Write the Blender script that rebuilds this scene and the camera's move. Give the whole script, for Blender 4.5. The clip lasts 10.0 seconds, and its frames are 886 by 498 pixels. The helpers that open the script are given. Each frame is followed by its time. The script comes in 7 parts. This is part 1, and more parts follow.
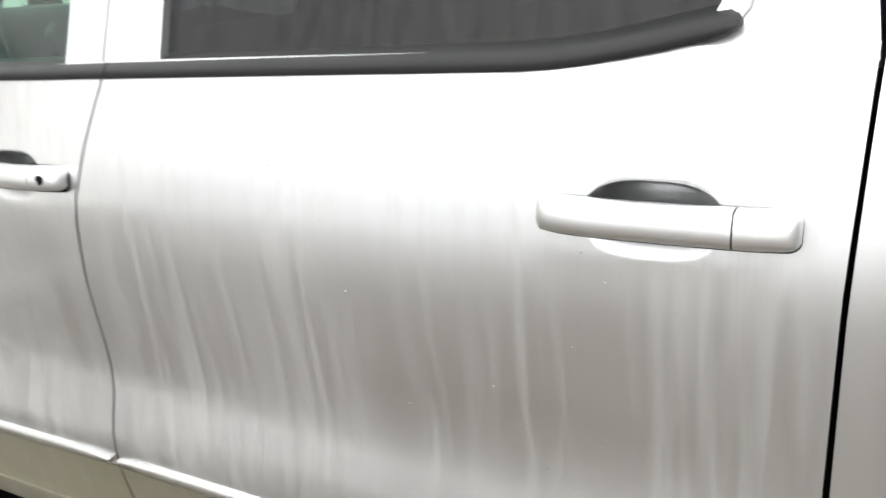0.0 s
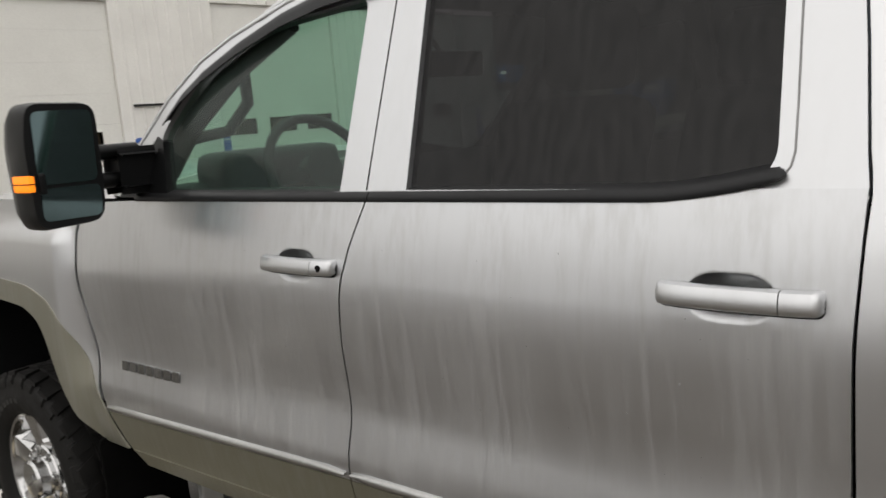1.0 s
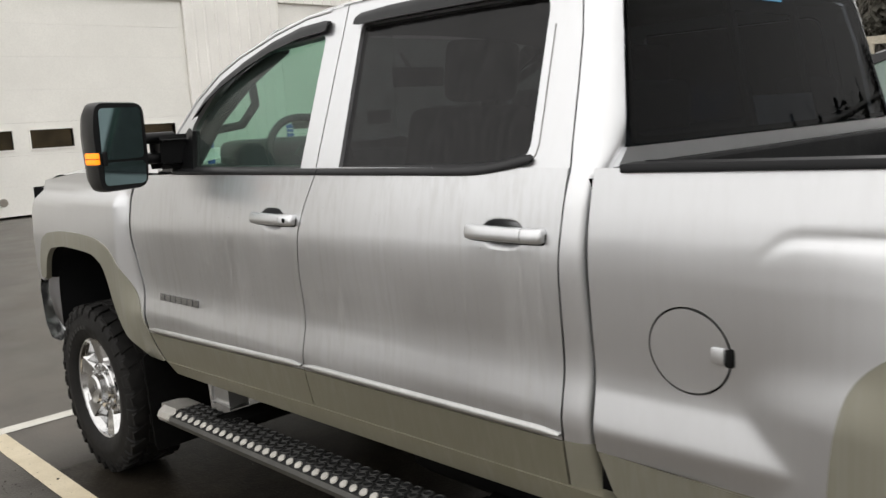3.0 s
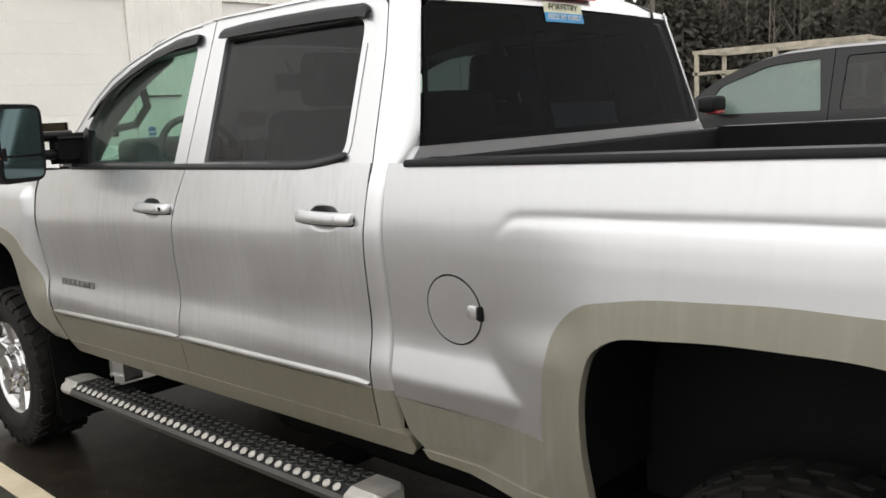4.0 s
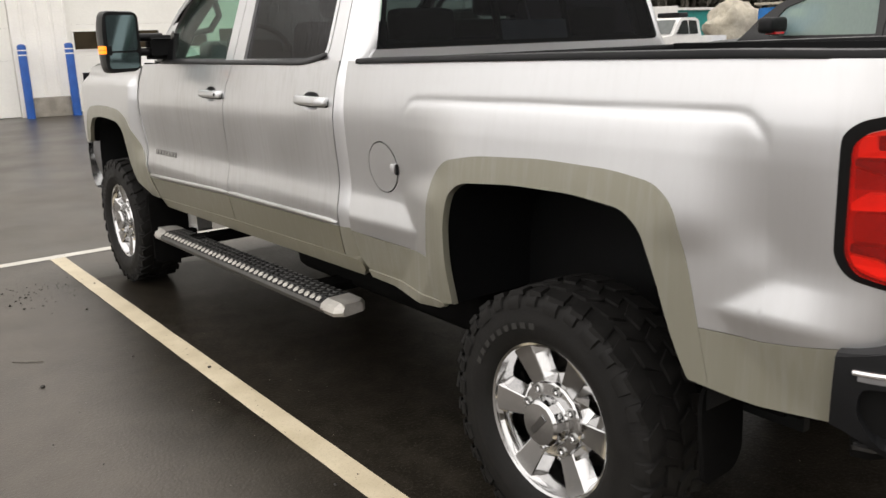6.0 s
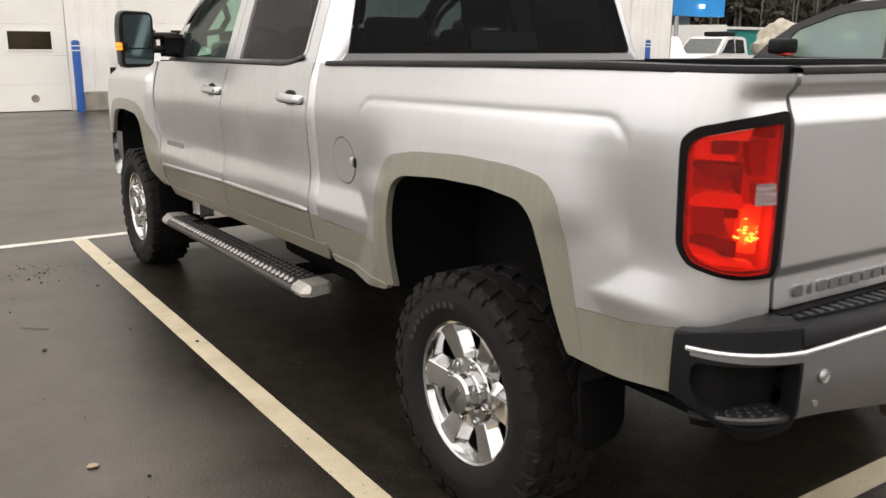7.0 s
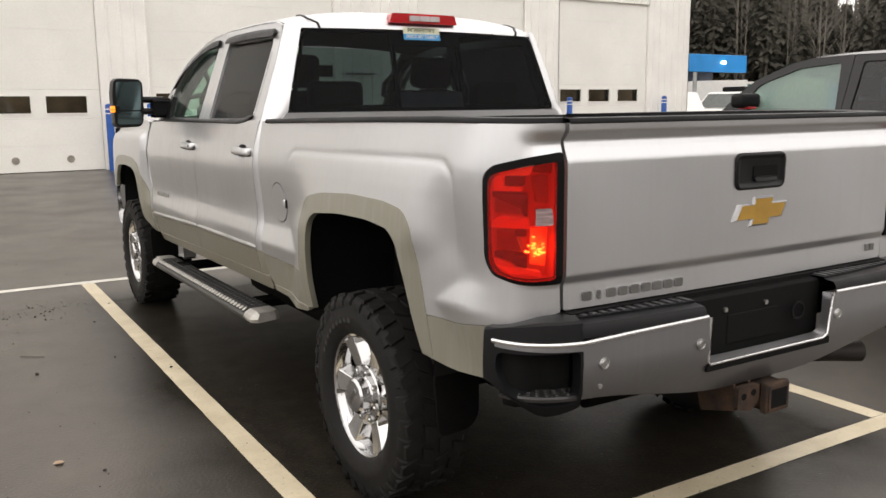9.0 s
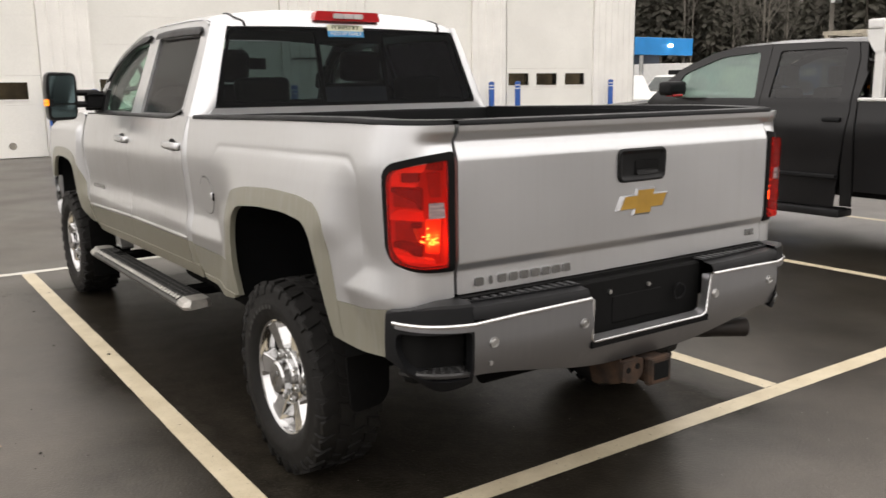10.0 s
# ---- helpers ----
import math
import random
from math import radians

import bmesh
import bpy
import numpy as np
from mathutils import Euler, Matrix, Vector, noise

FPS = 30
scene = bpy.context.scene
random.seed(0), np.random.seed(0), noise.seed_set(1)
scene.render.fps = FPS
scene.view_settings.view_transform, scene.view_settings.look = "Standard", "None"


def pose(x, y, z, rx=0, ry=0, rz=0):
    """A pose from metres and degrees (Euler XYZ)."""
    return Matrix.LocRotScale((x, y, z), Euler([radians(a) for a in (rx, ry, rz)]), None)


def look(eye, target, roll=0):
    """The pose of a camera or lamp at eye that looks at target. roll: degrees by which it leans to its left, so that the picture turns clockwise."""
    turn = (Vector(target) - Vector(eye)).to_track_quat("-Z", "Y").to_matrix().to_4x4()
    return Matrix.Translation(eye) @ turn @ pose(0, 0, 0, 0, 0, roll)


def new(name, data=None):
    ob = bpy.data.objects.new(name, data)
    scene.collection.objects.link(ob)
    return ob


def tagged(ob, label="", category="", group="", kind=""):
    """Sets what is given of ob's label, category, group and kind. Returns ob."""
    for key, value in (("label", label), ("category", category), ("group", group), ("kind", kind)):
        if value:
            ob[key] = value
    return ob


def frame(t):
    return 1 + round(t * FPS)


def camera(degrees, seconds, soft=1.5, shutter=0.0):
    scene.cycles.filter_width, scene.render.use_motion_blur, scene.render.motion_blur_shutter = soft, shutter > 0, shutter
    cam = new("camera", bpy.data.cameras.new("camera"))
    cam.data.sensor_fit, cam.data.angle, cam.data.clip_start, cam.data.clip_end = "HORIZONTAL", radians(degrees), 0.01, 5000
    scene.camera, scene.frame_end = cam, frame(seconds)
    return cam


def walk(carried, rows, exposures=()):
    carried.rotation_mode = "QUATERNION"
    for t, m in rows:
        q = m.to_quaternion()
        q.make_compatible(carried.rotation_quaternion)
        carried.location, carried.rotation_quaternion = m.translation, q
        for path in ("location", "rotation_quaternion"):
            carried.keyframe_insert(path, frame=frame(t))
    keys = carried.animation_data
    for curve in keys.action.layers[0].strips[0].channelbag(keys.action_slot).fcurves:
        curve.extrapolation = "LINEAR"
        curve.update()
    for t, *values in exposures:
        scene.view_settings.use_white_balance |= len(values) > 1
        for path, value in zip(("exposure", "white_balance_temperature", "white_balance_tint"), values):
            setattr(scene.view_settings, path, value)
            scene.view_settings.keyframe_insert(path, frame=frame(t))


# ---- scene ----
cam = camera(55.2, 10.0, shutter=0.3)
PATH = [
    (0, (-1.691, 1.094, 1.503), (-0.075, 2.104, 0.898), -4.4),
    (0.5, (-1.882, 1.011, 1.529), (-0.336, 2.2, 1.089), -5.7),
    (1, (-2.109, 0.831, 1.57), (-0.642, 2.153, 1.259), -4.7),
    (1.5, (-2.168, 0.611, 1.563), (-0.792, 2.035, 1.288), -2.5),
    (2, (-2.197, 0.384, 1.557), (-0.923, 1.883, 1.195), -2.6),
    (2.2, (-2.249, 0.302, 1.557), (-0.931, 1.768, 1.225), -2.2),
    (3.3, (-2.434, -0.186, 1.555), (-1.065, 1.241, 1.253), -3.3),
    (3.5, (-2.41, -0.321, 1.546), (-1.028, 1.095, 1.25), -2.8),
    (4, (-2.453, -0.57, 1.551), (-1.023, 0.792, 1.236), -3.1),
    (4.5, (-2.559, -0.814, 1.54), (-1.218, 0.615, 1.146), -3.1),
    (5, (-2.541, -1.103, 1.524), (-1.298, 0.398, 1.08), -3.1),
    (5.5, (-2.559, -1.418, 1.529), (-1.398, 0.127, 1.015), -3.2),
    (5.7, (-2.593, -1.517, 1.51), (-1.404, 0.009, 1.006), -2.2),
    (6.8, (-2.465, -1.999, 1.529), (-1.383, -0.378, 1.079), 0.1),
    (7, (-2.459, -2.091, 1.502), (-1.37, -0.48, 1.034), 0.3),
    (7.5, (-2.533, -2.312, 1.481), (-1.491, -0.655, 1.071), 1.0),
    (8, (-2.515, -2.494, 1.495), (-1.445, -0.836, 1.167), 0.1),
    (8.5, (-2.364, -2.691, 1.481), (-1.373, -0.991, 1.126), 2.2),
    (9, (-2.318, -2.821, 1.502), (-1.286, -1.14, 1.164), -0.5),
    (9.5, (-2.348, -2.996, 1.545), (-1.311, -1.325, 1.178), -1.0),
    (10, (-2.294, -3.103, 1.565), (-1.181, -1.485, 1.186), -0.7),
]
EXPOSURES = [(0.0, 0.95, 6500, 10), (0.1, 0.85, 6500, 10), (0.3, 0.15, 6600, 11), (0.5, -0.52, 6700, 12), (1.0, -0.46, 6700, 12), (1.5, -0.2, 6650, 12), (2.2, -0.16, 6650, 12), (3.5, -0.02, 6650, 12), (4.0, 0.04, 6650, 12), (5.5, 0.14, 6750, 13), (7.0, 0.2, 6900, 15), (8.0, 0.14, 6900, 15), (8.5, 0.06, 6900, 15), (9.0, 0.08, 6900, 15), (9.5, 0.19, 6900, 15), (10.0, 0.13, 6900, 15)]
walk(cam, [(t, look(eye, target, roll)) for t, eye, target, roll in PATH], EXPOSURES)

# ---- light: an overcast winter day ----
world = bpy.data.worlds.new("overcast")
scene.world = world
world.use_nodes = True
wn, wl = world.node_tree.nodes, world.node_tree.links
sky = wn.new("ShaderNodeTexSky")
sky.sky_type = 'NISHITA'
sky.sun_disc = False
sky.sun_elevation, sky.sun_rotation = radians(54), radians(233)
sky.air_density, sky.dust_density, sky.ozone_density = 1.0, 4.0, 1.0
pale = wn.new("ShaderNodeHueSaturation")
pale.inputs["Saturation"].default_value = 0.12
wl.new(sky.outputs[0], pale.inputs["Color"])
cloud = wn.new("ShaderNodeMix")
cloud.data_type = 'RGBA'
cloud.inputs[0].default_value = 0.94
cloud.inputs[7].default_value = (8.0, 8.1, 8.0, 1)
wl.new(pale.outputs[0], cloud.inputs[6])
wl.new(cloud.outputs[2], wn["Background"].inputs["Color"])
wn["Background"].inputs["Strength"].default_value = 0.196
sun = new("sun", bpy.data.lights.new("sun", "SUN"))
sun.data.energy, sun.data.angle, sun.data.color = 0.66, radians(120), (1.0, 0.97, 0.93)
sun.matrix_world = look((-12, -9, 21), (0, 0, 0))

# ---- materials ----
def node_mat(name):
    m = bpy.data.materials.new(name)
    m.use_nodes = True
    return m, m.node_tree.nodes, m.node_tree.links, m.node_tree.nodes["Principled BSDF"]


def noise_node(n, l, scale, detail=4.0, stretch=(1, 1, 1), rough=0.55):
    co, mp, nz = n.new("ShaderNodeTexCoord"), n.new("ShaderNodeMapping"), n.new("ShaderNodeTexNoise")
    mp.inputs["Scale"].default_value = stretch
    nz.inputs["Scale"].default_value, nz.inputs["Detail"].default_value, nz.inputs["Roughness"].default_value = scale, detail, rough
    l.new(co.outputs["Object"], mp.inputs["Vector"])
    l.new(mp.outputs[0], nz.inputs["Vector"])
    return nz


def ramp_node(n, l, source, lo, hi, a=0.0, b=1.0):
    r = n.new("ShaderNodeMapRange")
    r.inputs[1].default_value, r.inputs[2].default_value, r.inputs[3].default_value, r.inputs[4].default_value = lo, hi, a, b
    l.new(source, r.inputs[0])
    return r.outputs[0]


def mix_node(n, l, fac, a, b):
    x = n.new("ShaderNodeMix")
    x.data_type = 'RGBA'
    if isinstance(fac, float):
        x.inputs[0].default_value = fac
    else:
        l.new(fac, x.inputs[0])
    for i, c in ((6, a), (7, b)):
        if isinstance(c, tuple):
            x.inputs[i].default_value = (*c, 1)
        else:
            l.new(c, x.inputs[i])
    return x.outputs[2]


def bump_node(n, l, bsdf, source, strength, distance):
    b = n.new("ShaderNodeBump")
    b.inputs["Strength"].default_value, b.inputs["Distance"].default_value = strength, distance
    l.new(source, b.inputs["Height"])
    l.new(b.outputs[0], bsdf.inputs["Normal"])


def surface(name, base, rough=0.5, metal=0.0, dark=0.7, scale=6.0, fine=90.0, bump=0.1, dist=0.002, coat=0.0, stretch=(1, 1, 1), ior=1.5, spec=0.5):
    """A plain worn surface: two scales of tone, uneven roughness, fine relief."""
    m, n, l, p = node_mat(name)
    big, small = noise_node(n, l, scale, 5, stretch), noise_node(n, l, fine, 3, stretch)
    low = tuple(c * dark for c in base)
    c1 = mix_node(n, l, ramp_node(n, l, big.outputs["Fac"], 0.35, 0.68), low, base)
    c2 = mix_node(n, l, ramp_node(n, l, small.outputs["Fac"], 0.4, 0.7, 0.0, 0.35), c1, tuple(c * dark * 0.9 for c in base))
    l.new(c2, p.inputs["Base Color"])
    lo, hi = (max(0.29, rough - 0.1), rough + 0.1) if rough >= 0.29 else (max(0.03, rough - 0.08), min(0.26, rough + 0.08))
    l.new(ramp_node(n, l, big.outputs["Fac"], 0.3, 0.7, lo, hi), p.inputs["Roughness"])
    p.inputs["Metallic"].default_value, p.inputs["Coat Weight"].default_value, p.inputs["IOR"].default_value = metal, coat, ior
    p.inputs["Coat Roughness"].default_value, p.inputs["Specular IOR Level"].default_value = 0.08, spec
    if bump:
        bump_node(n, l, p, small.outputs["Fac"], bump, dist)
    return m


def car_paint(name, base, streak=0.0, grime=0.0, metal=0.75, rough=0.34, coat_rough=0.06):
    """Metallic clear-coated paint, with dried rain runs and road film."""
    m, n, l, p = node_mat(name)
    cloud = noise_node(n, l, 2.2, 3)
    c = mix_node(n, l, ramp_node(n, l, cloud.outputs["Fac"], 0.3, 0.7), tuple(v * 0.96 for v in base), tuple(v * 1.02 for v in base))
    film = (0.37, 0.365, 0.345)
    runs = noise_node(n, l, 1.0, 4, (44, 44, 1.4), 0.6)
    broad = noise_node(n, l, 1.0, 3, (9, 9, 1.1), 0.5)
    fac = n.new("ShaderNodeMath")
    fac.operation = 'MULTIPLY'
    l.new(ramp_node(n, l, runs.outputs["Fac"], 0.43, 0.66), fac.inputs[0])
    l.new(ramp_node(n, l, broad.outputs["Fac"], 0.30, 0.58), fac.inputs[1])
    amount = ramp_node(n, l, fac.outputs[0], 0.0, 1.0, grime, grime + streak)
    c = mix_node(n, l, amount, c, film)
    l.new(c, p.inputs["Base Color"])
    l.new(ramp_node(n, l, amount, 0.0, 1.0, metal, 0.0), p.inputs["Metallic"])
    l.new(ramp_node(n, l, cloud.outputs["Fac"], 0.3, 0.7, rough - 0.03, rough + 0.05), p.inputs["Roughness"])
    p.inputs["Coat Weight"].default_value = 0.7
    l.new(ramp_node(n, l, amount, 0.0, 0.7, coat_rough, max(coat_rough, 0.24)), p.inputs["Coat Roughness"])
    return m


def glass(name, tint, gloss=1.0, rough=0.0, runs=0.0, even_film=0.0, film_color=(0.35, 0.34, 0.32)):
    m, n, l, p = node_mat(name)
    n.remove(p)
    clear, shine, mix, fr = n.new("ShaderNodeBsdfTransparent"), n.new("ShaderNodeBsdfGlossy"), n.new("ShaderNodeMixShader"), n.new("ShaderNodeLayerWeight")
    clear.inputs["Color"].default_value = (*tint, 1)
    shine.inputs["Roughness"].default_value = rough
    fr.inputs["Blend"].default_value = 0.5
    pw = n.new("ShaderNodeMath")
    pw.operation = 'POWER'
    pw.inputs[1].default_value = 5.0
    l.new(fr.outputs["Facing"], pw.inputs[0])
    fac = ramp_node(n, l, pw.outputs[0], 0, 1, 0.05 * gloss, gloss)
    l.new(fac, mix.inputs[0])
    if runs:
        nz = noise_node(n, l, 1.0, 4, (55, 55, 2.0), 0.6)
        bm = n.new("ShaderNodeBump")
        bm.inputs["Strength"].default_value, bm.inputs["Distance"].default_value = min(runs, 0.6), 0.002
        l.new(nz.outputs["Fac"], bm.inputs["Height"])
        l.new(bm.outputs[0], shine.inputs["Normal"])
        film = n.new("ShaderNodeBsdfDiffuse")
        film.inputs["Color"].default_value = (*film_color, 1)
        m2 = n.new("ShaderNodeMixShader")
        l.new(ramp_node(n, l, nz.outputs["Fac"], 0.36, 0.72, 0.075 * runs + even_film, even_film), m2.inputs[0])
        l.new(clear.outputs[0], m2.inputs[1])
        l.new(film.outputs[0], m2.inputs[2])
        l.new(m2.outputs[0], mix.inputs[1])
    else:
        l.new(clear.outputs[0], mix.inputs[1])
    l.new(shine.outputs[0], mix.inputs[2])
    l.new(mix.outputs[0], n["Material Output"].inputs["Surface"])
    return m


def glow(name, color, strength, base=None):
    m, n, l, p = node_mat(name)
    p.inputs["Base Color"].default_value = (*(base or color), 1)
    p.inputs["Emission Color"].default_value = (*color, 1)
    p.inputs["Emission Strength"].default_value = strength
    return m


def wet_asphalt():
    m, n, l, p = node_mat("wet asphalt")
    patch, grit, damp = noise_node(n, l, 0.35, 4), noise_node(n, l, 75.0, 2), noise_node(n, l, 0.9, 5)
    stone, mottle = noise_node(n, l, 210.0, 1), noise_node(n, l, 9.0, 3)
    c = mix_node(n, l, ramp_node(n, l, patch.outputs["Fac"], 0.3, 0.7), (0.0080, 0.0067, 0.0050), (0.0160, 0.0134, 0.0100))
    c = mix_node(n, l, ramp_node(n, l, mottle.outputs["Fac"], 0.42, 0.72, 0, 0.6), c, (0.032, 0.0270, 0.0205))
    c = mix_node(n, l, ramp_node(n, l, grit.outputs["Fac"], 0.52, 0.78, 0, 0.55), c, (0.056, 0.049, 0.040))
    c = mix_node(n, l, ramp_node(n, l, stone.outputs["Fac"], 0.66, 0.74, 0, 0.6), c, (0.15, 0.138, 0.12))
    l.new(c, p.inputs["Base Color"])
    l.new(ramp_node(n, l, damp.outputs["Fac"], 0.36, 0.64, 0.29, 0.37), p.inputs["Roughness"])
    p.inputs["IOR"].default_value = 1.57
    # strip with a ragged rim shines less: truck's shade put into the gloss
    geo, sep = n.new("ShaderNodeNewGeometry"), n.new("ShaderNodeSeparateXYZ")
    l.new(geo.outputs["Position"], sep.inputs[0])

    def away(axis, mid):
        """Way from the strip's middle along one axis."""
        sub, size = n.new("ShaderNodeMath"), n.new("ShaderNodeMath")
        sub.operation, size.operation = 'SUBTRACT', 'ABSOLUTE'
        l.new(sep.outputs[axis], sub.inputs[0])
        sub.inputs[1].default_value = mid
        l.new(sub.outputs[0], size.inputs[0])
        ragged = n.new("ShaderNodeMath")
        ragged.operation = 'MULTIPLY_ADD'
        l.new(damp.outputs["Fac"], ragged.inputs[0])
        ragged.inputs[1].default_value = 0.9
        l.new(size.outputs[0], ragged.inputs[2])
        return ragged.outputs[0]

    truck_shade = n.new("ShaderNodeMath")
    truck_shade.operation = 'MULTIPLY'
    l.new(ramp_node(n, l, away("X", 0.0), 1.62, 2.25, 1.0, 0.0), truck_shade.inputs[0])
    l.new(ramp_node(n, l, away("Y", 1.7), 2.85, 3.4, 1.0, 0.0), truck_shade.inputs[1])
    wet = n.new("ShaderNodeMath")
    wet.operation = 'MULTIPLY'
    l.new(ramp_node(n, l, truck_shade.outputs[0], 0.0, 1.0, 0.76, 0.03), wet.inputs[0])
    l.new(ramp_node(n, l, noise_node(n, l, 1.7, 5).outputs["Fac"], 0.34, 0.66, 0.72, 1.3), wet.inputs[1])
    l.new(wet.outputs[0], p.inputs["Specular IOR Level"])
    p.inputs["Specular Tint"].default_value = (1.0, 0.87, 0.735, 1)
    bump_node(n, l, p, grit.outputs["Fac"], 0.34, 0.004)
    return m


def lens(name, tint, body, amount):
    """Coloured lamp plastic: part stained clear, part glossy body colour."""
    m, n, l, p = node_mat(name)
    clear, mix = n.new("ShaderNodeBsdfTransparent"), n.new("ShaderNodeMixShader")
    clear.inputs["Color"].default_value = (*tint, 1)
    p.inputs["Base Color"].default_value, p.inputs["Roughness"].default_value = (*body, 1), 0.08
    p.inputs["Coat Weight"].default_value = 0.3
    mix.inputs[0].default_value = amount
    l.new(clear.outputs[0], mix.inputs[1])
    l.new(p.outputs[0], mix.inputs[2])
    l.new(mix.outputs[0], n["Material Output"].inputs["Surface"])
    return m


M = {}
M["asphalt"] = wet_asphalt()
def road_paint(name, low, high):
    """Worn paint with dark pits where the stones show through."""
    m, n, l, p = node_mat(name)
    big, pits, fine = noise_node(n, l, 5.0, 4), noise_node(n, l, 42.0, 2), noise_node(n, l, 130.0, 2)
    c = mix_node(n, l, ramp_node(n, l, big.outputs["Fac"], 0.35, 0.68), low, high)
    c = mix_node(n, l, ramp_node(n, l, fine.outputs["Fac"], 0.55, 0.75, 0, 0.45), c, (0.36, 0.30, 0.20))
    c = mix_node(n, l, ramp_node(n, l, pits.outputs["Fac"], 0.68, 0.74, 0, 0.85), c, (0.07, 0.058, 0.042))
    l.new(c, p.inputs["Base Color"])
    p.inputs["Roughness"].default_value = 0.5
    bump_node(n, l, p, pits.outputs["Fac"], 0.25, 0.004)
    return m


M["line"] = road_paint("worn cream road paint", (0.52, 0.445, 0.31), (0.64, 0.56, 0.41))
M["line_white"] = road_paint("worn white road paint", (0.54, 0.52, 0.47), (0.66, 0.64, 0.58))
M["silver"] = car_paint("silver paint", (0.64, 0.647, 0.66), streak=0.06, grime=0.01, metal=0.96, rough=0.34, coat_rough=0.12)
M["silver_runs"] = car_paint("rain-streaked silver paint", (0.63, 0.637, 0.65), streak=0.27, grime=0.0, metal=0.97, rough=0.325, coat_rough=0.12)
M["pewter"] = car_paint("dirty pewter paint", (0.255, 0.244, 0.186), streak=0.2, grime=0.12, metal=0.6, rough=0.45, coat_rough=0.2)
M["bumper"] = car_paint("silver bumper paint", (0.235, 0.235, 0.245), streak=0.08, grime=0.04, metal=0.9, rough=0.36)
# darker pewter copy: shade of the tucked-under panels in its colour, plus grime
M["pewter_shaded"] = car_paint("grimed pewter paint darkened for shade", (0.19, 0.178, 0.126), streak=0.12, grime=0.04, metal=0.5, rough=0.5, coat_rough=0.3)
M["black_plastic"] = surface("black plastic", (0.0065, 0.0068, 0.0078), 0.5, fine=120, bump=0.1, dist=0.001, spec=0.22)
M["housing"] = surface("black mirror plastic", (0.006, 0.0063, 0.0068), 0.36, fine=120, bump=0.06, spec=0.22)
M["trim"] = surface("weathered black trim", (0.013, 0.0133, 0.0145), 0.42, fine=60, bump=0.06, dist=0.001, spec=0.3)
M["seam_grey"] = surface("grey sealed seam", (0.34, 0.34, 0.34), 0.6, bump=0)
M["gap"] = surface("dark seam", (0.008, 0.008, 0.008), 0.8, bump=0, spec=0.1)
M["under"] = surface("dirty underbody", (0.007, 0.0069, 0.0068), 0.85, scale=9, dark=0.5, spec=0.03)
M["liner"] = surface("muddy liner plastic", (0.022, 0.021, 0.020), 0.75, scale=7, dark=0.45, fine=60, bump=0.2, spec=0.15)
M["rubber"] = surface("tyre rubber", (0.018, 0.017, 0.016), 0.62, scale=14, dark=0.6, fine=150, bump=0.25, dist=0.002)
M["chrome"] = surface("chrome", (0.60, 0.60, 0.60), 0.13, 1.0, dark=0.85, fine=40, bump=0.0)
M["satin"] = surface("satin metal", (0.55, 0.55, 0.54), 0.3, 1.0, dark=0.8, bump=0.05)
M["privacy"] = glass("privacy glass", (0.034, 0.032, 0.037), 0.55, 0.0, 0.55, 0.0, (0.30, 0.282, 0.285))
M["clear"] = glass("green tinted glass", (0.53, 0.71, 0.62), 0.6, 0.0, 0.3, 0.035, (0.40, 0.50, 0.46))
M["rear_glass"] = glass("dark rear glass", (0.10, 0.112, 0.125), 0.16)
M["mirror"] = surface("mirror glass", (0.125, 0.175, 0.18), 0.04, 1.0, dark=0.97, bump=0)
M["wall_white"] = surface("white metal siding", (0.90, 0.885, 0.84), 0.5, scale=1.2, dark=0.9, fine=30, bump=0.05)
M["door_white"] = surface("white sectional door", (0.86, 0.85, 0.80), 0.45, scale=0.8, dark=0.92, fine=30, bump=0.04)
M["concrete"] = surface("damp concrete", (0.36, 0.33, 0.28), 0.8, scale=4, dark=0.6, fine=40, bump=0.3, dist=0.01)
M["bollard"] = surface("blue bollard paint", (0.012, 0.10, 0.42), 0.4, scale=4, dark=0.7)

# ---- building tools ----
from mathutils.geometry import delaunay_2d_cdt


def part(name, bm, material, parent, label="", smooth=0.0):
    """One mesh object under a thing or a part. smooth: faces that meet below that many degrees shade as one."""
    me = bpy.data.meshes.new(name)
    bmesh.ops.recalc_face_normals(bm, faces=bm.faces)
    if smooth:
        for f in bm.faces:
            f.smooth = True
        for e in bm.edges:
            if len(e.link_faces) == 2 and e.calc_face_angle(0) > radians(smooth):
                e.smooth = False
    bm.to_mesh(me)
    bm.free()
    me.materials.append(material)
    ob = new(name, me)
    ob.parent = parent
    if label:
        tagged(ob, label)
    return ob


def thing(name, at, label, category, group="", kind=""):
    ob = new(name)
    ob.empty_display_size = 0.2
    ob.location = at
    bpy.context.view_layer.update()
    return tagged(ob, label, category, group, kind)


def own(ob, parent):
    """Hang a part with world coordinates under a thing that stands elsewhere."""
    ob.parent = parent
    ob.matrix_parent_inverse = parent.matrix_world.inverted()
    return ob


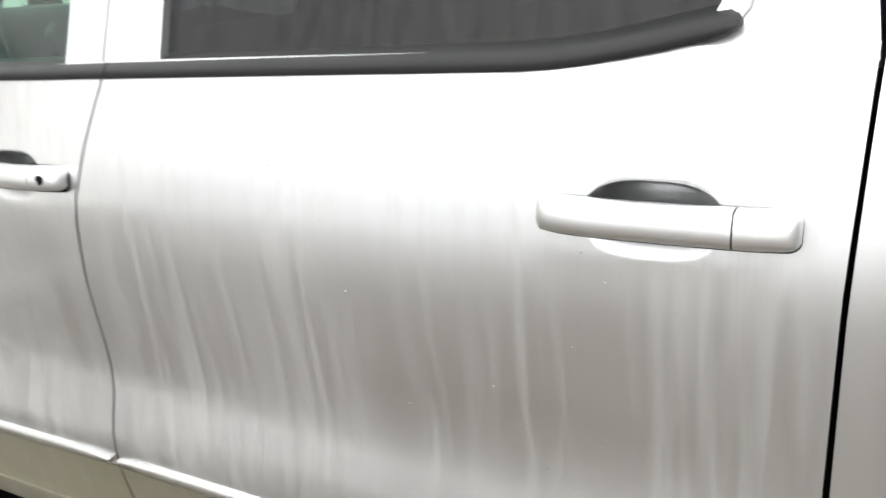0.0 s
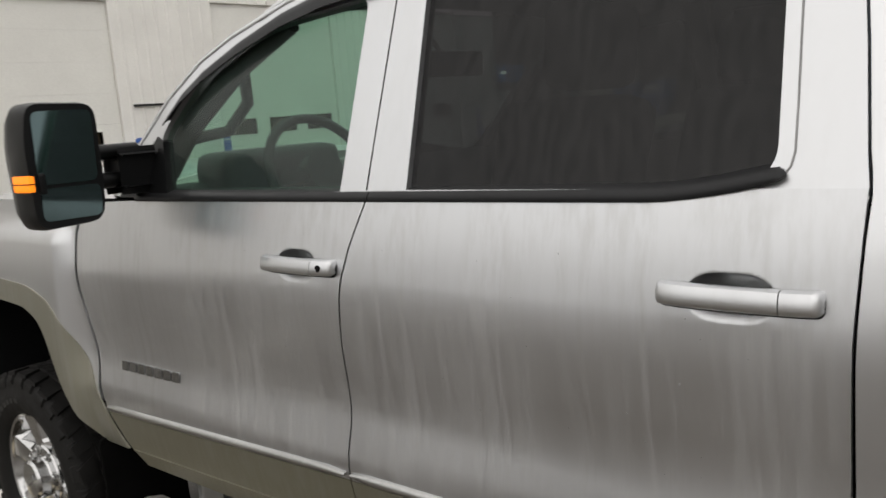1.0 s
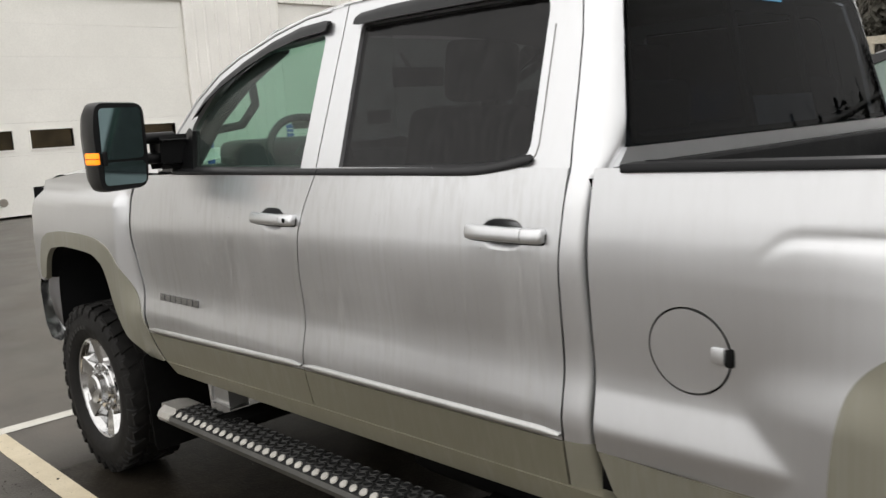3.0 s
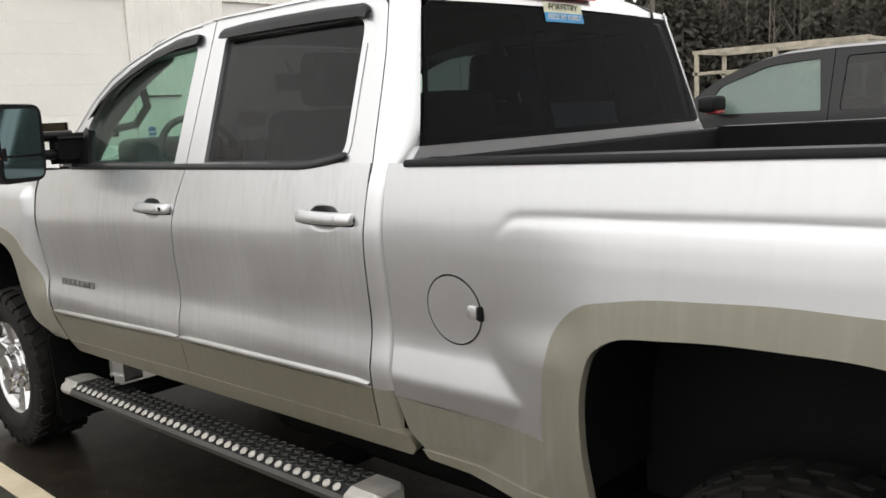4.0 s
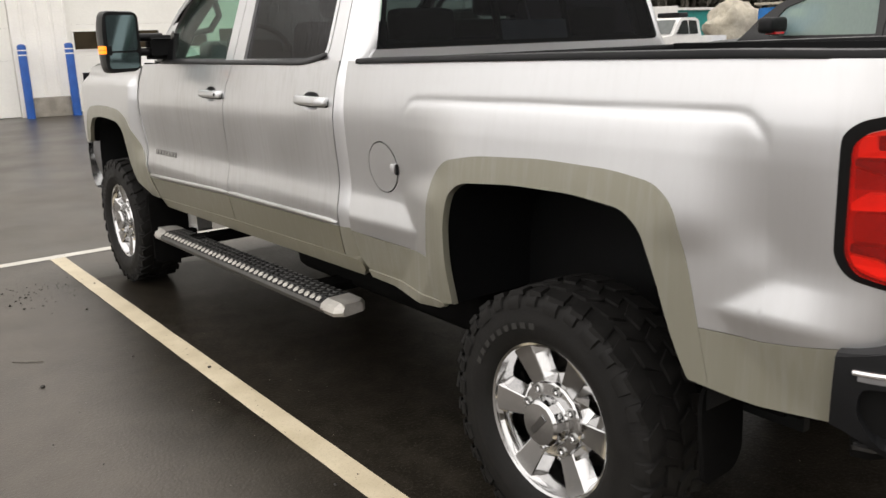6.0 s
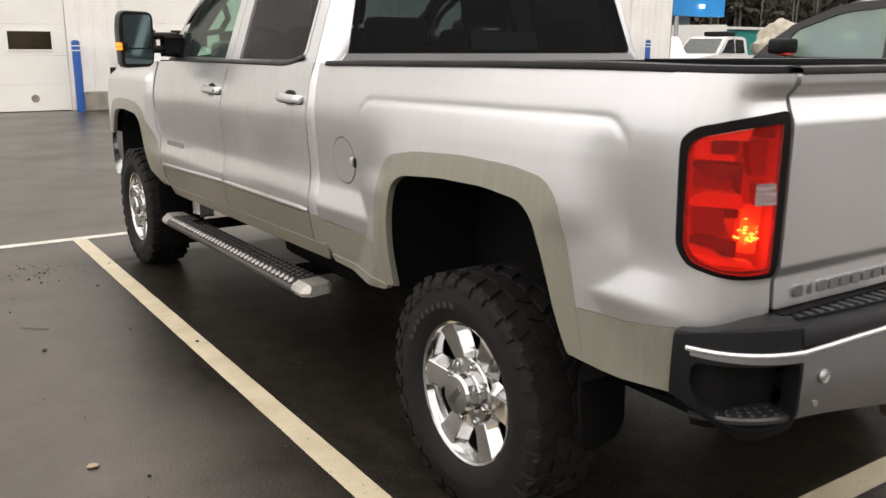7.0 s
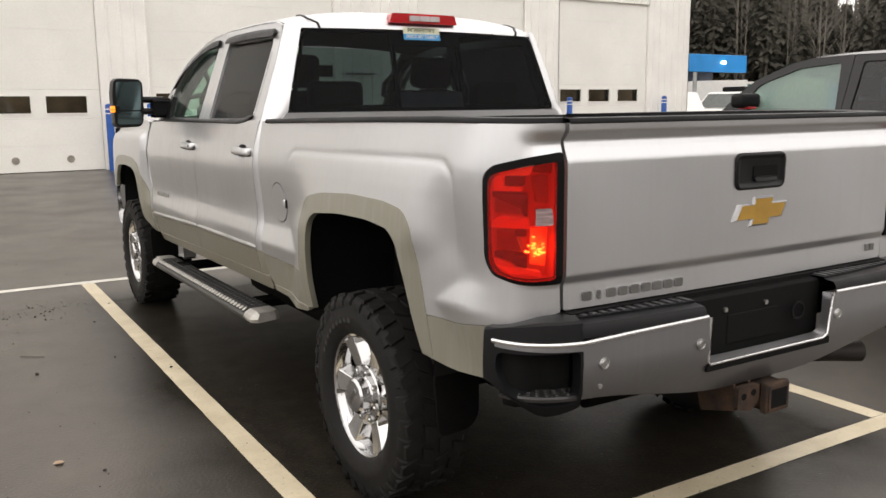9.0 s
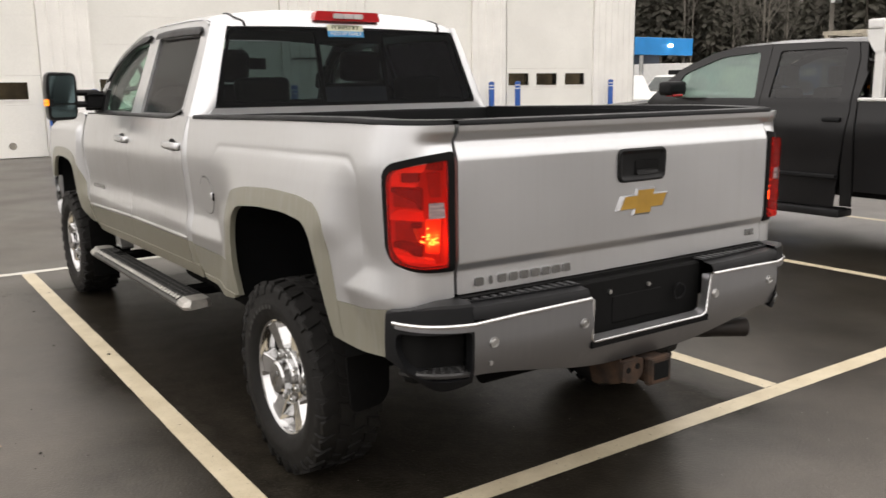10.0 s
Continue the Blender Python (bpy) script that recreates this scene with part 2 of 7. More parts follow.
def box(bm, x0, x1, y0, y1, z0, z1, bevel=0.0, seg=2, m=None):
    r = bmesh.ops.create_cube(bm, size=1.0)
    vs = r["verts"]
    for v in vs:
        v.co = Vector(((x0 + x1) / 2 + v.co.x * (x1 - x0), (y0 + y1) / 2 + v.co.y * (y1 - y0), (z0 + z1) / 2 + v.co.z * (z1 - z0)))
    if bevel:
        es = list({e for v in vs for e in v.link_edges})
        r = bmesh.ops.bevel(bm, geom=es, offset=bevel, segments=seg, affect='EDGES', profile=0.6)
        vs = list({v for f in r["faces"] for v in f.verts} | {v for v in vs if v.is_valid})
    if m is not None:
        bmesh.ops.transform(bm, matrix=m, verts=vs)
    return vs


def rod(bm, a, b, r0, r1=None, seg=12, caps=True):
    a, b = Vector(a), Vector(b)
    m = Matrix.Translation((a + b) / 2) @ (b - a).to_track_quat("Z", "Y").to_matrix().to_4x4()
    return bmesh.ops.create_cone(bm, cap_ends=caps, segments=seg, radius1=r0, radius2=r0 if r1 is None else r1, depth=(b - a).length, matrix=m)["verts"]


def tube(bm, pts, r, seg=10):
    """One round skin swept along a line of points."""
    pts = [Vector(p) for p in pts]
    rows, side = [], None
    for i, p in enumerate(pts):
        way = (pts[min(i + 1, len(pts) - 1)] - pts[max(i - 1, 0)]).normalized()
        side = (side - way * side.dot(way)).normalized() if side else way.orthogonal().normalized()
        up = way.cross(side)
        rows.append([p + (side * math.cos(2 * math.pi * k / seg) + up * math.sin(2 * math.pi * k / seg)) * r for k in range(seg)])
    v = loft(bm, rows, True)
    bm.faces.new(v[0]), bm.faces.new(v[-1][::-1])


def prism(bm, outline, place, depth):
    """A solid from a flat outline: place(u, v, d) gives the point at depth d."""
    a = [bm.verts.new(place(u, v, 0.0)) for u, v in outline]
    b = [bm.verts.new(place(u, v, depth)) for u, v in outline]
    bm.faces.new(a)
    bm.faces.new(b[::-1])
    for i in range(len(a)):
        j = (i + 1) % len(a)
        bm.faces.new((a[i], b[i], b[j], a[j]))


def lathe(bm, profile, seg, m, closed=False):
    """Turn a profile of (radius, along) about the z axis of m."""
    rings = []
    for k in range(seg):
        a = 2 * math.pi * k / seg
        rings.append([bm.verts.new(m @ Vector((r * math.cos(a), r * math.sin(a), h))) for r, h in profile])
    n = len(profile)
    for k in range(seg):
        p, q = rings[k], rings[(k + 1) % seg]
        for i in range(n if closed else n - 1):
            j = (i + 1) % n
            bm.faces.new((p[i], q[i], q[j], p[j]))


def loft(bm, rows, close=False):
    vs = [[bm.verts.new(p) for p in row] for row in rows]
    for a, b in zip(vs, vs[1:]):
        n = len(a)
        for i in range(n if close else n - 1):
            j = (i + 1) % n
            bm.faces.new((a[i], a[j], b[j], b[i]))
    return vs


def curve(*pts, soft=0.012):
    """A smoothed line through points (a, b), as a function of a."""
    xs = np.array([p[0] for p in pts])
    ys = np.array([p[1] for p in pts])
    t = np.linspace(xs[0] - 0.3, xs[-1] + 0.3, 1400)
    v = np.interp(t, xs, ys)
    lo, hi = (ys[1] - ys[0]) / (xs[1] - xs[0]), (ys[-1] - ys[-2]) / (xs[-1] - xs[-2])
    v = np.where(t < xs[0], ys[0] + (t - xs[0]) * lo, np.where(t > xs[-1], ys[-1] + (t - xs[-1]) * hi, v))
    step = t[1] - t[0]
    k = np.exp(-0.5 * (np.arange(-int(3 * soft / step) - 1, int(3 * soft / step) + 2) * step / soft) ** 2)
    pad = len(k) // 2
    v = np.convolve(np.pad(v, pad, mode="edge"), k / k.sum(), mode="valid")
    return lambda a: float(np.interp(a, t, v))


def smooth(a, b, x):
    t = min(1.0, max(0.0, (x - a) / (b - a)))
    return t * t * (3 - 2 * t)


def rounded(pts, r, n=5):
    """Round the corners of an outline. r: one radius or one for each corner."""
    out = []
    k = len(pts)
    for i in range(k):
        p, a, b = Vector(pts[i]), Vector(pts[i - 1]), Vector(pts[(i + 1) % k])
        ri = r if isinstance(r, (int, float)) else r[i]
        d1, d2 = (a - p), (b - p)
        t = min(ri, d1.length * 0.45, d2.length * 0.45)
        if t < 1e-4:
            out.append(tuple(p))
            continue
        q1, q2 = p + d1.normalized() * t, p + d2.normalized() * t
        for j in range(n + 1):
            s = j / n
            out.append(tuple(q1 * (1 - s) ** 2 + p * 2 * s * (1 - s) + q2 * s * s))
    return out


def dense(loop, step):
    out = []
    for i, p in enumerate(loop):
        q = loop[(i + 1) % len(loop)]
        n = max(1, int(math.ceil(math.hypot(q[0] - p[0], q[1] - p[1]) / step)))
        out += [(p[0] + (q[0] - p[0]) * j / n, p[1] + (q[1] - p[1]) * j / n) for j in range(n)]
    return out


def inside(px, py, loop):
    hit = np.zeros(len(px), bool)
    for (x0, y0), (x1, y1) in zip(loop, loop[1:] + loop[:1]):
        if y0 != y1:
            hit ^= ((y0 > py) != (y1 > py)) & (px < (x1 - x0) * (py - y0) / (y1 - y0) + x0)
    return hit


def away(px, py, loop):
    best = np.full(len(px), 1e9)
    for (x0, y0), (x1, y1) in zip(loop, loop[1:] + loop[:1]):
        dx, dy = x1 - x0, y1 - y0
        t = np.clip(((px - x0) * dx + (py - y0) * dy) / max(1e-12, dx * dx + dy * dy), 0, 1)
        best = np.minimum(best, np.hypot(px - x0 - t * dx, py - y0 - t * dy))
    return best


def sheet(name, outline, place, out, material, parent, holes=(), step=0.04, hem=0.018, label="", finer=()):
    """A pressed panel: an outline (u, v) with holes, bent by place(u, v), its edges turned in by hem. out: rough outward way."""
    out = Vector(out)
    loops = [dense(outline, step)] + [dense(h, step) for h in holes]
    us, vs = [p[0] for p in loops[0]], [p[1] for p in loops[0]]
    gu, gv = np.meshgrid(np.arange(min(us) + step * 0.5, max(us), step), np.arange(min(vs) + step * 0.5, max(vs), step))
    gu, gv = gu.ravel(), gv.ravel()
    ok = inside(gu, gv, loops[0]) & (away(gu, gv, loops[0]) > step * 0.45)
    for h in loops[1:]:
        ok &= ~inside(gu, gv, h) & (away(gu, gv, h) > step * 0.45)
    fine = []
    for a0, a1, b0, b1, st in finer:
        fu, fv = (g.ravel() for g in np.meshgrid(np.arange(a0, a1, st), np.arange(b0, b1, st)))
        fine += list(zip(fu.tolist(), fv.tolist()))
        ok &= ~((gu > a0 - st) & (gu < a1 + st) & (gv > b0 - st) & (gv < b1 + st))
    flat, edges = [], []
    for lp in loops:
        k = len(flat)
        flat += lp
        edges += [(k + i, k + (i + 1) % len(lp)) for i in range(len(lp))]
    flat += list(zip(gu[ok].tolist(), gv[ok].tolist())) + fine
    pts, _, tris, *_ = delaunay_2d_cdt([Vector(p) for p in flat], edges, [], 0, 1e-6)
    cu = np.array([sum(pts[i].x for i in t) / 3 for t in tris])
    cv = np.array([sum(pts[i].y for i in t) / 3 for t in tris])
    keep = inside(cu, cv, loops[0])
    for h in loops[1:]:
        keep &= ~inside(cu, cv, h)
    e = 0.003
    co, no = [], []
    def facing(u, v):
        n = (place(u + e, v) - place(u - e, v)).cross(place(u, v + e) - place(u, v - e))
        n.normalize()
        return n if n.dot(out) > 0 else -n
    for p in pts:
        co.append(place(p.x, p.y))
        no.append(facing(p.x, p.y))
    faces = []
    for t, k in zip(tris, keep):
        if k:
            a, b, c = (co[i] for i in t)
            faces.append(tuple(t) if (b - a).cross(c - a).dot(no[t[0]]) > 0 else tuple(t[::-1]))
    if hem:
        for lp in loops:
            base = len(co)
            tops = [place(u, v) for u, v in lp]
            ns = [facing(u, v) for u, v in lp]
            k = len(lp)
            for i in range(k):
                side = (tops[(i + 1) % k] - tops[i - 1]).cross(ns[i]).normalized()
                co += [tops[i], tops[i] - ns[i] * hem]
                no += [side, side]
            for i in range(k):
                j = (i + 1) % k
                faces.append((base + 2 * i, base + 2 * i + 1, base + 2 * j + 1, base + 2 * j))
    me = bpy.data.meshes.new(name)
    me.from_pydata([tuple(c) for c in co], [], faces)
    me.shade_smooth()
    me.normals_split_custom_set_from_vertices([tuple(n) for n in no])
    me.materials.append(material)
    ob = new(name, me)
    ob.parent = parent
    if label:
        tagged(ob, label)
    return ob

# ---- ground, stall lines ----
bm = bmesh.new()
bmesh.ops.create_grid(bm, x_segments=40, y_segments=40, size=600)
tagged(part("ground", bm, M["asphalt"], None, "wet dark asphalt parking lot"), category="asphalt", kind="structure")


def stall_line(x0, y0, x1, y1, width, paint="line", label="worn cream painted parking stall line on asphalt"):
    a, b = Vector((x0, y0, 0)), Vector((x1, y1, 0))
    way = (b - a).normalized()
    side = Vector((-way.y, way.x, 0)) * width / 2
    n = max(2, int((b - a).length / 0.12))
    rows = []
    for i in range(n + 1):
        p = a + (b - a) * i / n
        j0, j1 = (noise.noise(p * 5 + Vector((k, 0, 0))) * 0.006 for k in (3, 9))
        rows.append([p - side * (1 + j0 * 8) + Vector((0, 0, 0.0025)), p + side * (1 + j1 * 8) + Vector((0, 0, 0.0025))])
    bm = bmesh.new()
    loft(bm, rows)
    return tagged(part("stall_line", bm, M[paint], None, label), category="road marking", kind="structure", group="stall lines")


for x in (-1.19, 1.50, 4.39, 7.2):
    stall_line(x, -0.60, x, 4.87, 0.105)
stall_line(-9.0, 4.925, 14.0, 4.925, 0.105, "line_white", "worn white painted line across the stall heads")
stall_line(-1.24, -0.655, 14.0, -0.655, 0.105)

# ---- workshop building with sectional doors ----
WALL = 18.9
DOORS = [(-3.9, 1.50), (2.66, 7.60), (10.22, 14.08), (15.42, 19.36)]
TOP, EAVES, EAST = 4.62, 7.5, 21.35


def rise(x):
    return 0.0095 * x


def siding(name, x0, x1, z0, z1):
    """Ribbed metal siding with thickness."""
    line = []
    x = x0
    while x < x1 - 1e-6:
        line += [(x, WALL), (min(x1, x + 0.21), WALL), (min(x1, x + 0.23), WALL - 0.022), (min(x1, x + 0.27), WALL - 0.022), (min(x1, x + 0.29), WALL)]
        x += 0.30
    line.append((x1, WALL))
    line += [(x1, WALL + 0.15), (x0, WALL + 0.15)]
    clean = [p for i, p in enumerate(line) if p != line[i - 1]]
    bm = bmesh.new()
    prism(bm, clean, lambda u, v, d: Vector((u, v, z0 + d)), z1 - z0)
    return tagged(part(name, bm, M["wall_white"], None, "white ribbed metal workshop wall"), category="wall", kind="structure")


edges = [-14.0] + [e for d in DOORS for e in d] + [EAST]
for i in range(0, len(edges), 2):
    siding("wall_north", edges[i], edges[i + 1], 0.0, EAVES)
for a, b in DOORS:
    siding("wall_north", a, b, TOP + rise(a), EAVES)
bm = bmesh.new()
box(bm, EAST - 0.15, EAST, WALL + 0.15, WALL + 16, 0, EAVES)
tagged(part("wall_east", bm, M["wall_white"], None, "white workshop end wall"), category="wall", kind="structure")
bm = bmesh.new()
box(bm, -14, EAST + 0.3, WALL - 0.3, WALL + 16, EAVES, EAVES + 0.25)
tagged(part("roof", bm, M["wall_white"], None, "flat white workshop roof edge"), category="roof", kind="structure")
bm = bmesh.new()
box(bm, -14, EAST - 0.15, WALL + 4, WALL + 4.2, 0, EAVES)
tagged(part("wall_inside", bm, M["under"], None, "dark workshop inside wall"), category="wall", kind="structure")

WINDOWS = [[(-3.3, -2.42), (-2.1, -1.22), (-0.9, -0.03), (0.30, 1.185)], [(2.80, 3.50), (3.85, 4.74), (5.04, 5.93), (6.25, 7.13)],
           [(10.4, 11.3), (11.7, 12.6), (12.95, 13.85)], [(15.56, 16.43), (16.77, 17.68), (18.06, 18.97)]]
M["shop_glass"] = glass("dusty workshop glass", (0.45, 0.42, 0.36), 1.0, 0.05)
# boards behind the panes glow to stand for the lit interior
M["shop_glow"] = surface("glowing workshop backing", (0.30, 0.27, 0.225), 0.9, scale=1.3, dark=0.3, fine=5, bump=0)
lit = M["shop_glow"].node_tree
lit.links.new(lit.nodes["Principled BSDF"].inputs["Base Color"].links[0].from_socket, lit.nodes["Principled BSDF"].inputs["Emission Color"])
lit.nodes["Principled BSDF"].inputs["Emission Strength"].default_value = 0.9
for k, ((a, b), wins) in enumerate(zip(DOORS, WINDOWS)):
    dz = rise((a + b) / 2)
    door = thing(f"door_{k + 1}", ((a + b) / 2, WALL + 0.1, 0), "white sectional workshop door with a row of small windows", "garage door", "workshop doors", "structure")
    zs = [0.02 + dz * 0.5, 0.62 + dz, 1.24 + dz, 1.92 + dz, 2.6 + dz, 3.28 + dz, 3.96 + dz, TOP + dz]
    for i, (z0, z1) in enumerate(zip(zs, zs[1:])):
        bm = bmesh.new()
        if i == 2:
            cuts = [a + 0.01] + [e for w in wins for e in w] + [b - 0.01]
            w0, w1 = 1.375 + dz, 1.765 + dz
            for x0, x1 in zip(cuts[::2], cuts[1::2]):
                box(bm, x0, x1, WALL + 0.08, WALL + 0.125, w0, w1)
            box(bm, a + 0.01, b - 0.01, WALL + 0.08, WALL + 0.125, z0 + 0.0015, w0)
            box(bm, a + 0.01, b - 0.01, WALL + 0.08, WALL + 0.125, w1, z1 - 0.0015)
        else:
            box(bm, a + 0.01, b - 0.01, WALL + 0.08, WALL + 0.125, z0 + 0.0008, z1 - 0.0008, 0.002, 1)
        own(part("panel", bm, M["door_white"], None), door)
    for x0, x1 in wins:
        bm = bmesh.new()
        for q in ((x0 - 0.03, x1 + 0.03, w1, w1 + 0.03), (x0 - 0.03, x1 + 0.03, w0 - 0.03, w0), (x0 - 0.03, x0, w0, w1), (x1, x1 + 0.03, w0, w1)):
            box(bm, q[0], q[1], WALL + 0.06, WALL + 0.13, q[2], q[3])
        frame_ob = own(part("window_frame", bm, M["door_white"], None), door)
        bm = bmesh.new()
        box(bm, x0, x1, WALL + 0.10, WALL + 0.106, w0, w1)
        own(part("pane", bm, M["shop_glass"], None), door)
        # this board glows in place of the room behind
        bm = bmesh.new()
        box(bm, x0 - 0.05, x1 + 0.05, WALL + 0.35, WALL + 0.4, w0 - 0.2, w1 + 0.2)
        own(part("shade", bm, M["shop_glow"], None), door)
    for x in ([-2.85, -1.65, -0.44, 0.74] if k == 0 else [(w[0] + w[1]) / 2 for w in wins]):
        bm = bmesh.new()
        rod(bm, (x, WALL + 0.06, 0.30 + dz), (x, WALL + 0.1, 0.30 + dz), 0.085, seg=20)
        own(part("vent_cap", bm, M["concrete"], None, "round grey hose port"), door)


def bollard(x, y, tall):
    ob = thing("bollard", (x, y, 0), "blue steel bollard with white bands by the wall", "bollard", "bollards")
    bm = bmesh.new()
    lathe(bm, [(0.0, tall), (0.05, tall - 0.005), (0.085, tall - 0.03), (0.09, tall - 0.06), (0.09, 0.0)], 20, Matrix.Identity(4))
    part("post", bm, M["bollard"], ob, smooth=40)
    for z in (tall - 0.14, tall - 0.24):
        bm = bmesh.new()
        lathe(bm, [(0.0905, z), (0.094, z), (0.094, z + 0.025), (0.0905, z + 0.025)], 20, Matrix.Identity(4), True)
        part("band", bm, M["wall_white"], ob)
    return ob


for x in (1.60, 2.56, 7.75, 10.05, 14.55, 15.62, 19.85):
    bollard(x, WALL - 0.35, 1.56 + rise(x) * 0.8)
bm = bmesh.new()
box(bm, 1.66, 2.5, WALL - 0.25, WALL - 0.03, 0, 0.42, 0.015)
tagged(part("concrete_block", bm, M["concrete"], None, "stained concrete plinth at the foot of the wall"), category="plinth")
# thin header of a personnel door
bm = bmesh.new()
box(bm, 7.9, 8.8, WALL - 0.07, WALL - 0.023, 2.32, 2.37, 0.006, 1)
tagged(part("trim", bm, M["trim"], None, "thin dark door header on the white wall"), category="trim", kind="structure")

# ---- the silver pickup ----
truck = thing("pickup_truck", (0, 0, 0), "silver crew-cab pickup truck with pewter lower panels, wet and dirty", "pickup truck")
RAKE = 0.018
door_w = curve((0.55, .877), (0.62, .898), (0.70, .9240), (0.80, .9428), (0.84, .9468), (0.868, .9500), (0.880, .9508), (0.972, .9340), (1.0, .9325), (1.04, .9345), (1.10, .941),
               (1.17, .9475), (1.225, .951), (1.262, .9500), (1.30, .9440), (1.34, .9370), (1.38, .9290), (1.42, .9195), (1.47, .906), soft=0.006)
bed_w = curve((0.55, .884), (0.62, .904), (0.70, .929), (0.80, .9455), (0.84, .9515), (0.864, .9560), (0.876, .9570), (0.965, .9345), (0.992, .933), (1.03, .935), (1.10, .941),
              (1.17, .947), (1.225, .951), (1.27, .951), (1.30, .949), (1.34, .943), (1.43, .926), (1.47, .918), soft=0.007)
# the same flank where the scoop above the crease has run out
full_w = curve((0.55, .90), (0.62, .915), (0.70, .935), (0.80, .9475), (0.84, .9530), (0.876, .9570), (0.97, .9580), (1.10, .9560), (1.17, .9535),
               (1.225, .9515), (1.27, .951), (1.30, .949), (1.34, .943), (1.43, .926), (1.47, .918), soft=0.015)
bulge_w = curve((0.55, .93), (0.65, .962), (0.80, .982), (0.9, .987), (1.05, .987), (1.15, .985), (1.25, .980), (1.34, .972), (1.42, .958), soft=0.03)


DISH = [(1.331, 1.2745), (2.328, 1.266)]


def x_door(y, z, dish=True):
    w = door_w(z + RAKE * y) - 0.012 * max(0.0, y - 2.8) ** 2
    if dish:
        for yc, zc in DISH:
            q = (abs((y - yc) / 0.066) ** 3.0 + abs((z - zc) / 0.0360) ** 2.4) ** (1 / 2.7)
            if q < 1.0:
                w -= (0.008 + 0.023 * smooth(-0.016, 0.002, z - zc)) * (1 - q ** 1.7)
    return w


def x_glass(y, z):
    return 0.905 - (z - 1.43) * 0.36 - 0.02 * max(0.0, y - 2.3) ** 2


def arch_edge(y, z, y0, y1, top, r):
    """Signed way in from the edge of a raised panel with round upper corners, and how far that edge is its top (1) or an end (0)."""
    qy, qz = abs(y - (y0 + y1) / 2) - (y1 - y0) / 2 + r, z - top + r
    if qy > 0 and qz > 0:
        return r - math.hypot(qy, qz), smooth(0.0, 1.0, math.atan2(qz, qy) / (math.pi / 2))
    return r - max(qy, qz), smooth(-0.1, 0.1, qz - qy) if qy < 0 and qz < 0 else (1.0 if qz > qy else 0.0)


def raised(y, z, y0, y1, top, r, soft_front, soft_rear, soft_top):
    """Share of the raised panel at a point, and the depth of the fold round it."""
    front = y > (y0 + y1) / 2
    t = min(1.0, max(0.0, (top - z) / soft_top))
    w = smooth(0.0, soft_front, y1 - y) * smooth(0.0, soft_rear, y - y0) * (1 - (1 - t) ** 1.6)
    d, m = arch_edge(y, z, y0, y1, top, r)
    fold = math.exp(-((d - 0.004) / 0.014) ** 2) * (0.0045 * m + (0.0 if front else 0.0032) * (1 - m))
    return w, fold * smooth(0.95, 1.1, z)


def ridge(a, b, k=0.003):
    """The larger of two, with the fold between them rounded a little."""
    return (a + b + math.sqrt((a - b) ** 2 + k * k)) / 2


def x_bed(y, z):
    zb = z + RAKE * y
    w, fold = raised(y, zb, -0.66, 0.71, 1.322, 0.10, 0.36, 0.23, 0.30)
    soft = bed_w(zb) * (1 - w) + bulge_w(zb) * w
    # low down the scoop above the crease runs out against the sloping flank of the wheel bulge
    flank = 0.934 + 0.23 * (0.725 - y) if y > 0 else 0.957 + 0.17 * (y + 0.545)
    crisp = ridge(bed_w(zb), min(bulge_w(zb), flank))
    high = smooth(0.975, 1.10, zb)
    return crisp * (1 - high) + soft * high - fold * 0.55


def x_fender(y, z):
    zb = z + RAKE * y
    w, fold = raised(y, zb, 3.40, 6.0, 1.395, 0.07, 0.05, 0.11, 0.06)
    return door_w(min(zb, 1.43)) * (1 - w) + (bulge_w(zb - 0.04) - 0.004) * w - fold * 0.5 - 0.04 * max(0.0, y - 3.9) ** 2


SEAM_B = [(2.104, 1.43), (2.125, 1.38), (2.155, 1.31), (2.178, 1.24), (2.197, 1.10), (2.200, 0.92), (2.212, 0.80)]
SEAM_C = [(1.149, 1.43), (1.154, 1.33), (1.160, 1.22), (1.167, 1.0), (1.170, 0.80)]
SEAM_A = [(3.335, 0.77), (3.36, 0.90), (3.378, 1.0), (3.398, 1.13), (3.398, 1.30), (3.36, 1.395)]
GAP = 0.0024


def mold_z(y):
    return 0.803 - 0.0125 * (y - 1.19) - 0.022 * max(0.0, y - 2.2)


def shift(pts, d):
    return [(a + d, b) for a, b in pts]


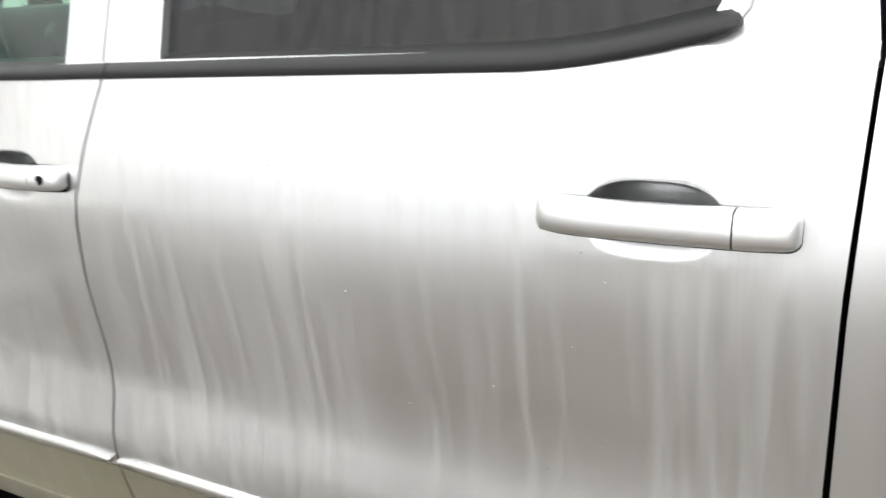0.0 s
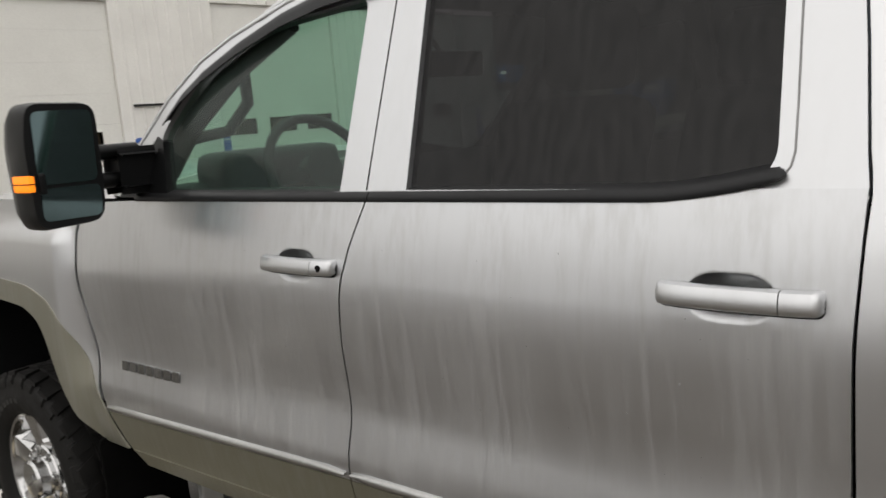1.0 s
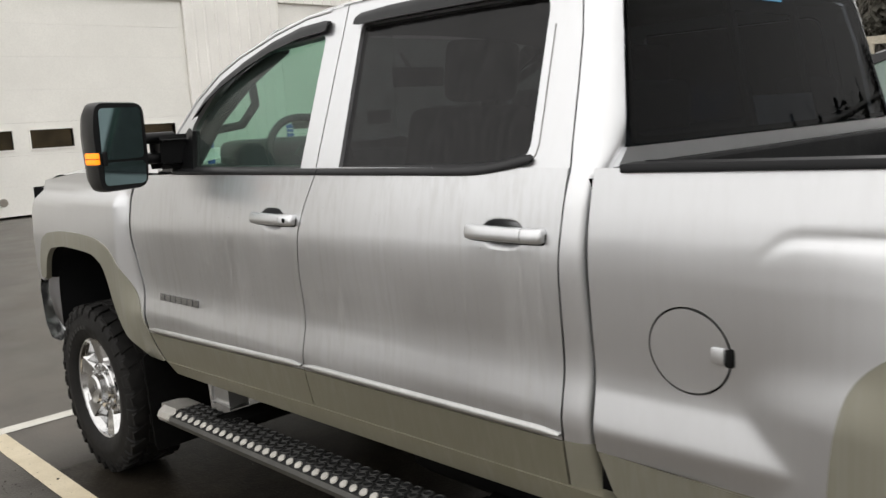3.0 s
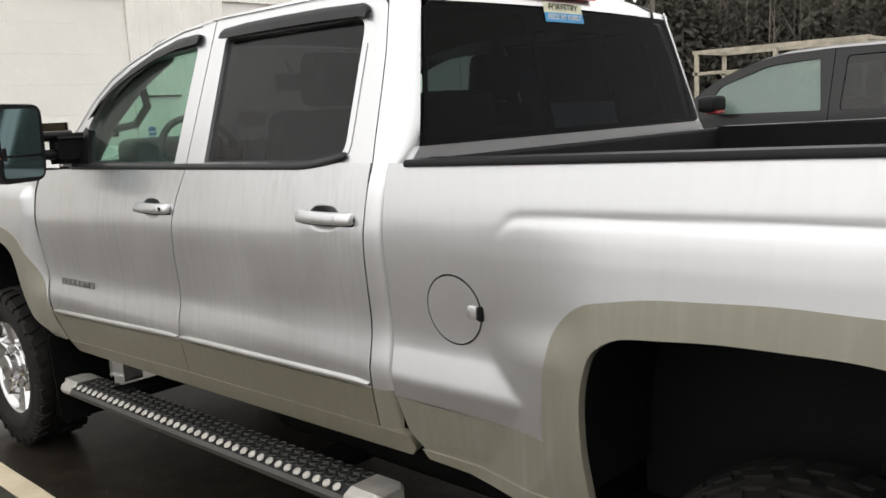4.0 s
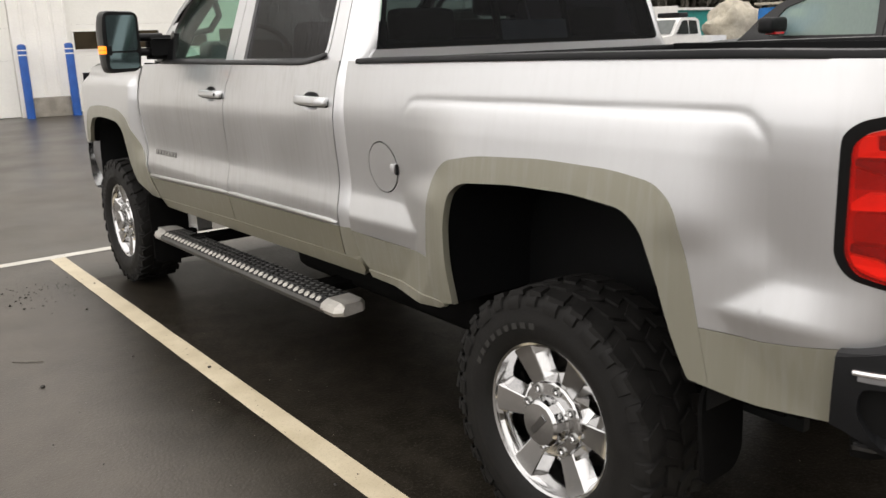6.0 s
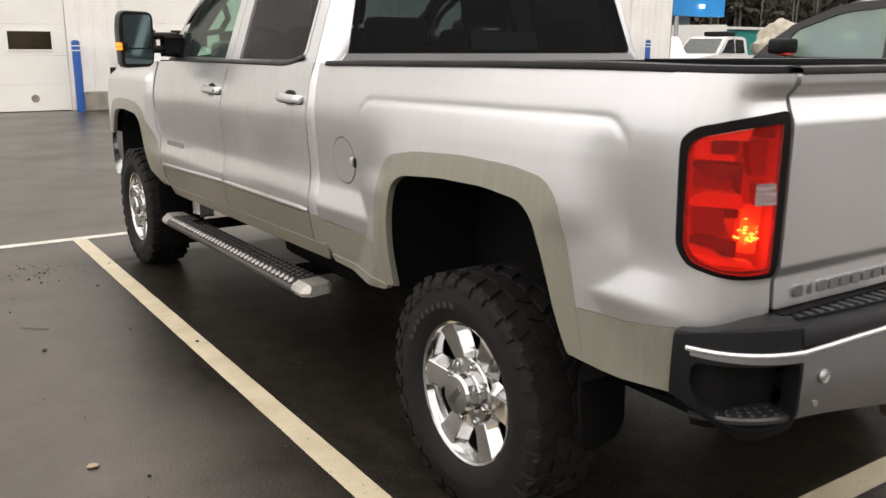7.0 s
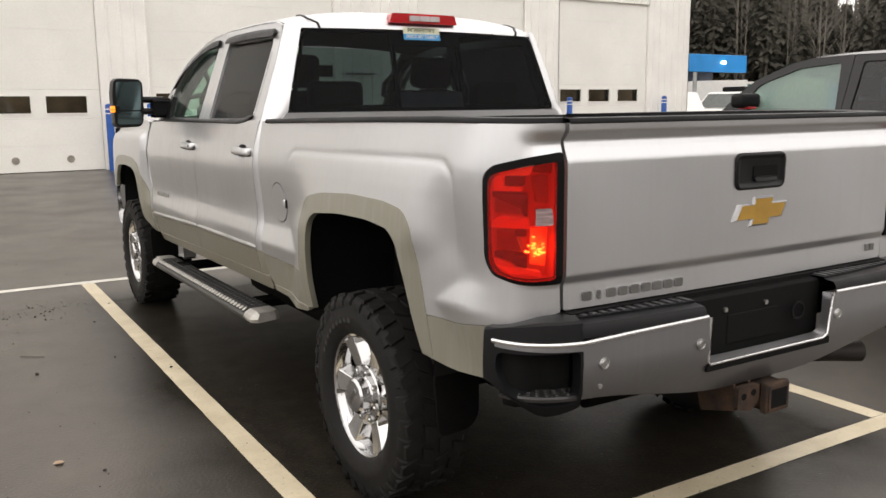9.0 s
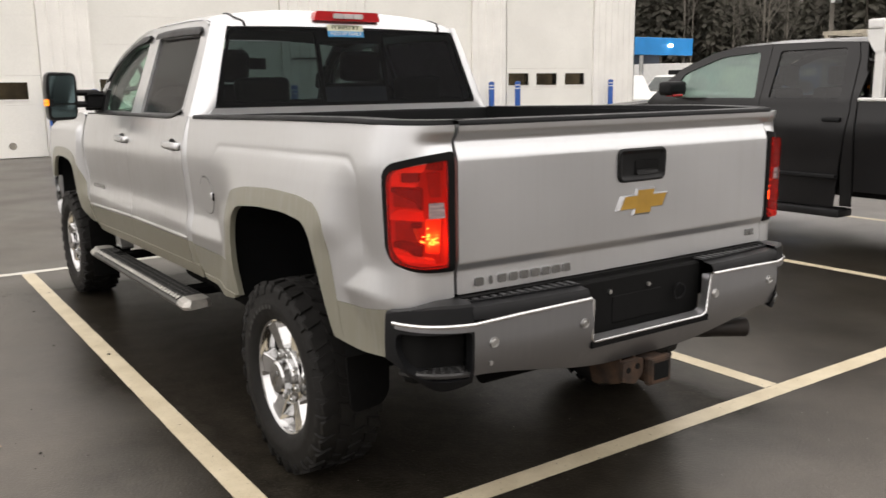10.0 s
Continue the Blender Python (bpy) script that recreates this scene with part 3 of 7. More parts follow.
def side_panels(s):
    """All panels of one side of cab and bed. s: -1 is the driver's side."""
    out = (s, 0, 0)
    lab = "left" if s < 0 else "right"
    on_door = lambda y, z: Vector((s * x_door(y, z), y, z))
    on_glass = lambda y, z: Vector((s * x_glass(y, z), y, z))
    deep_glass = lambda y, z: Vector((s * (x_glass(y, z) - 0.014), y, z))
    on_bed = lambda y, z: Vector((s * x_bed(y, z), y, z))
    on_fender = lambda y, z: Vector((s * x_fender(y, z), y, z))

    # front door
    y_f = lambda z: np.interp(z, [p[1] for p in SEAM_A], [p[0] for p in SEAM_A])
    low_b = mold_z(2.21) - 0.004
    fine_f, fine_r = ([(yc - 0.078, yc + 0.078, zc - 0.052, zc + 0.052, 0.0026)] for yc, zc in DISH[::-1])
    front = sheet("front_door", SEAM_A[1:] + shift(SEAM_B[:-1], GAP) + [(2.212 + GAP, low_b), (3.342, mold_z(3.34) - 0.004)], on_door, out, M["silver_runs"], truck, hem=0.009, finer=fine_f)
    sheet("lower_panel", [(3.34, mold_z(3.34) - 0.006), (3.30, 0.68), (3.26, 0.625), (2.205 + GAP, 0.655), (2.212 + GAP, low_b - 0.002)], on_door, out, M["pewter_shaded"], front, label="grimed pewter lower door panel with shade in its colour")
    win_f = rounded([(2.895, 1.41), (2.99, 1.57), (2.85, 1.725), (2.70, 1.785), (2.55, 1.822), (2.203, 1.838), (2.196, 1.41)], [0.01, 0.05, 0.05, .05, .05, 0.03, 0.01])
    top_f = [(3.20, 1.415), (3.10, 1.555), (2.985, 1.675), (2.85, 1.765), (2.72, 1.815), (2.5, 1.873), (2.33, 1.905), (2.115 + GAP, 1.917), (2.115 + GAP, 1.415)]
    sheet("window_frame", top_f, on_glass, out, M["silver"], front, holes=[win_f], hem=0.03)
    sheet("window_glass", [(p[0], p[1]) for p in win_f], deep_glass, out, M["clear"], front, hem=0.0, label="green tinted door glass")
    # rear door
    rear = sheet("rear_door", shift(SEAM_B[:-1], -GAP) + [(2.212 - GAP, low_b), (1.170 + GAP, mold_z(1.17) - 0.004)] + shift(SEAM_C[::-1][1:], GAP), on_door, out, M["silver_runs"], truck, hem=0.009, finer=fine_r)
    sheet("lower_panel", [(2.212 - GAP, low_b - 0.002), (2.205 - GAP, 0.655), (1.172 + GAP, 0.675), (1.170 + GAP, mold_z(1.17) - 0.006)], on_door, out, M["pewter_shaded"], rear, label="grimed pewter lower door panel with shade in its colour")
    win_r = rounded([(2.000, 1.41), (2.030, 1.848), (1.297, 1.84), (1.276, 1.462), (1.345, 1.41)], [0.01, 0.02, 0.05, 0.03, 0.08])
    top_r = [(2.115 - GAP, 1.415), (2.115 - GAP, 1.917), (1.6, 1.917), (1.32, 1.908), (1.255, 1.897), (1.214, 1.865), (1.183 + GAP, 1.73), (1.170 + GAP, 1.62), (1.156 + GAP, 1.476), (1.150 + GAP, 1.43), (1.149 + GAP, 1.415)]
    sheet("window_frame", top_r, on_glass, out, M["silver"], rear, holes=[win_r], hem=0.03)
    sheet("window_glass", win_r, deep_glass, out, M["privacy"], rear, hem=0.0, label="dark privacy glass with rain runs")
    bm = bmesh.new()
    tube(bm, [on_glass(y, z) + Vector((s * 0.0008, 0, 0)) for y, z in ((1.266, 1.448), (1.257, 1.460), (1.253, 1.480), (1.256, 1.55), (1.262, 1.65), (1.268, 1.76))], 0.0016, 6)
    part("frame_seam", bm, M["seam_grey"], rear, "thin grey window frame seam")
    # belt strips, moldings, handles
    for door, y0, y1, up in ((front, 2.1055, 3.06, 0.0), (rear, 1.262, 2.1030, 0.030)):
        rows = []
        ys = [y0, y0 + 0.004, y0 + 0.011] + list(np.linspace(y0 + 0.03, y1 - 0.03, 22)) + [y1 - 0.008, y1]
        for i, y in enumerate(ys):
            zc = 1.4178 - 0.005 * (y - 1.6) + up * max(0.0, (1.47 - y) / 0.21) ** 1.6
            k = {0: 0.1, 1: 0.5, 2: 0.8}.get(i, 1.0) if up else {len(ys) - 1: 0.5}.get(i, 1.0)
            hgt = 0.0088 * ({0: 0.2, 1: 0.5, 2: 0.75, 3: 0.92}.get(i, 1.0) if up else 1.0)
            xs = x_door(y, min(zc, 1.425), False)
            rows.append([Vector((s * (xs + d), y, zc + h)) for d, h in ((-0.03, hgt + 0.012 * k), (-0.004, hgt + 0.004 * k), (0.005 * k, hgt - 0.005), (0.0065 * k, -0.003), (0.005 * k, -hgt), (-0.02, -hgt - 0.002))])
        bm = bmesh.new()
        v = loft(bm, rows, True)
        bm.faces.new(v[0][::-1]), bm.faces.new(v[-1])
        part("belt_strip", bm, M["trim"], door, "weathered black window belt strip", 50)
    for door, y0, y1 in ((front, 2.222, 3.33), (rear, 1.175, 2.204)):
        rows = []
        for i in range(21):
            y = y0 + (y1 - y0) * i / 20
            k = 0.35 if i in (0, 20) else 1.0
            zc, xs = mold_z(y) + 0.010, x_door(y, mold_z(y))
            rows.append([Vector((s * (xs + d), y, zc + h * k)) for d, h in ((-0.004, 0.0125), (0.005, 0.0105), (0.0105, 0.004), (0.011, -0.004), (0.008, -0.010), (-0.004, -0.0125))])
        bm = bmesh.new()
        v = loft(bm, rows, True)
        bm.faces.new(v[0][::-1]), bm.faces.new(v[-1])
        part("side_molding", bm, M["satin"], door, "bright silver side molding", 60)
    for door, yc, zc, lock in ((front, 2.313, 1.268, True), (rear, 1.319, 1.2765, False)):
        handle(s, door, yc, zc, lock, on_door)
    # vent visors over the windows
    visor(s, front, [(2.19, 1.862), (2.21, 1.863), (2.34, 1.857), (2.5, 1.827), (2.66, 1.779), (2.8, 1.724), (2.89, 1.672), (2.955, 1.612)], [0.03, 0.038, 0.040, 0.036, 0.033, 0.030, 0.026, 0.016])
    visor(s, rear, [(1.285, 1.848), (1.292, 1.854), (1.31, 1.860), (1.5, 1.867), (1.7, 1.869), (1.9, 1.869), (2.03, 1.865), (2.05, 1.862)], [0.026, 0.034, 0.040, 0.042, 0.042, 0.041, 0.036, 0.024])

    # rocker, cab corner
    sheet("rocker_panel", [(3.25, 0.630), (3.20, 0.585), (1.06, 0.618), (1.035, 0.645), (1.05, 0.680), (1.172, 0.680), (2.205, 0.661)], lambda y, z: Vector((s * (x_door(y, z) + 0.004), y, z)), out, M["pewter_shaded"], truck, hem=0.05, label="grimed pewter rocker panel with shade in its colour")
    rows = []
    for i in range(45):
        z = 0.66 + (1.90 - 0.66) * i / 44
        seam = np.interp(z, [0.6, 0.93, 1.2, 1.33, 1.43, 1.476, 1.62, 1.73, 1.865, 1.93], [1.170, 1.167, 1.160, 1.154, 1.149, 1.156, 1.170, 1.183, 1.212, 1.225])
        if z < 1.43:
            xs = x_door(1.1, z) - 0.006 * smooth(1.36, 1.43, z)
        else:
            xs = x_glass(1.15, z)
        ye = float(np.interp(z, [0.6, 0.95, 1.15, 1.30, 1.40, 1.44, 1.475, 1.52, 1.90], [1.086, 1.092, 1.092, 1.090, 1.087, 1.085, 1.085, 1.087, 1.160]))
        xe = float(np.interp(z, [0.6, 1.36, 1.44, 1.475, 1.52, 1.90], [0.86, 0.83, 0.80, 0.785, 0.777, 0.67]))
        p0, p1, p2 = Vector((xs, seam - GAP)), Vector((xs - 0.008, ye)), Vector((xe, ye))
        kr = 0.14 + 0.36 * smooth(1.41, 1.51, z)
        row = []
        for j in range(15):
            t = j / 14
            q = p0 * (1 - t) ** 3 + (p0 * kr + p1 * (1 - kr)) * 3 * t * (1 - t) ** 2 + (p1 * (1 - kr) + p2 * kr) * 3 * t * t * (1 - t) + p2 * t ** 3
            row.append(Vector((s * q.x, q.y, z)))
        rows.append([row[0] + Vector((-s * 0.02, 0, 0))] + row)
    cut_row = next(i for i, row in enumerate(rows) if row[0].z > 0.79)
    bm = bmesh.new()
    loft(bm, rows[cut_row:])
    corner = part("cab_corner", bm, M["silver"], truck, "rounded silver rear cab pillar", 50)
    bm = bmesh.new()
    loft(bm, rows[:cut_row + 1])
    part("lower_corner", bm, M["pewter"], corner, "dirty pewter foot of the cab pillar", 50)

    # bed side with its arch, sill panels and flare
    arch = [(0.432, 0.66), (0.446, 0.80), (0.446, 0.93), (0.42, 1.03), (0.355, 1.072), (0.13, 1.093), (-0.11, 1.098), (-0.285, 1.083), (-0.345, 1.04), (-0.385, 0.95), (-0.44, 0.79), (-0.487, 0.69)]
    ring = [(0.520, 0.650), (0.562, 0.805), (0.552, 0.95), (0.528, 1.06), (0.455, 1.13), (0.29, 1.16), (0.02, 1.177), (-0.236, 1.175), (-0.375, 1.158), (-0.437, 1.11), (-0.478, 0.965), (-0.508, 0.83), (-0.540, 0.690)]
    cut = [(0.50, 0.797)] + [(p[0] * 0.93, p[1] - 0.03) for p in ring[2:-2]] + [(-0.455, 0.827)]
    edge = [(1.072, 0.80), (1.079, 0.95), (1.078, 1.15), (1.077, 1.32), (1.075, 1.40), (1.072, 1.43)]
    disc = lambda r: [(0.845 + r * math.cos(2 * math.pi * i / 40), 1.065 + r * math.sin(2 * math.pi * i / 40)) for i in range(40)]
    fuel = [disc(0.0925)] if s < 0 else []
    side = sheet("bed_side", edge + [(-0.66, 1.445), (-0.66, 0.831)] + cut[::-1], on_bed, out, M["silver"], truck, holes=fuel, step=0.03, finer=[(-0.645, 0.73, 1.20, 1.36, 0.0085), (-0.65, -0.51, 0.85, 1.19, 0.010), (0.56, 1.06, 0.82, 0.965, 0.009)])
    if fuel:
        cap = sheet("fuel_door", disc(0.0878), on_bed, out, M["silver"], side, label="round silver fuel filler door")
        cap.location.x = -0.0015
        bm = bmesh.new()
        box(bm, -x_bed(0.775, 1.065) - 0.009, -x_bed(0.775, 1.065) + 0.01, 0.765, 0.796, 1.048, 1.084, 0.008, 2)
        part("finger_pull", bm, M["silver"], side, "bright fuel door finger pull", 40)
        # dark block on the skin stands for shade in the hole
        bm = bmesh.new()
        box(bm, -x_bed(0.76, 1.065) - 0.004, -x_bed(0.76, 1.065), 0.748, 0.766, 1.046, 1.084, 0.003, 1)
        part("finger_hole", bm, M["gap"], side, "dark block standing for the shaded finger hole")
    sheet("sill_panel", [(1.070, 0.7995), (1.04, 0.70), (0.99, 0.652), (0.475, 0.640), (0.50, 0.7968)], on_bed, out, M["pewter"], side, label="dirty pewter lower bed panel", hem=0.012, step=0.02)
    sheet("sill_panel", [(-0.47, 0.8255), (-0.51, 0.688), (-0.60, 0.676), (-0.66, 0.672), (-0.66, 0.8295)], on_bed, out, M["pewter"], side, label="dirty pewter lower bed panel", hem=0.008, step=0.02)
    sheet("sill_flange", [(1.00, 0.655), (0.985, 0.628), (0.62, 0.618), (0.50, 0.632), (0.47, 0.646), (0.50, 0.656)], lambda y, z: Vector((s * (x_bed(y, z) + 0.006), y, z)), out, M["pewter"], side, hem=0.03, label="dirty pewter bed sill flange")
    flare = rounded(ring + arch[::-1], [0.015, 0.05] + [0.05] * 9 + [0.05, 0.012, 0.015] + [0.05] * 10 + [0.012])
    over_bed = lambda y, z: Vector((s * (x_bed(y, z) + 0.0018), y, z))
    flange(s, sheet("wheel_arch", flare, over_bed, out, M["pewter"], side, hem=0.003, label="dirty pewter wheel arch flare", step=0.018), arch, over_bed)
    # rear corner of the bed
    rearside(s, side)
    # fender
    f_arch = [(3.405, .630), (3.505, .715), (3.562, .825), (3.602, .935), (3.645, 1.01), (3.74, 1.052), (3.9, 1.062), (4.1, 1.065), (4.27, 1.045), (4.345, .985), (4.385, .88)]
    f_ring = [(3.268, .628), (3.318, .69), (3.352, .765), (3.405, .88), (3.472, 1.0), (3.56, 1.088), (3.70, 1.128), (3.9, 1.138), (4.1, 1.137), (4.3, 1.118), (4.40, 1.08), (4.46, 0.95), (4.468, 0.88)]
    fcut = [(3.40, .775)] + [(p[0] + (0.055 if p[0] < 3.9 else -0.03), p[1] - 0.035) for p in f_ring[3:-1]] + [(4.44, 0.865)]
    fender = sheet("fender", [(3.358, 0.775)] + shift(SEAM_A[1:-1], 0.008) + [(3.385, 1.375), (3.45, 1.405), (4.0, 1.405), (4.44, 1.365), (4.53, 1.2), (4.53, 0.95), (4.51, 0.87)] + fcut[::-1], on_fender, out, M["silver"], truck, step=0.02)
    over = lambda y, z: Vector((s * (x_fender(y, z) + 0.004), y, z))
    f_lip = rounded(f_ring + f_arch[::-1], [0.01] + [0.05] * (len(f_ring) - 2) + [0.03, 0.03] + [0.05] * (len(f_arch) - 2) + [0.01])
    flange(s, sheet("wheel_arch", f_lip, over, out, M["pewter"], fender, hem=0.006, label="dirty pewter wheel arch flare", step=0.02), f_arch, over)
    return front, rear, side, fender


def flange(s, flare, line, place):
    """The rolled inner lip of a wheel arch."""
    pts = rounded(line, [0.0] + [0.05] * (len(line) - 2) + [0.0])
    bm = bmesh.new()
    loft(bm, [[place(y, z) + Vector((-s * d, 0, h)) for d, h in ((0.001, 0.0), (0.008, -0.002), (0.024, -0.002))] for y, z in pts])
    part("arch_lip", bm, M["pewter"], flare, "dirty pewter inner lip of the arch", 60)


def handle(s, door, yc, zc, lock, on_door):
    """Pull handle across a dished recess, on dark gaskets at its two feet."""
    L, H = 0.122, 0.0180
    base = lambda y: x_door(y, zc, False)

    def bar(t0, t1, dx, dh, low=0.0, grow=0.0):
        rows = []
        ts = [t for t in np.concatenate([np.linspace(-1, -0.9, 7), np.linspace(-0.87, 0.87, 24), np.linspace(0.9, 1, 7)]) if t0 <= t <= t1]
        ts = sorted(set([t0] + ts + [t1]))
        for t in ts:
            y = yc - t * (L + grow)
            e = max(0.0, (abs(t) - 0.9) / 0.1)
            x = base(y) + 0.008 + 0.012 * (1 - abs(t) ** 4.5) + dx - 0.006 * e ** 3
            h = (H + dh) * (1.0 - 0.30 * (1 - math.sqrt(max(0.0, 1 - e ** 2.4))))
            rows.append([Vector((s * (x + a), y, zc + 0.002 - low + b * h)) for a, b in ((-0.012, -0.92), (0.004, -1.0), (0.0110, -0.85), (0.0138, -0.55), (0.0135, -0.1), (0.0115, 0.45), (0.0078, 0.85), (-0.001, 1.0), (-0.012, 0.92))])
        bm = bmesh.new()
        v = loft(bm, rows, True)
        bm.faces.new(v[0]), bm.faces.new(v[-1])
        return bm

    part("door_handle", bar(-1.0, 0.560, 0.0, 0.0), M["silver"], door, "silver door pull handle", 45)
    part("handle_end", bar(0.574, 1.0, 0.0, 0.0), M["silver"], door, "silver handle end cap", 45)
    part("handle_gasket", bar(-1.0, 1.0, -0.011, 0.0010, 0.0036, 0.0), M["gap"], door, "dark handle gasket", 45)
    if lock:
        bm = bmesh.new()
        yk = yc - L * 0.77
        x0 = base(yk) + 0.008 + 0.012 * (1 - 0.77 ** 4.5)
        rod(bm, (s * x0, yk, zc + 0.002), (s * (x0 + 0.0142), yk, zc + 0.002), 0.0075, seg=14)
        part("key_lock", bm, M["gap"], door, "dark key lock")


def visor(s, door, line, height):
    rows = []
    for (y, z), h in zip(line, height):
        x = x_glass(y, z)
        rows.append([Vector((s * (x + d), y, z + v * h)) for d, v in ((0.0, 0.48), (0.008, 0.46), (0.014, 0.34), (0.019, 0.0), (0.025, -0.5), (0.021, -0.52), (0.014, 0.0), (-0.004, 0.38))])
    bm = bmesh.new()
    v = loft(bm, rows, True)
    bm.faces.new(v[0][::-1]), bm.faces.new(v[-1])
    part("window_visor", bm, M["trim"], door, "smoked black window vent visor", 60)


# plan of the rear bed corner, from the side round to the tailgate
def corner_plan(s, zb, u):
    """The body crease runs out a little way behind the bed side."""
    f = smooth(0.05, 0.26, u)
    high = smooth(0.975, 1.10, zb)
    here = ridge(bed_w(zb), 0.957 - 0.17 * (u + 0.115)) * (1 - high) + bed_w(zb) * high
    x0 = here * (1 - f) + full_w(zb) * f
    return Vector((x0, -0.66)), Vector((x0 + 0.002, -0.825)), Vector((0.922, -0.951)), Vector((0.772, -0.962))


def on_corner(s):
    def place(u, z):
        a, b, c, d = corner_plan(s, z + RAKE * -0.7, u)
        t = u / 0.36
        q = a * (1 - t) ** 3 + b * 3 * t * (1 - t) ** 2 + c * 3 * t * t * (1 - t) + d * t ** 3
        n = Vector((0.15, -0.98))
        q = q + n * (gate_y(z) - 0.008) * smooth(0.20, 0.36, u)
        return Vector((s * q.x, q.y, z))
    return place


gate_y = curve((0.88, -.0005), (0.93, -.0025), (0.982, -.0050), (1.008, .0085), (1.10, .009), (1.2, .009), (1.3, .0088), (1.336, .0080), (1.347, .0050), (1.374, -.007), (1.398, -.0135), (1.413, .004), (1.425, .013), (1.46, .014), soft=0.003)
LAMP = rounded([(0.3572, 0.985), (0.3572, 1.366), (0.25, 1.352), (0.143, 1.328), (0.114, 1.30), (0.114, 1.05), (0.143, 1.01), (0.25, 0.985)], [0.01, 0.01, .05, 0.03, 0.03, 0.03, 0.03, .05])


def rearside(s, side):
    place = on_corner(s)
    out = (s, -1, 0)
    sheet("rear_corner", [(0.0, 1.445), (0.358, 1.445), (0.358, 0.90), (0.0, 0.831)], place, out, M["silver"], side, holes=[LAMP], step=0.016, label="silver rear corner of the bed")
    sheet("sill_panel", [(0.0, 0.8295), (0.215, 0.871), (0.215, 0.69), (0.0, 0.672)], place, out, M["pewter"], side, label="dirty pewter lower bed panel", hem=0.008)


DOOR_L = side_panels(-1)
DOOR_R = side_panels(1)

# ---- roof, glass, back wall of the cab ----
TOPLINE = [(1.15, 1.885), (1.22, 1.885), (1.255, 1.897), (1.32, 1.908), (1.6, 1.917), (2.115, 1.917), (2.33, 1.905), (2.5, 1.873)]


def roof_edge(y):
    return float(np.interp(y, [p[0] for p in TOPLINE], [p[1] for p in TOPLINE]))


rows = []
for i in range(31):
    y = 1.175 + (2.60 - 1.175) * i / 30
    ze = roof_edge(min(y, 2.5)) - 0.35 * max(0.0, y - 2.5)
    xe = (x_glass(y, ze) + 0.002) * (1 - 0.055 * (1 - smooth(1.16, 1.25, y)) ** 2)
    rise_ = 0.062 * smooth(1.150, 1.23, y) * (1 - 0.15 * smooth(2.2, 2.6, y))
    row = []
    for j in range(25):
        a = -1 + j / 12
        lift = rise_ * (1 - abs(a) ** 3.2) + 0.012 * (1 - smooth(0.93, 1.0, abs(a)))
        bow = 0.05 * (1 - a * a) * smooth(2.3, 2.6, y)
        row.append(Vector((a * xe, y + bow, ze + lift)))
    rows.append(row)
# turn the rear edge down to the glass
last = rows[0]
rows = [[Vector((p.x * 0.985, 1.158, 1.872 + 0.012 * (1 - (p.x / 0.75) ** 2))) for p in last], [Vector((p.x * 0.995, 1.163, (p.z + 1.872) / 2 + 0.01)) for p in last]] + rows
bm = bmesh.new()
loft(bm, rows)
roof_ob = part("cab_roof", bm, M["silver"], truck, "bright silver cab roof", 60)
for s in (-1, 1):
    bm = bmesh.new()
    tube(bm, [Vector((s * (x_glass(y, roof_edge(y)) - 0.009), y, roof_edge(y) + 0.004)) for y in np.linspace(1.2, 2.15, 12)], 0.003, 6)
    part("drip_rail", bm, M["gap"], roof_ob, "dark roof drip seam")
    bm = bmesh.new()
    tube(bm, [rows[i][2 if s < 0 else 22] for i in range(0, 7)], 0.007, 8)
    part("ditch_molding", bm, M["trim"], roof_ob, "black roof ditch molding", 50)

def on_back(x, z):
    return Vector((x, 1.068 + (z - 1.467) * 0.215 - 0.012 * (1 - (x / 0.8) ** 2), z))


pane = rounded([(-0.785, 1.470), (-0.672, 1.874), (0.672, 1.874), (0.785, 1.470)], [0.03, 0.05, 0.05, 0.03])
rear_win = sheet("rear_window", pane, on_back, (0, -1, 0), M["rear_glass"], truck, hem=0.004, step=0.06, label="dark tinted rear cab window")
frit = lambda x, z: on_back(x, z) + Vector((0, 0.006, 0))
sheet("window_border", pane, frit, (0, -1, 0), M["gap"], rear_win, holes=[rounded([(-0.755, 1.485), (-0.66, 1.855), (0.66, 1.855), (0.755, 1.485)], 0.04)], hem=0.0, step=0.06, label="black glass border")
for x in (-0.205, 0.185):
    bm = bmesh.new()
    prism(bm, [(x, 1.475), (x + 0.022, 1.475), (x + 0.022, 1.87), (x, 1.87)], lambda u, v, d: on_back(u, v) + Vector((0, 0.01 + d, 0)), 0.02)
    part("slider_frame", bm, M["black_plastic"], rear_win, "black sliding window frame")
bm = bmesh.new()
prism(bm, [(-0.183, 1.472), (0.185, 1.472), (0.185, 1.565), (-0.183, 1.565)], lambda u, v, d: on_back(u, v) + Vector((0, 0.008 + d, 0)), 0.01)
M["grey_plastic"] = surface("grey plastic", (0.5, 0.5, 0.52), 0.6, bump=0.05)
part("slider_latch_panel", bm, M["grey_plastic"], rear_win, "dark grey slider panel")
bm = bmesh.new()
prism(bm, [(-0.205, 1.80), (0.205, 1.80), (0.205, 1.872), (-0.205, 1.872)], lambda u, v, d: on_back(u, v) + Vector((0, 0.008 + d, 0)), 0.01)
part("slider_header", bm, M["black_plastic"], rear_win, "black slider header")
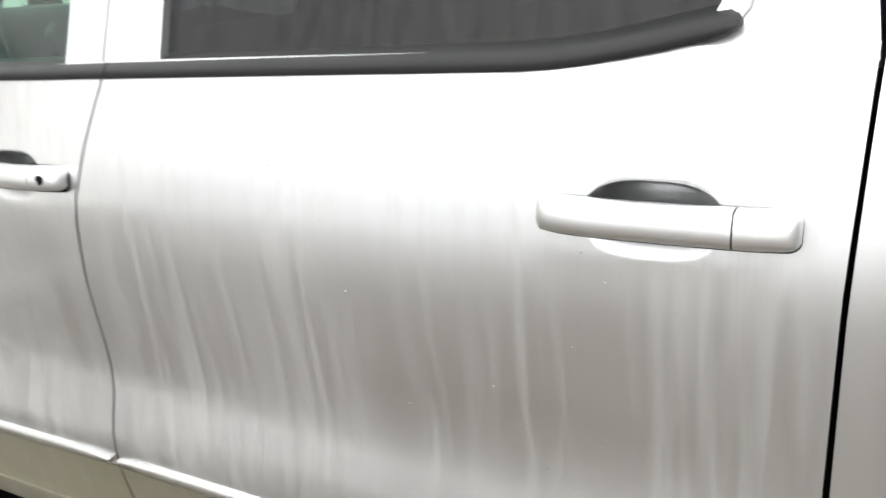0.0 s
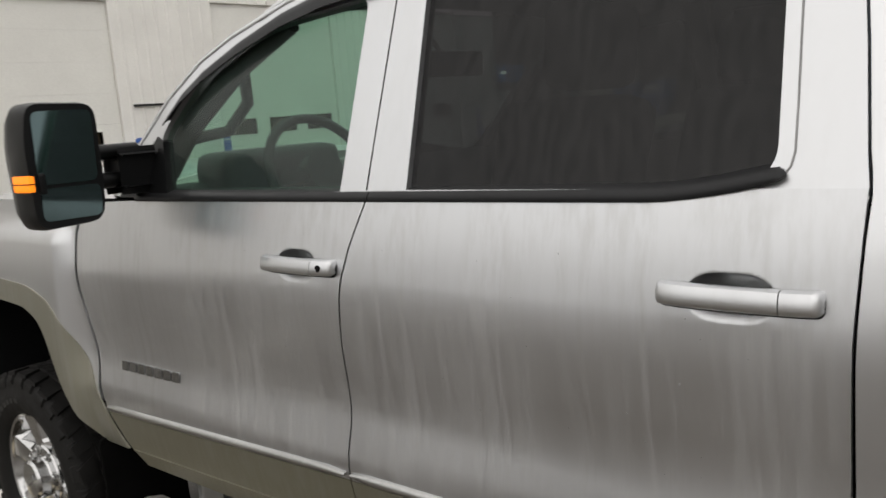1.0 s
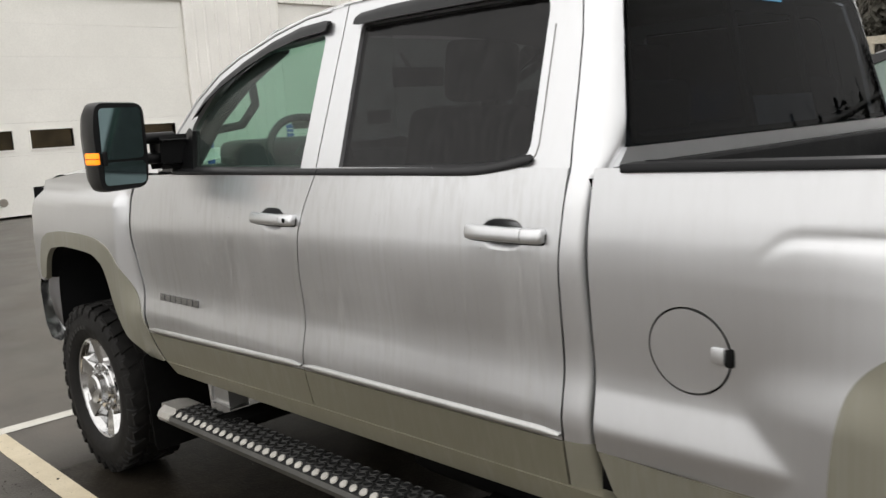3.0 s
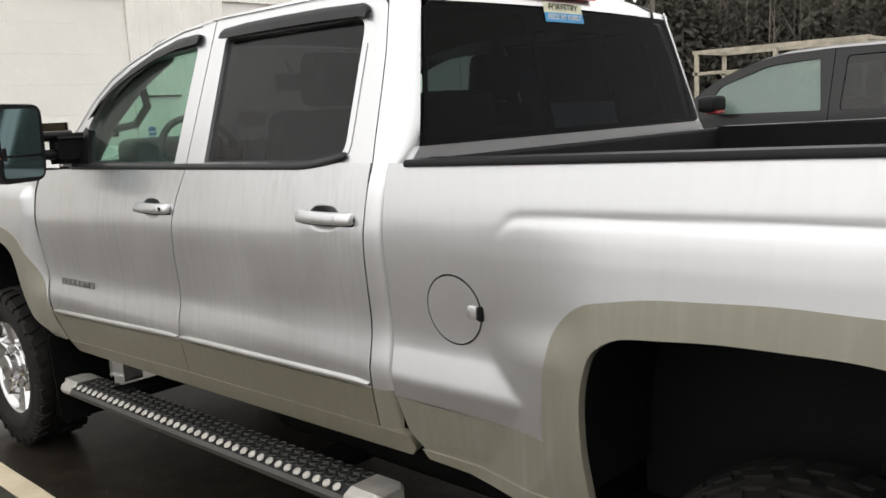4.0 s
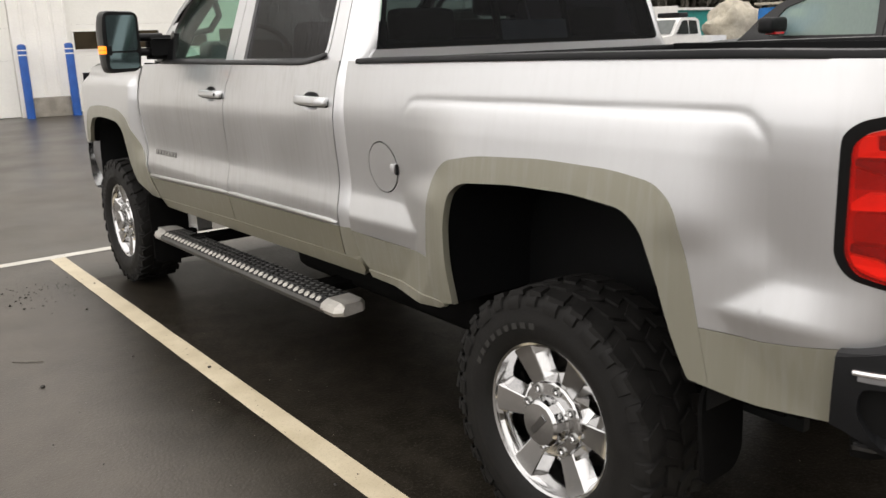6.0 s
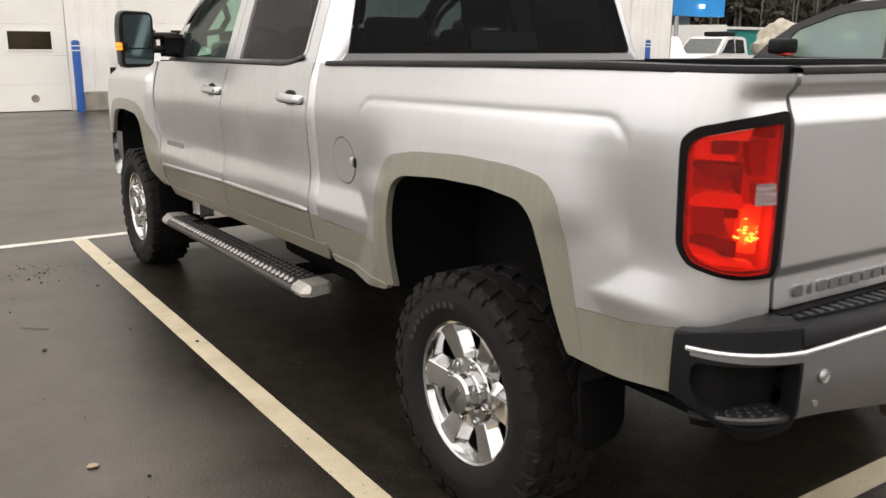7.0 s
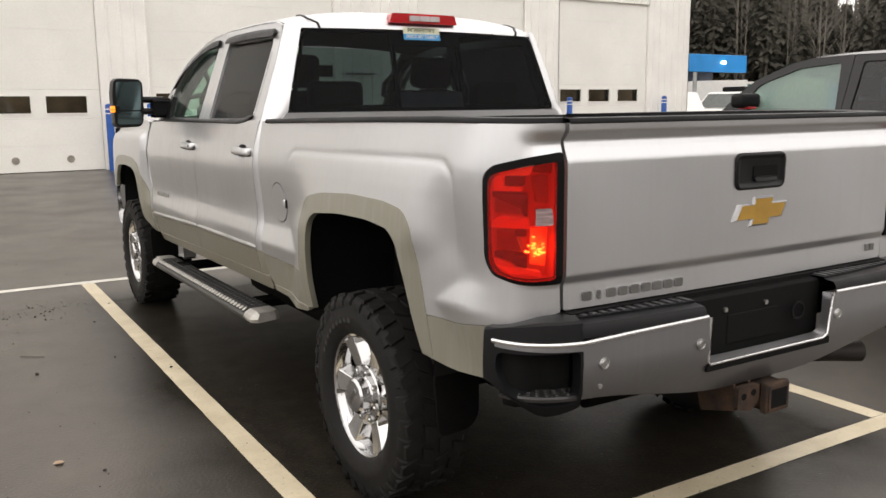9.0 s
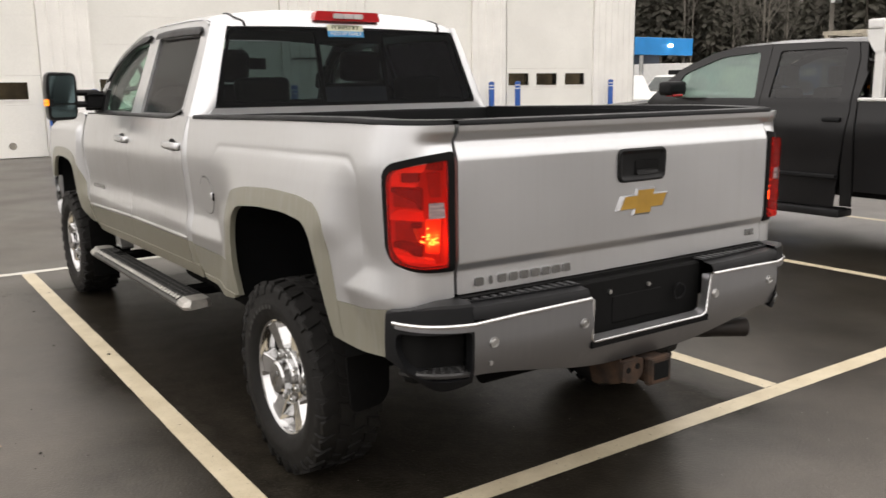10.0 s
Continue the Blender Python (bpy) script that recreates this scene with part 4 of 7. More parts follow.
# sticker
M["sticker_cream"] = surface("cream vinyl", (0.66, 0.66, 0.48), 0.5, bump=0)
M["sticker_blue"] = surface("blue vinyl", (0.03, 0.30, 0.62), 0.5, bump=0)
M["ink"] = surface("dark ink", (0.05, 0.06, 0.04), 0.6, bump=0)
M["white_ink"] = surface("white ink", (0.75, 0.78, 0.8), 0.6, bump=0)
stk = thing("window_sticker", (-0.008, 1.145, 1.81), "small cream and blue vinyl sticker on the rear window", "sticker")
for nm, z0, z1, mt in (("upper_field", 1.863, 1.897, "sticker_cream"), ("lower_field", 1.832, 1.863, "sticker_blue")):
    bm = bmesh.new()
    prism(bm, [(-0.118, z0), (0.102, z0), (0.102, z1), (-0.118, z1)], lambda u, v, d: on_back(u, v) + Vector((0, -0.004 - d, 0)), 0.001)
    own(part(nm, bm, M[mt], None), stk)


def lettering(name, text, size, material, m, parent, bold=0.0):
    cu = bpy.data.curves.new(name, "FONT")
    cu.body, cu.size, cu.align_x, cu.align_y, cu.offset, cu.extrude = text, size, "CENTER", "CENTER", bold, 0.0004
    tmp = bpy.data.objects.new(name, cu)
    me = bpy.data.meshes.new_from_object(tmp)
    bpy.data.objects.remove(tmp)
    me.materials.append(material)
    me.transform(m)
    return own(new(name, me), parent)


face_back = lambda x, z: Matrix.Translation(on_back(x, z) + Vector((0, -0.006, 0))) @ pose(0, 0, 0, 90, 0, 0)
lettering("upper_text", "FORESTRY", 0.036, M["ink"], face_back(-0.008, 1.880), stk, 0.0006)
lettering("lower_text", "FEEDS MY FAMILY", 0.0245, M["white_ink"], face_back(-0.008, 1.848), stk, 0.0005)
# third brake light
M["red_lens"] = surface("red lamp lens", (0.55, 0.015, 0.02), 0.15, coat=1.0, dark=0.7, bump=0)
M["clear_lens"] = surface("clear ribbed lens", (0.62, 0.58, 0.58), 0.15, coat=1.0, dark=0.6, fine=160, bump=0.2)
bm = bmesh.new()
prism(bm, rounded([(-0.20, 1.918), (-0.185, 1.968), (0.185, 1.968), (0.20, 1.918)], 0.012), lambda u, v, d: Vector((u, 1.150 + d + 0.008 * (u / 0.2) ** 2, v)), 0.05)
chmsl = part("third_brake_light", bm, M["red_lens"], truck, "red third brake light with clear cargo lamps")
for x in (-0.06, 0.0, 0.06):
    bm = bmesh.new()
    prism(bm, rounded([(x - 0.028, 1.93), (x - 0.028, 1.957), (x + 0.028, 1.957), (x + 0.028, 1.93)], 0.006), lambda u, v, d: Vector((u, 1.147 + d, v)), 0.02)
    part("cargo_lamp", bm, M["clear_lens"], chmsl, "clear cargo lamp")
# back panel of the cab below the glass
sheet("cab_back", [(-0.86, 0.66), (-0.86, 1.40), (-0.80, 1.466), (0.80, 1.466), (0.86, 1.40), (0.86, 0.66)], lambda x, z: Vector((x, 1.070 - 0.012 * (1 - (x / 0.8) ** 2), z)), (0, -1, 0), M["silver"], truck, step=0.08, label="silver back wall of the cab")

# windscreen and hood
def on_screen(u, v):
    """u across -1..1, v from cowl 0 to roof 1"""
    half = 0.80 * (1 - v) + 0.685 * v
    y0 = 3.30 + 0.13 * (1 - u * u)
    y1 = 2.58 + 0.06 * (1 - u * u)
    return Vector((u * half, y0 * (1 - v) + y1 * v, 1.385 + (1.885 - 1.385) * v + 0.02 * math.sin(math.pi * v)))


sheet("windscreen", [(-1, 0), (-1, 1), (1, 1), (1, 0)], on_screen, (0, 1, 1), M["clear"], truck, hem=0.004, step=0.12, label="green tinted windscreen")
for s in (-1, 1):
    rows = []
    for v in np.linspace(0, 1, 9):
        a = on_screen(s, v)
        zt = a.z
        yb = np.interp(zt, [1.415, 1.555, 1.675, 1.765, 1.815, 1.873], [3.20, 3.10, 2.985, 2.85, 2.72, 2.5])
        b = Vector((s * x_glass(yb, zt), yb, zt))
        rows.append([a, a * 0.5 + b * 0.5 + Vector((s * 0.012, 0.012, 0.004)), b])
    a, b = on_screen(s, 1.0) + Vector((0, -0.14, 0.010)), Vector((s * x_glass(2.34, 1.90), 2.34, 1.90))
    rows.append([a, a * 0.5 + b * 0.5 + Vector((s * 0.004, 0, 0.010)), b])
    bm = bmesh.new()
    loft(bm, rows)
    pil = part("a_pillar", bm, M["silver"], truck, "silver windscreen pillar", 60)
    bm = bmesh.new()
    tube(bm, [Vector((s * (x_glass(y, z) - 0.004), y, z - 0.002)) for y, z in ((3.20, 1.415), (3.10, 1.555), (2.985, 1.675), (2.85, 1.765), (2.72, 1.815), (2.5, 1.873), (2.33, 1.905), (2.2, 1.912))], 0.009, 8)
    part("roof_gutter", bm, M["silver"], pil, "", 60)
rows = []
for i in range(21):
    y = 3.26 + (4.53 - 3.26) * i / 20
    half = x_fender(max(3.41, y), 1.39) - 0.005
    z0 = 1.395 - 0.10 * smooth(4.2, 4.7, y)
    rows.append([Vector((a * half, y + 0.14 * (1 - a * a) * smooth(4.2, 4.62, y), z0 + 0.075 * (1 - abs(a) ** 2.2) + 0.02 * math.exp(-((abs(a) - 0.45) / 0.12) ** 2))) for a in np.linspace(-1, 1, 25)])
bm = bmesh.new()
loft(bm, rows)
part("hood", bm, M["silver"], truck, "silver hood", 60)
# front end: grille, lamps and bumper, seldom seen
rows = []
for z, dy in ((0.55, 0.10), (0.62, 0.16), (0.80, 0.18), (0.86, 0.15)):
    rows.append([Vector((a * 0.945, 4.42 + dy + 0.28 * (1 - abs(a) ** 4), z)) for a in np.linspace(-1, 1, 25)])
rows = [[p + Vector((0, -0.12, 0)) for p in rows[0]]] + rows
bm = bmesh.new()
loft(bm, rows)
bumper = part("front_bumper", bm, M["chrome"], truck, "chrome front bumper", 40)
for s in (-1, 1):
    bm = bmesh.new()
    rows = []
    for z, y0, y1, tuck in ((0.872, 4.395, 4.56, 0.0), (0.80, 4.40, 4.57, -0.006), (0.70, 4.405, 4.555, 0.006), (0.62, 4.412, 4.525, 0.028), (0.56, 4.42, 4.49, 0.055)):
        rows.append([Vector((s * (0.932 - tuck - d), y0 + (y1 - y0) * k, z)) for k, d in ((0.0, 0.075), (0.05, 0.05), (0.3, 0.016), (0.6, 0.0), (1.0, 0.03))])
    loft(bm, rows)
    part("bumper_end", bm, M["bumper"], bumper, "grey bumper end", 60)
bm = bmesh.new()
loft(bm, [[Vector((a * 0.93, 4.55 + 0.20 * (1 - abs(a) ** 3), z)) for a in np.linspace(-1, 1, 15)] for z in (0.84, 1.08, 1.33)])
part("grille", bm, M["black_plastic"], truck, "dark grille")

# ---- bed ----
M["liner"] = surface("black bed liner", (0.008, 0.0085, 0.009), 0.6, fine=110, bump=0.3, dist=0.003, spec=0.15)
bm = bmesh.new()
box(bm, -0.51, 0.51, -0.93, 1.0, 0.90, 0.93)
for s in (-1, 1):
    box(bm, s * 0.51, s * 0.83, 0.58, 1.0, 0.90, 0.93)
    box(bm, s * 0.51, s * 0.83, -0.93, -0.58, 0.90, 0.93)
part("bed_floor", bm, M["liner"], truck, "black lined bed floor")
bm = bmesh.new()
box(bm, -0.86, 0.86, 1.0, 1.03, 0.66, 1.435, 0.01)
part("bed_bulkhead", bm, M["liner"], truck, "black bed front wall")
for s in (-1, 1):
    bm = bmesh.new()
    box(bm, s * 0.82, s * 0.84, -0.86, 1.0, 1.14, 1.44)
    box(bm, s * 0.82, s * 0.84, 0.58, 1.0, 0.90, 1.14)
    box(bm, s * 0.82, s * 0.84, -0.86, -0.58, 0.90, 1.14)
    box(bm, s * 0.50, s * 0.515, -0.58, 0.58, 0.90, 1.155)
    box(bm, s * 0.50, s * 0.83, -0.58, 0.58, 1.14, 1.155)
    part("bed_inner_wall", bm, M["liner"], truck, "black lined bed side wall")
    rows = []
    for y in np.linspace(1.0, -0.945, 30):
        zt = 1.4455 - RAKE * y * (0.7 if y < 0 else 1.0) - 0.008 * smooth(-0.5, -0.94, y)
        w = 0.942 - 0.165 * smooth(-0.72, -0.94, y) if y < -0.72 else 0.942
        xs = min(0.932, on_corner(1)(0.36 * min(1, max(0, (-0.66 - y) / 0.30)), 1.44).x) if y < -0.66 else 0.930
        rows.append([Vector((s * (xs + d), y, zt + h)) for d, h in ((0.005, -0.006), (0.006, 0.003), (0.0, 0.011), (-0.05, 0.013), (-0.095, 0.010), (-0.10, -0.03))])
    bm = bmesh.new()
    v = loft(bm, rows)
    bm.faces.new(v[-1]), bm.faces.new(v[0])
    part("rail_cap", bm, M["black_plastic"], truck, "black plastic bed rail cap", 50)

# ---- tailgate ----
def on_gate(x, z):
    return Vector((x, -0.958 - gate_y(z) - 0.012 * (1 - (x / 0.77) ** 2), z))


gate = sheet("tailgate", rounded([(-0.764, 0.905), (-0.764, 1.446), (0.764, 1.446), (0.764, 0.905)], 0.008), on_gate, (0, -1, 0), M["silver"], truck, step=0.022, hem=0.04, label="silver tailgate with creases and badges", finer=[(-0.764, 0.764, 0.970, 1.020, 0.0058), (-0.764, 0.764, 1.33, 1.43, 0.0065)])
bm = bmesh.new()
rows = [[on_gate(x, 1.446) + Vector((0, d, h)) for d, h in ((-0.003, -0.003), (-0.004, 0.006), (0.0, 0.013), (0.06, 0.015), (0.075, 0.0))] for x in np.linspace(-0.766, 0.766, 13)]
loft(bm, rows)
part("gate_cap", bm, M["black_plastic"], gate, "black plastic tailgate top cap", 50)
bm = bmesh.new()
box(bm, -0.76, 0.76, -0.93, -0.90, 0.90, 1.43)
part("gate_inner", bm, M["liner"], gate, "black inner tailgate skin")
def on_flat(x, z, d):
    return on_gate(x, z) + Vector((0, -d, 0))


def bezel_ring(k, d):
    """Round-cornered outline about the handle's middle, k metres inside the bezel's rim."""
    return [on_flat(u, v, d) for u, v in rounded([(-0.092 + k, 1.214 + k), (-0.096 + k, 1.336 - k), (0.152 - k, 1.336 - k), (0.148 - k, 1.214 + k)], max(0.012, 0.030 - k), 6)]


bm = bmesh.new()
v = loft(bm, [bezel_ring(k, d) for k, d in ((0.0, 0.0), (0.0015, 0.006), (0.006, 0.009), (0.011, 0.0085), (0.016, 0.003), (0.024, 0.0012))], True)
bm.faces.new(v[-1])
bez = part("handle_bezel", bm, M["housing"], gate, "black tailgate handle bezel with a raised rim", 50)
bm = bmesh.new()
prism(bm, rounded([(-0.008, 1.246), (-0.008, 1.292), (0.110, 1.292), (0.110, 1.246)], 0.010), lambda u, v, d: on_flat(u, v, 0.0016 + d), 0.002)
part("handle_cup", bm, M["gap"], bez, "dark handle cup")
bm = bmesh.new()
prism(bm, rounded([(-0.004, 1.240), (-0.002, 1.258), (0.104, 1.258), (0.106, 1.240)], 0.007), lambda u, v, d: on_flat(u, v, 0.0024 + d * (1.0 if v < 1.25 else 0.6)), 0.007)
part("handle_lever", bm, M["housing"], bez)
M["badge_rim"] = surface("dull chrome rim", (0.46, 0.46, 0.47), 0.3, 1.0, dark=0.7, fine=40, bump=0)
M["gold"] = surface("gold enamel", (0.62, 0.36, 0.06), 0.35, 0.6, dark=0.75, fine=40, bump=0.1, coat=0.5)
def cross_shape(k):
    return [(-0.118 * k - .012, -0.026 * k), (-0.046 * k, -0.026 * k), (-0.052 * k, -0.048 * k), (0.034 * k, -0.048 * k), (0.040 * k, -0.026 * k), (0.106 * k - .002, -0.026 * k),
            (0.122 * k + .006, 0.024 * k), (0.050 * k, 0.024 * k), (0.055 * k, 0.046 * k), (-0.035 * k, 0.046 * k), (-0.040 * k, 0.024 * k), (-0.105 * k, 0.024 * k)]


bm = bmesh.new()
v = loft(bm, [[on_flat(x + 0.035, z + 1.142, d) for x, z in cross_shape(k)] for k, d in ((1.06, 0.0), (1.05, 0.004), (0.93, 0.0105))], True)
bm.faces.new(v[-1])
emb = part("emblem", bm, M["badge_rim"], gate, "chrome-edged gold cross emblem")
bm = bmesh.new()
prism(bm, [(x + 0.035, z + 1.142) for x, z in cross_shape(0.90)], lambda u, v, d: on_flat(u, v, 0.0108 + d), 0.0015)
part("emblem_face", bm, M["gold"], emb, "gold emblem face")
M["badge"] = surface("grey chrome badge", (0.34, 0.34, 0.34), 0.25, 1.0, dark=0.7, bump=0)
for i in range(9):
    x = -0.680 + i * 0.0455
    w = 0.012 if i == 1 else 0.034
    bm = bmesh.new()
    prism(bm, rounded([(x - w / 2, 0.925), (x - w / 2, 0.953), (x + w / 2, 0.953), (x + w / 2, 0.925)], 0.006, 3), lambda u, v, d: on_flat(u, v, d), 0.006)
    part("badge_bar", bm, M["badge"], gate)
for x in (0.675, 0.706):
    bm = bmesh.new()
    prism(bm, [(x - 0.012, 0.938), (x - 0.012, 0.964), (x + 0.012, 0.964), (x + 0.012, 0.938)], lambda u, v, d: on_flat(u, v, d), 0.005)
    part("badge_bar", bm, M["badge"], gate)
for i in range(7):
    y = 3.195 - i * 0.0468
    bm = bmesh.new()
    z = 0.917 - 0.0185 * (y - 2.9)
    prism(bm, rounded([(y - 0.019, z - 0.014), (y - 0.019, z + 0.014), (y + 0.019, z + 0.014), (y + 0.019, z - 0.014)], 0.004, 3), lambda u, v, d: Vector((-x_door(u, v) - d, u, v)), 0.005)
    part("badge_bar", bm, M["badge"], DOOR_L[0])

# ---- tail lamps ----
M["lamp_red"] = lens("red lamp plastic", (0.90, 0.06, 0.03), (0.55, 0.022, 0.016), 0.26)
# reflectors and housing glow themselves, in place of scattered bulb light
M["lamp_bowl"] = glow("self-glowing lamp reflector", (1.0, 0.40, 0.26), 0.17, (0.9, 0.86, 0.84))
M["lamp_glow"] = glow("reflector with bulb light as glow", (1.0, 0.30, 0.12), 0.55, (0.85, 0.6, 0.5))
M["pink_lens"] = surface("pinkish reverse lens", (0.38, 0.27, 0.27), 0.15, coat=1.0, dark=0.45, scale=60, fine=140, bump=0.2, stretch=(0.3, 0.3, 2.5))
M["lamp_mid"] = surface("lamp cup", (0.40, 0.36, 0.34), 0.4, 0.1, dark=0.7, scale=12, bump=0)
M["lamp_dark"] = surface("lamp dark bezel", (0.10, 0.02, 0.02), 0.3, dark=0.6, bump=0)
M["lamp_on"] = glow("lit lamp bulb", (1.0, 0.75, 0.25), 22.0)
M["lamp_warm"] = glow("self-glowing red housing", (1.0, 0.16, 0.08), 0.14, (0.5, 0.28, 0.25))
for s, side in ((-1, DOOR_L[2]), (1, DOOR_R[2])):
    place = on_corner(s)
    def proud(k):
        def q(u, z):
            p = place(u, z)
            n = (place(u + .003, z) - place(u - .003, z)).cross(Vector((0, 0, 1))).normalized()
            if n.dot(Vector((s, -1, 0))) < 0:
                n = -n
            return p + n * k
        return q
    out = (s, -1, 0)
    inner = [(0.235 + (u - 0.2356) * 0.83, 1.171 + (v - 1.175) * 0.885) for u, v in LAMP]
    lamp = sheet("tail_lamp", inner, lambda u, z: proud(0.008 + 0.022 * math.sin(math.pi * min(1.0, max(0.0, (u - 0.135) / 0.2))) ** 0.7)(u, z), out, M["lamp_red"], truck, hem=0.012, step=0.03, label="red tail lamp lens with the lower bulb lit")
    lamp.visible_shadow = False
    sheet("lamp_surround", LAMP, proud(0.005), out, M["gap"], lamp, holes=[inner], hem=0.012, step=0.03, label="black lamp surround")
    sheet("lamp_housing", inner, proud(-0.06), out, M["lamp_warm"], lamp, hem=0.0, step=0.05, label="lamp reflector housing")
    bm = bmesh.new()
    loft(bm, [[proud(k)(u, z) for u, z in inner] for k in (-0.06, -0.002)], True)
    part("housing_wall", bm, M["lamp_warm"], lamp, "lamp housing wall", 40)
    for nm, shape, k0, mt in (
            ("upper_reflector", [(0.142, 1.298), (0.146, 1.326), (0.20, 1.338), (0.276, 1.338), (0.262, 1.302)], -0.004, "lamp_bowl"),
            ("corner_shade", [(0.270, 1.312), (0.282, 1.345), (0.330, 1.345), (0.325, 1.306)], -0.004, "lamp_dark"),
            ("upper_cup", [(0.178, 1.268), (0.178, 1.300), (0.246, 1.300), (0.242, 1.272)], -0.014, "lamp_dark"),
            ("upper_step", [(0.142, 1.256), (0.142, 1.296), (0.172, 1.296), (0.176, 1.270), (0.236, 1.266), (0.236, 1.256)], -0.008, "lamp_bowl"),
            ("middle_shade", [(0.138, 1.238), (0.138, 1.252), (0.228, 1.254), (0.258, 1.250), (0.256, 1.182), (0.240, 1.190), (0.234, 1.212), (0.20, 1.222)], -0.010, "lamp_dark"),
            ("middle_cup", [(0.138, 1.190), (0.138, 1.232), (0.20, 1.216), (0.232, 1.206), (0.236, 1.190)], -0.020, "lamp_mid"),
            ("lower_reflector", [(0.138, 1.150), (0.138, 1.166), (0.168, 1.184), (0.258, 1.180), (0.266, 1.150)], -0.002, "lamp_bowl"),
            ("small_shade", [(0.218, 1.128), (0.218, 1.147), (0.256, 1.147), (0.254, 1.128)], -0.006, "lamp_dark"),
            ("lower_cup", [(0.142, 1.084), (0.142, 1.142), (0.214, 1.142), (0.222, 1.118), (0.240, 1.084)], -0.018, "lamp_mid"),
            ("bottom_shade", [(0.140, 1.062), (0.140, 1.080), (0.258, 1.074), (0.256, 1.036), (0.222, 1.040), (0.20, 1.054)], -0.010, "lamp_dark"),
            ("bottom_reflector", [(0.140, 1.040), (0.140, 1.058), (0.198, 1.050), (0.226, 1.034), (0.300, 1.026), (0.300, 1.012), (0.20, 1.018)], -0.006, "lamp_bowl"),
            ("upper_inner", [(0.288, 1.222), (0.268, 1.296), (0.322, 1.302), (0.326, 1.222)], -0.024, "lamp_mid"),
            ("reverse_lens", [(0.278, 1.162), (0.276, 1.210), (0.318, 1.212), (0.322, 1.164)], 0.0255, "pink_lens"),
            ("lower_inner", [(0.266, 1.046), (0.268, 1.150), (0.326, 1.152), (0.318, 1.040)], -0.026, "lamp_glow")):
        a, b = proud(k0), proud(k0 - 0.035)
        bm = bmesh.new()
        prism(bm, rounded(shape, 0.004, 2), lambda u, v, d: a(u, v) if d == 0 else b(u, v), 1)
        part(nm, bm, M[mt], lamp)
    # the lit bulb breaks up in the lens facets
    spark = random.Random(11)
    bm = bmesh.new()
    for i in range(34):
        u, z = spark.uniform(0.246, 0.310), 1.066 + 0.062 * spark.random()
        if abs(u - 0.282) / 0.036 + abs(z - 1.094) / 0.040 > 1.15:
            continue
        m = Matrix.Translation(proud(-0.012)(u, z)) @ Matrix.Diagonal((spark.uniform(0.8, 2.2), 1, spark.uniform(0.5, 1.0), 1))
        bmesh.ops.create_icosphere(bm, subdivisions=1, radius=spark.uniform(0.0024, 0.0056), matrix=m)
    tagged(part("lit_facet", bm, M["lamp_on"], lamp, "lit orange facets of the bulb"), kind="stuff")

# ---- rear bumper ----
def bump_y(x):
    return -1.100 + 0.045 * (min(abs(x), 0.77) / 0.75) ** 2.2 + max(0.0, abs(x) - 0.77) * 0.25


def on_bumper(x, z):
    dz = (z - 0.73)
    return Vector((x, bump_y(x) + 0.35 * dz * dz + 0.9 * max(0.0, 0.76 - z) ** 1.6, z))


def on_wrap(s, k=0.0):
    """The bumper's end: u runs from its face round to its side, k metres inside the skin."""
    def place(u, z):
        t = min(1.0, max(0.0, u / 0.42))
        a, b, c, d = Vector((0.765, -1.0505)), Vector((0.91, -1.02)), Vector((0.985, -0.93)), Vector((0.972, -0.735))
        q = a * (1 - t) ** 3 + b * 3 * t * (1 - t) ** 2 + c * 3 * t * t * (1 - t) + d * t ** 3
        w = (b - a) * (1 - t) ** 2 + (c - b) * 2 * t * (1 - t) + (d - c) * t * t
        n = Vector((w.y, -w.x)).normalized()
        dz = z - 0.75
        q = q - n * (k + 0.5 * dz * dz + max(0.0, 0.68 - z) * 0.3)
        return Vector((s * q.x, q.y, z))
    return place


def bump_low(x):
    return 0.578 + 0.075 * smooth(0.15, 0.75, abs(x))


notch = [(-0.300, 0.846), (-0.300, 0.705), (-0.285, 0.69), (0.265, 0.69), (0.285, 0.705), (0.300, 0.846)]
low = [(x, bump_low(x)) for x in np.linspace(0.765, -0.765, 25)]
bumper = sheet("rear_bumper", [(-0.765, 0.832), (-0.6, 0.838), (-0.45, 0.843)] + notch + [(0.45, 0.843), (0.6, 0.838), (0.765, 0.832)] + low, on_bumper, (0, -1, 0), M["bumper"], truck, hem=0.04, step=0.035, label="silver rear step bumper with black pads")
M["wet_tread"] = surface("wet tread plastic", (0.03, 0.03, 0.03), 0.28, fine=120, bump=0.1, spec=0.6)
M["edge"] = surface("polished bumper edge", (0.8, 0.8, 0.8), 0.2, 0.9, dark=0.9, bump=0)
for s in (-1, 1):
    wrap = on_wrap(s, -0.001)
    pts = [wrap(u, 0.828) for u in np.linspace(0.30, 0.0, 9)] + [on_bumper(s * x, z) + Vector((0, -0.001, 0)) for x, z in ((0.68, 0.834), (0.6, 0.839), (0.45, 0.845), (0.312, 0.849))]
    bm = bmesh.new()
    tube(bm, pts, 0.0072, 8)
    part("bumper_edge", bm, M["edge"], bumper, "bright bumper edge", 60)
bm = bmesh.new()
tube(bm, [on_bumper(x, z) + Vector((0, -0.001, 0)) for x, z in notch], 0.005, 8)
part("bumper_edge", bm, M["edge"], bumper, "bright bumper edge", 60)
def dip(u):
    return 0.033 * smooth(0.10, 0.36, u)


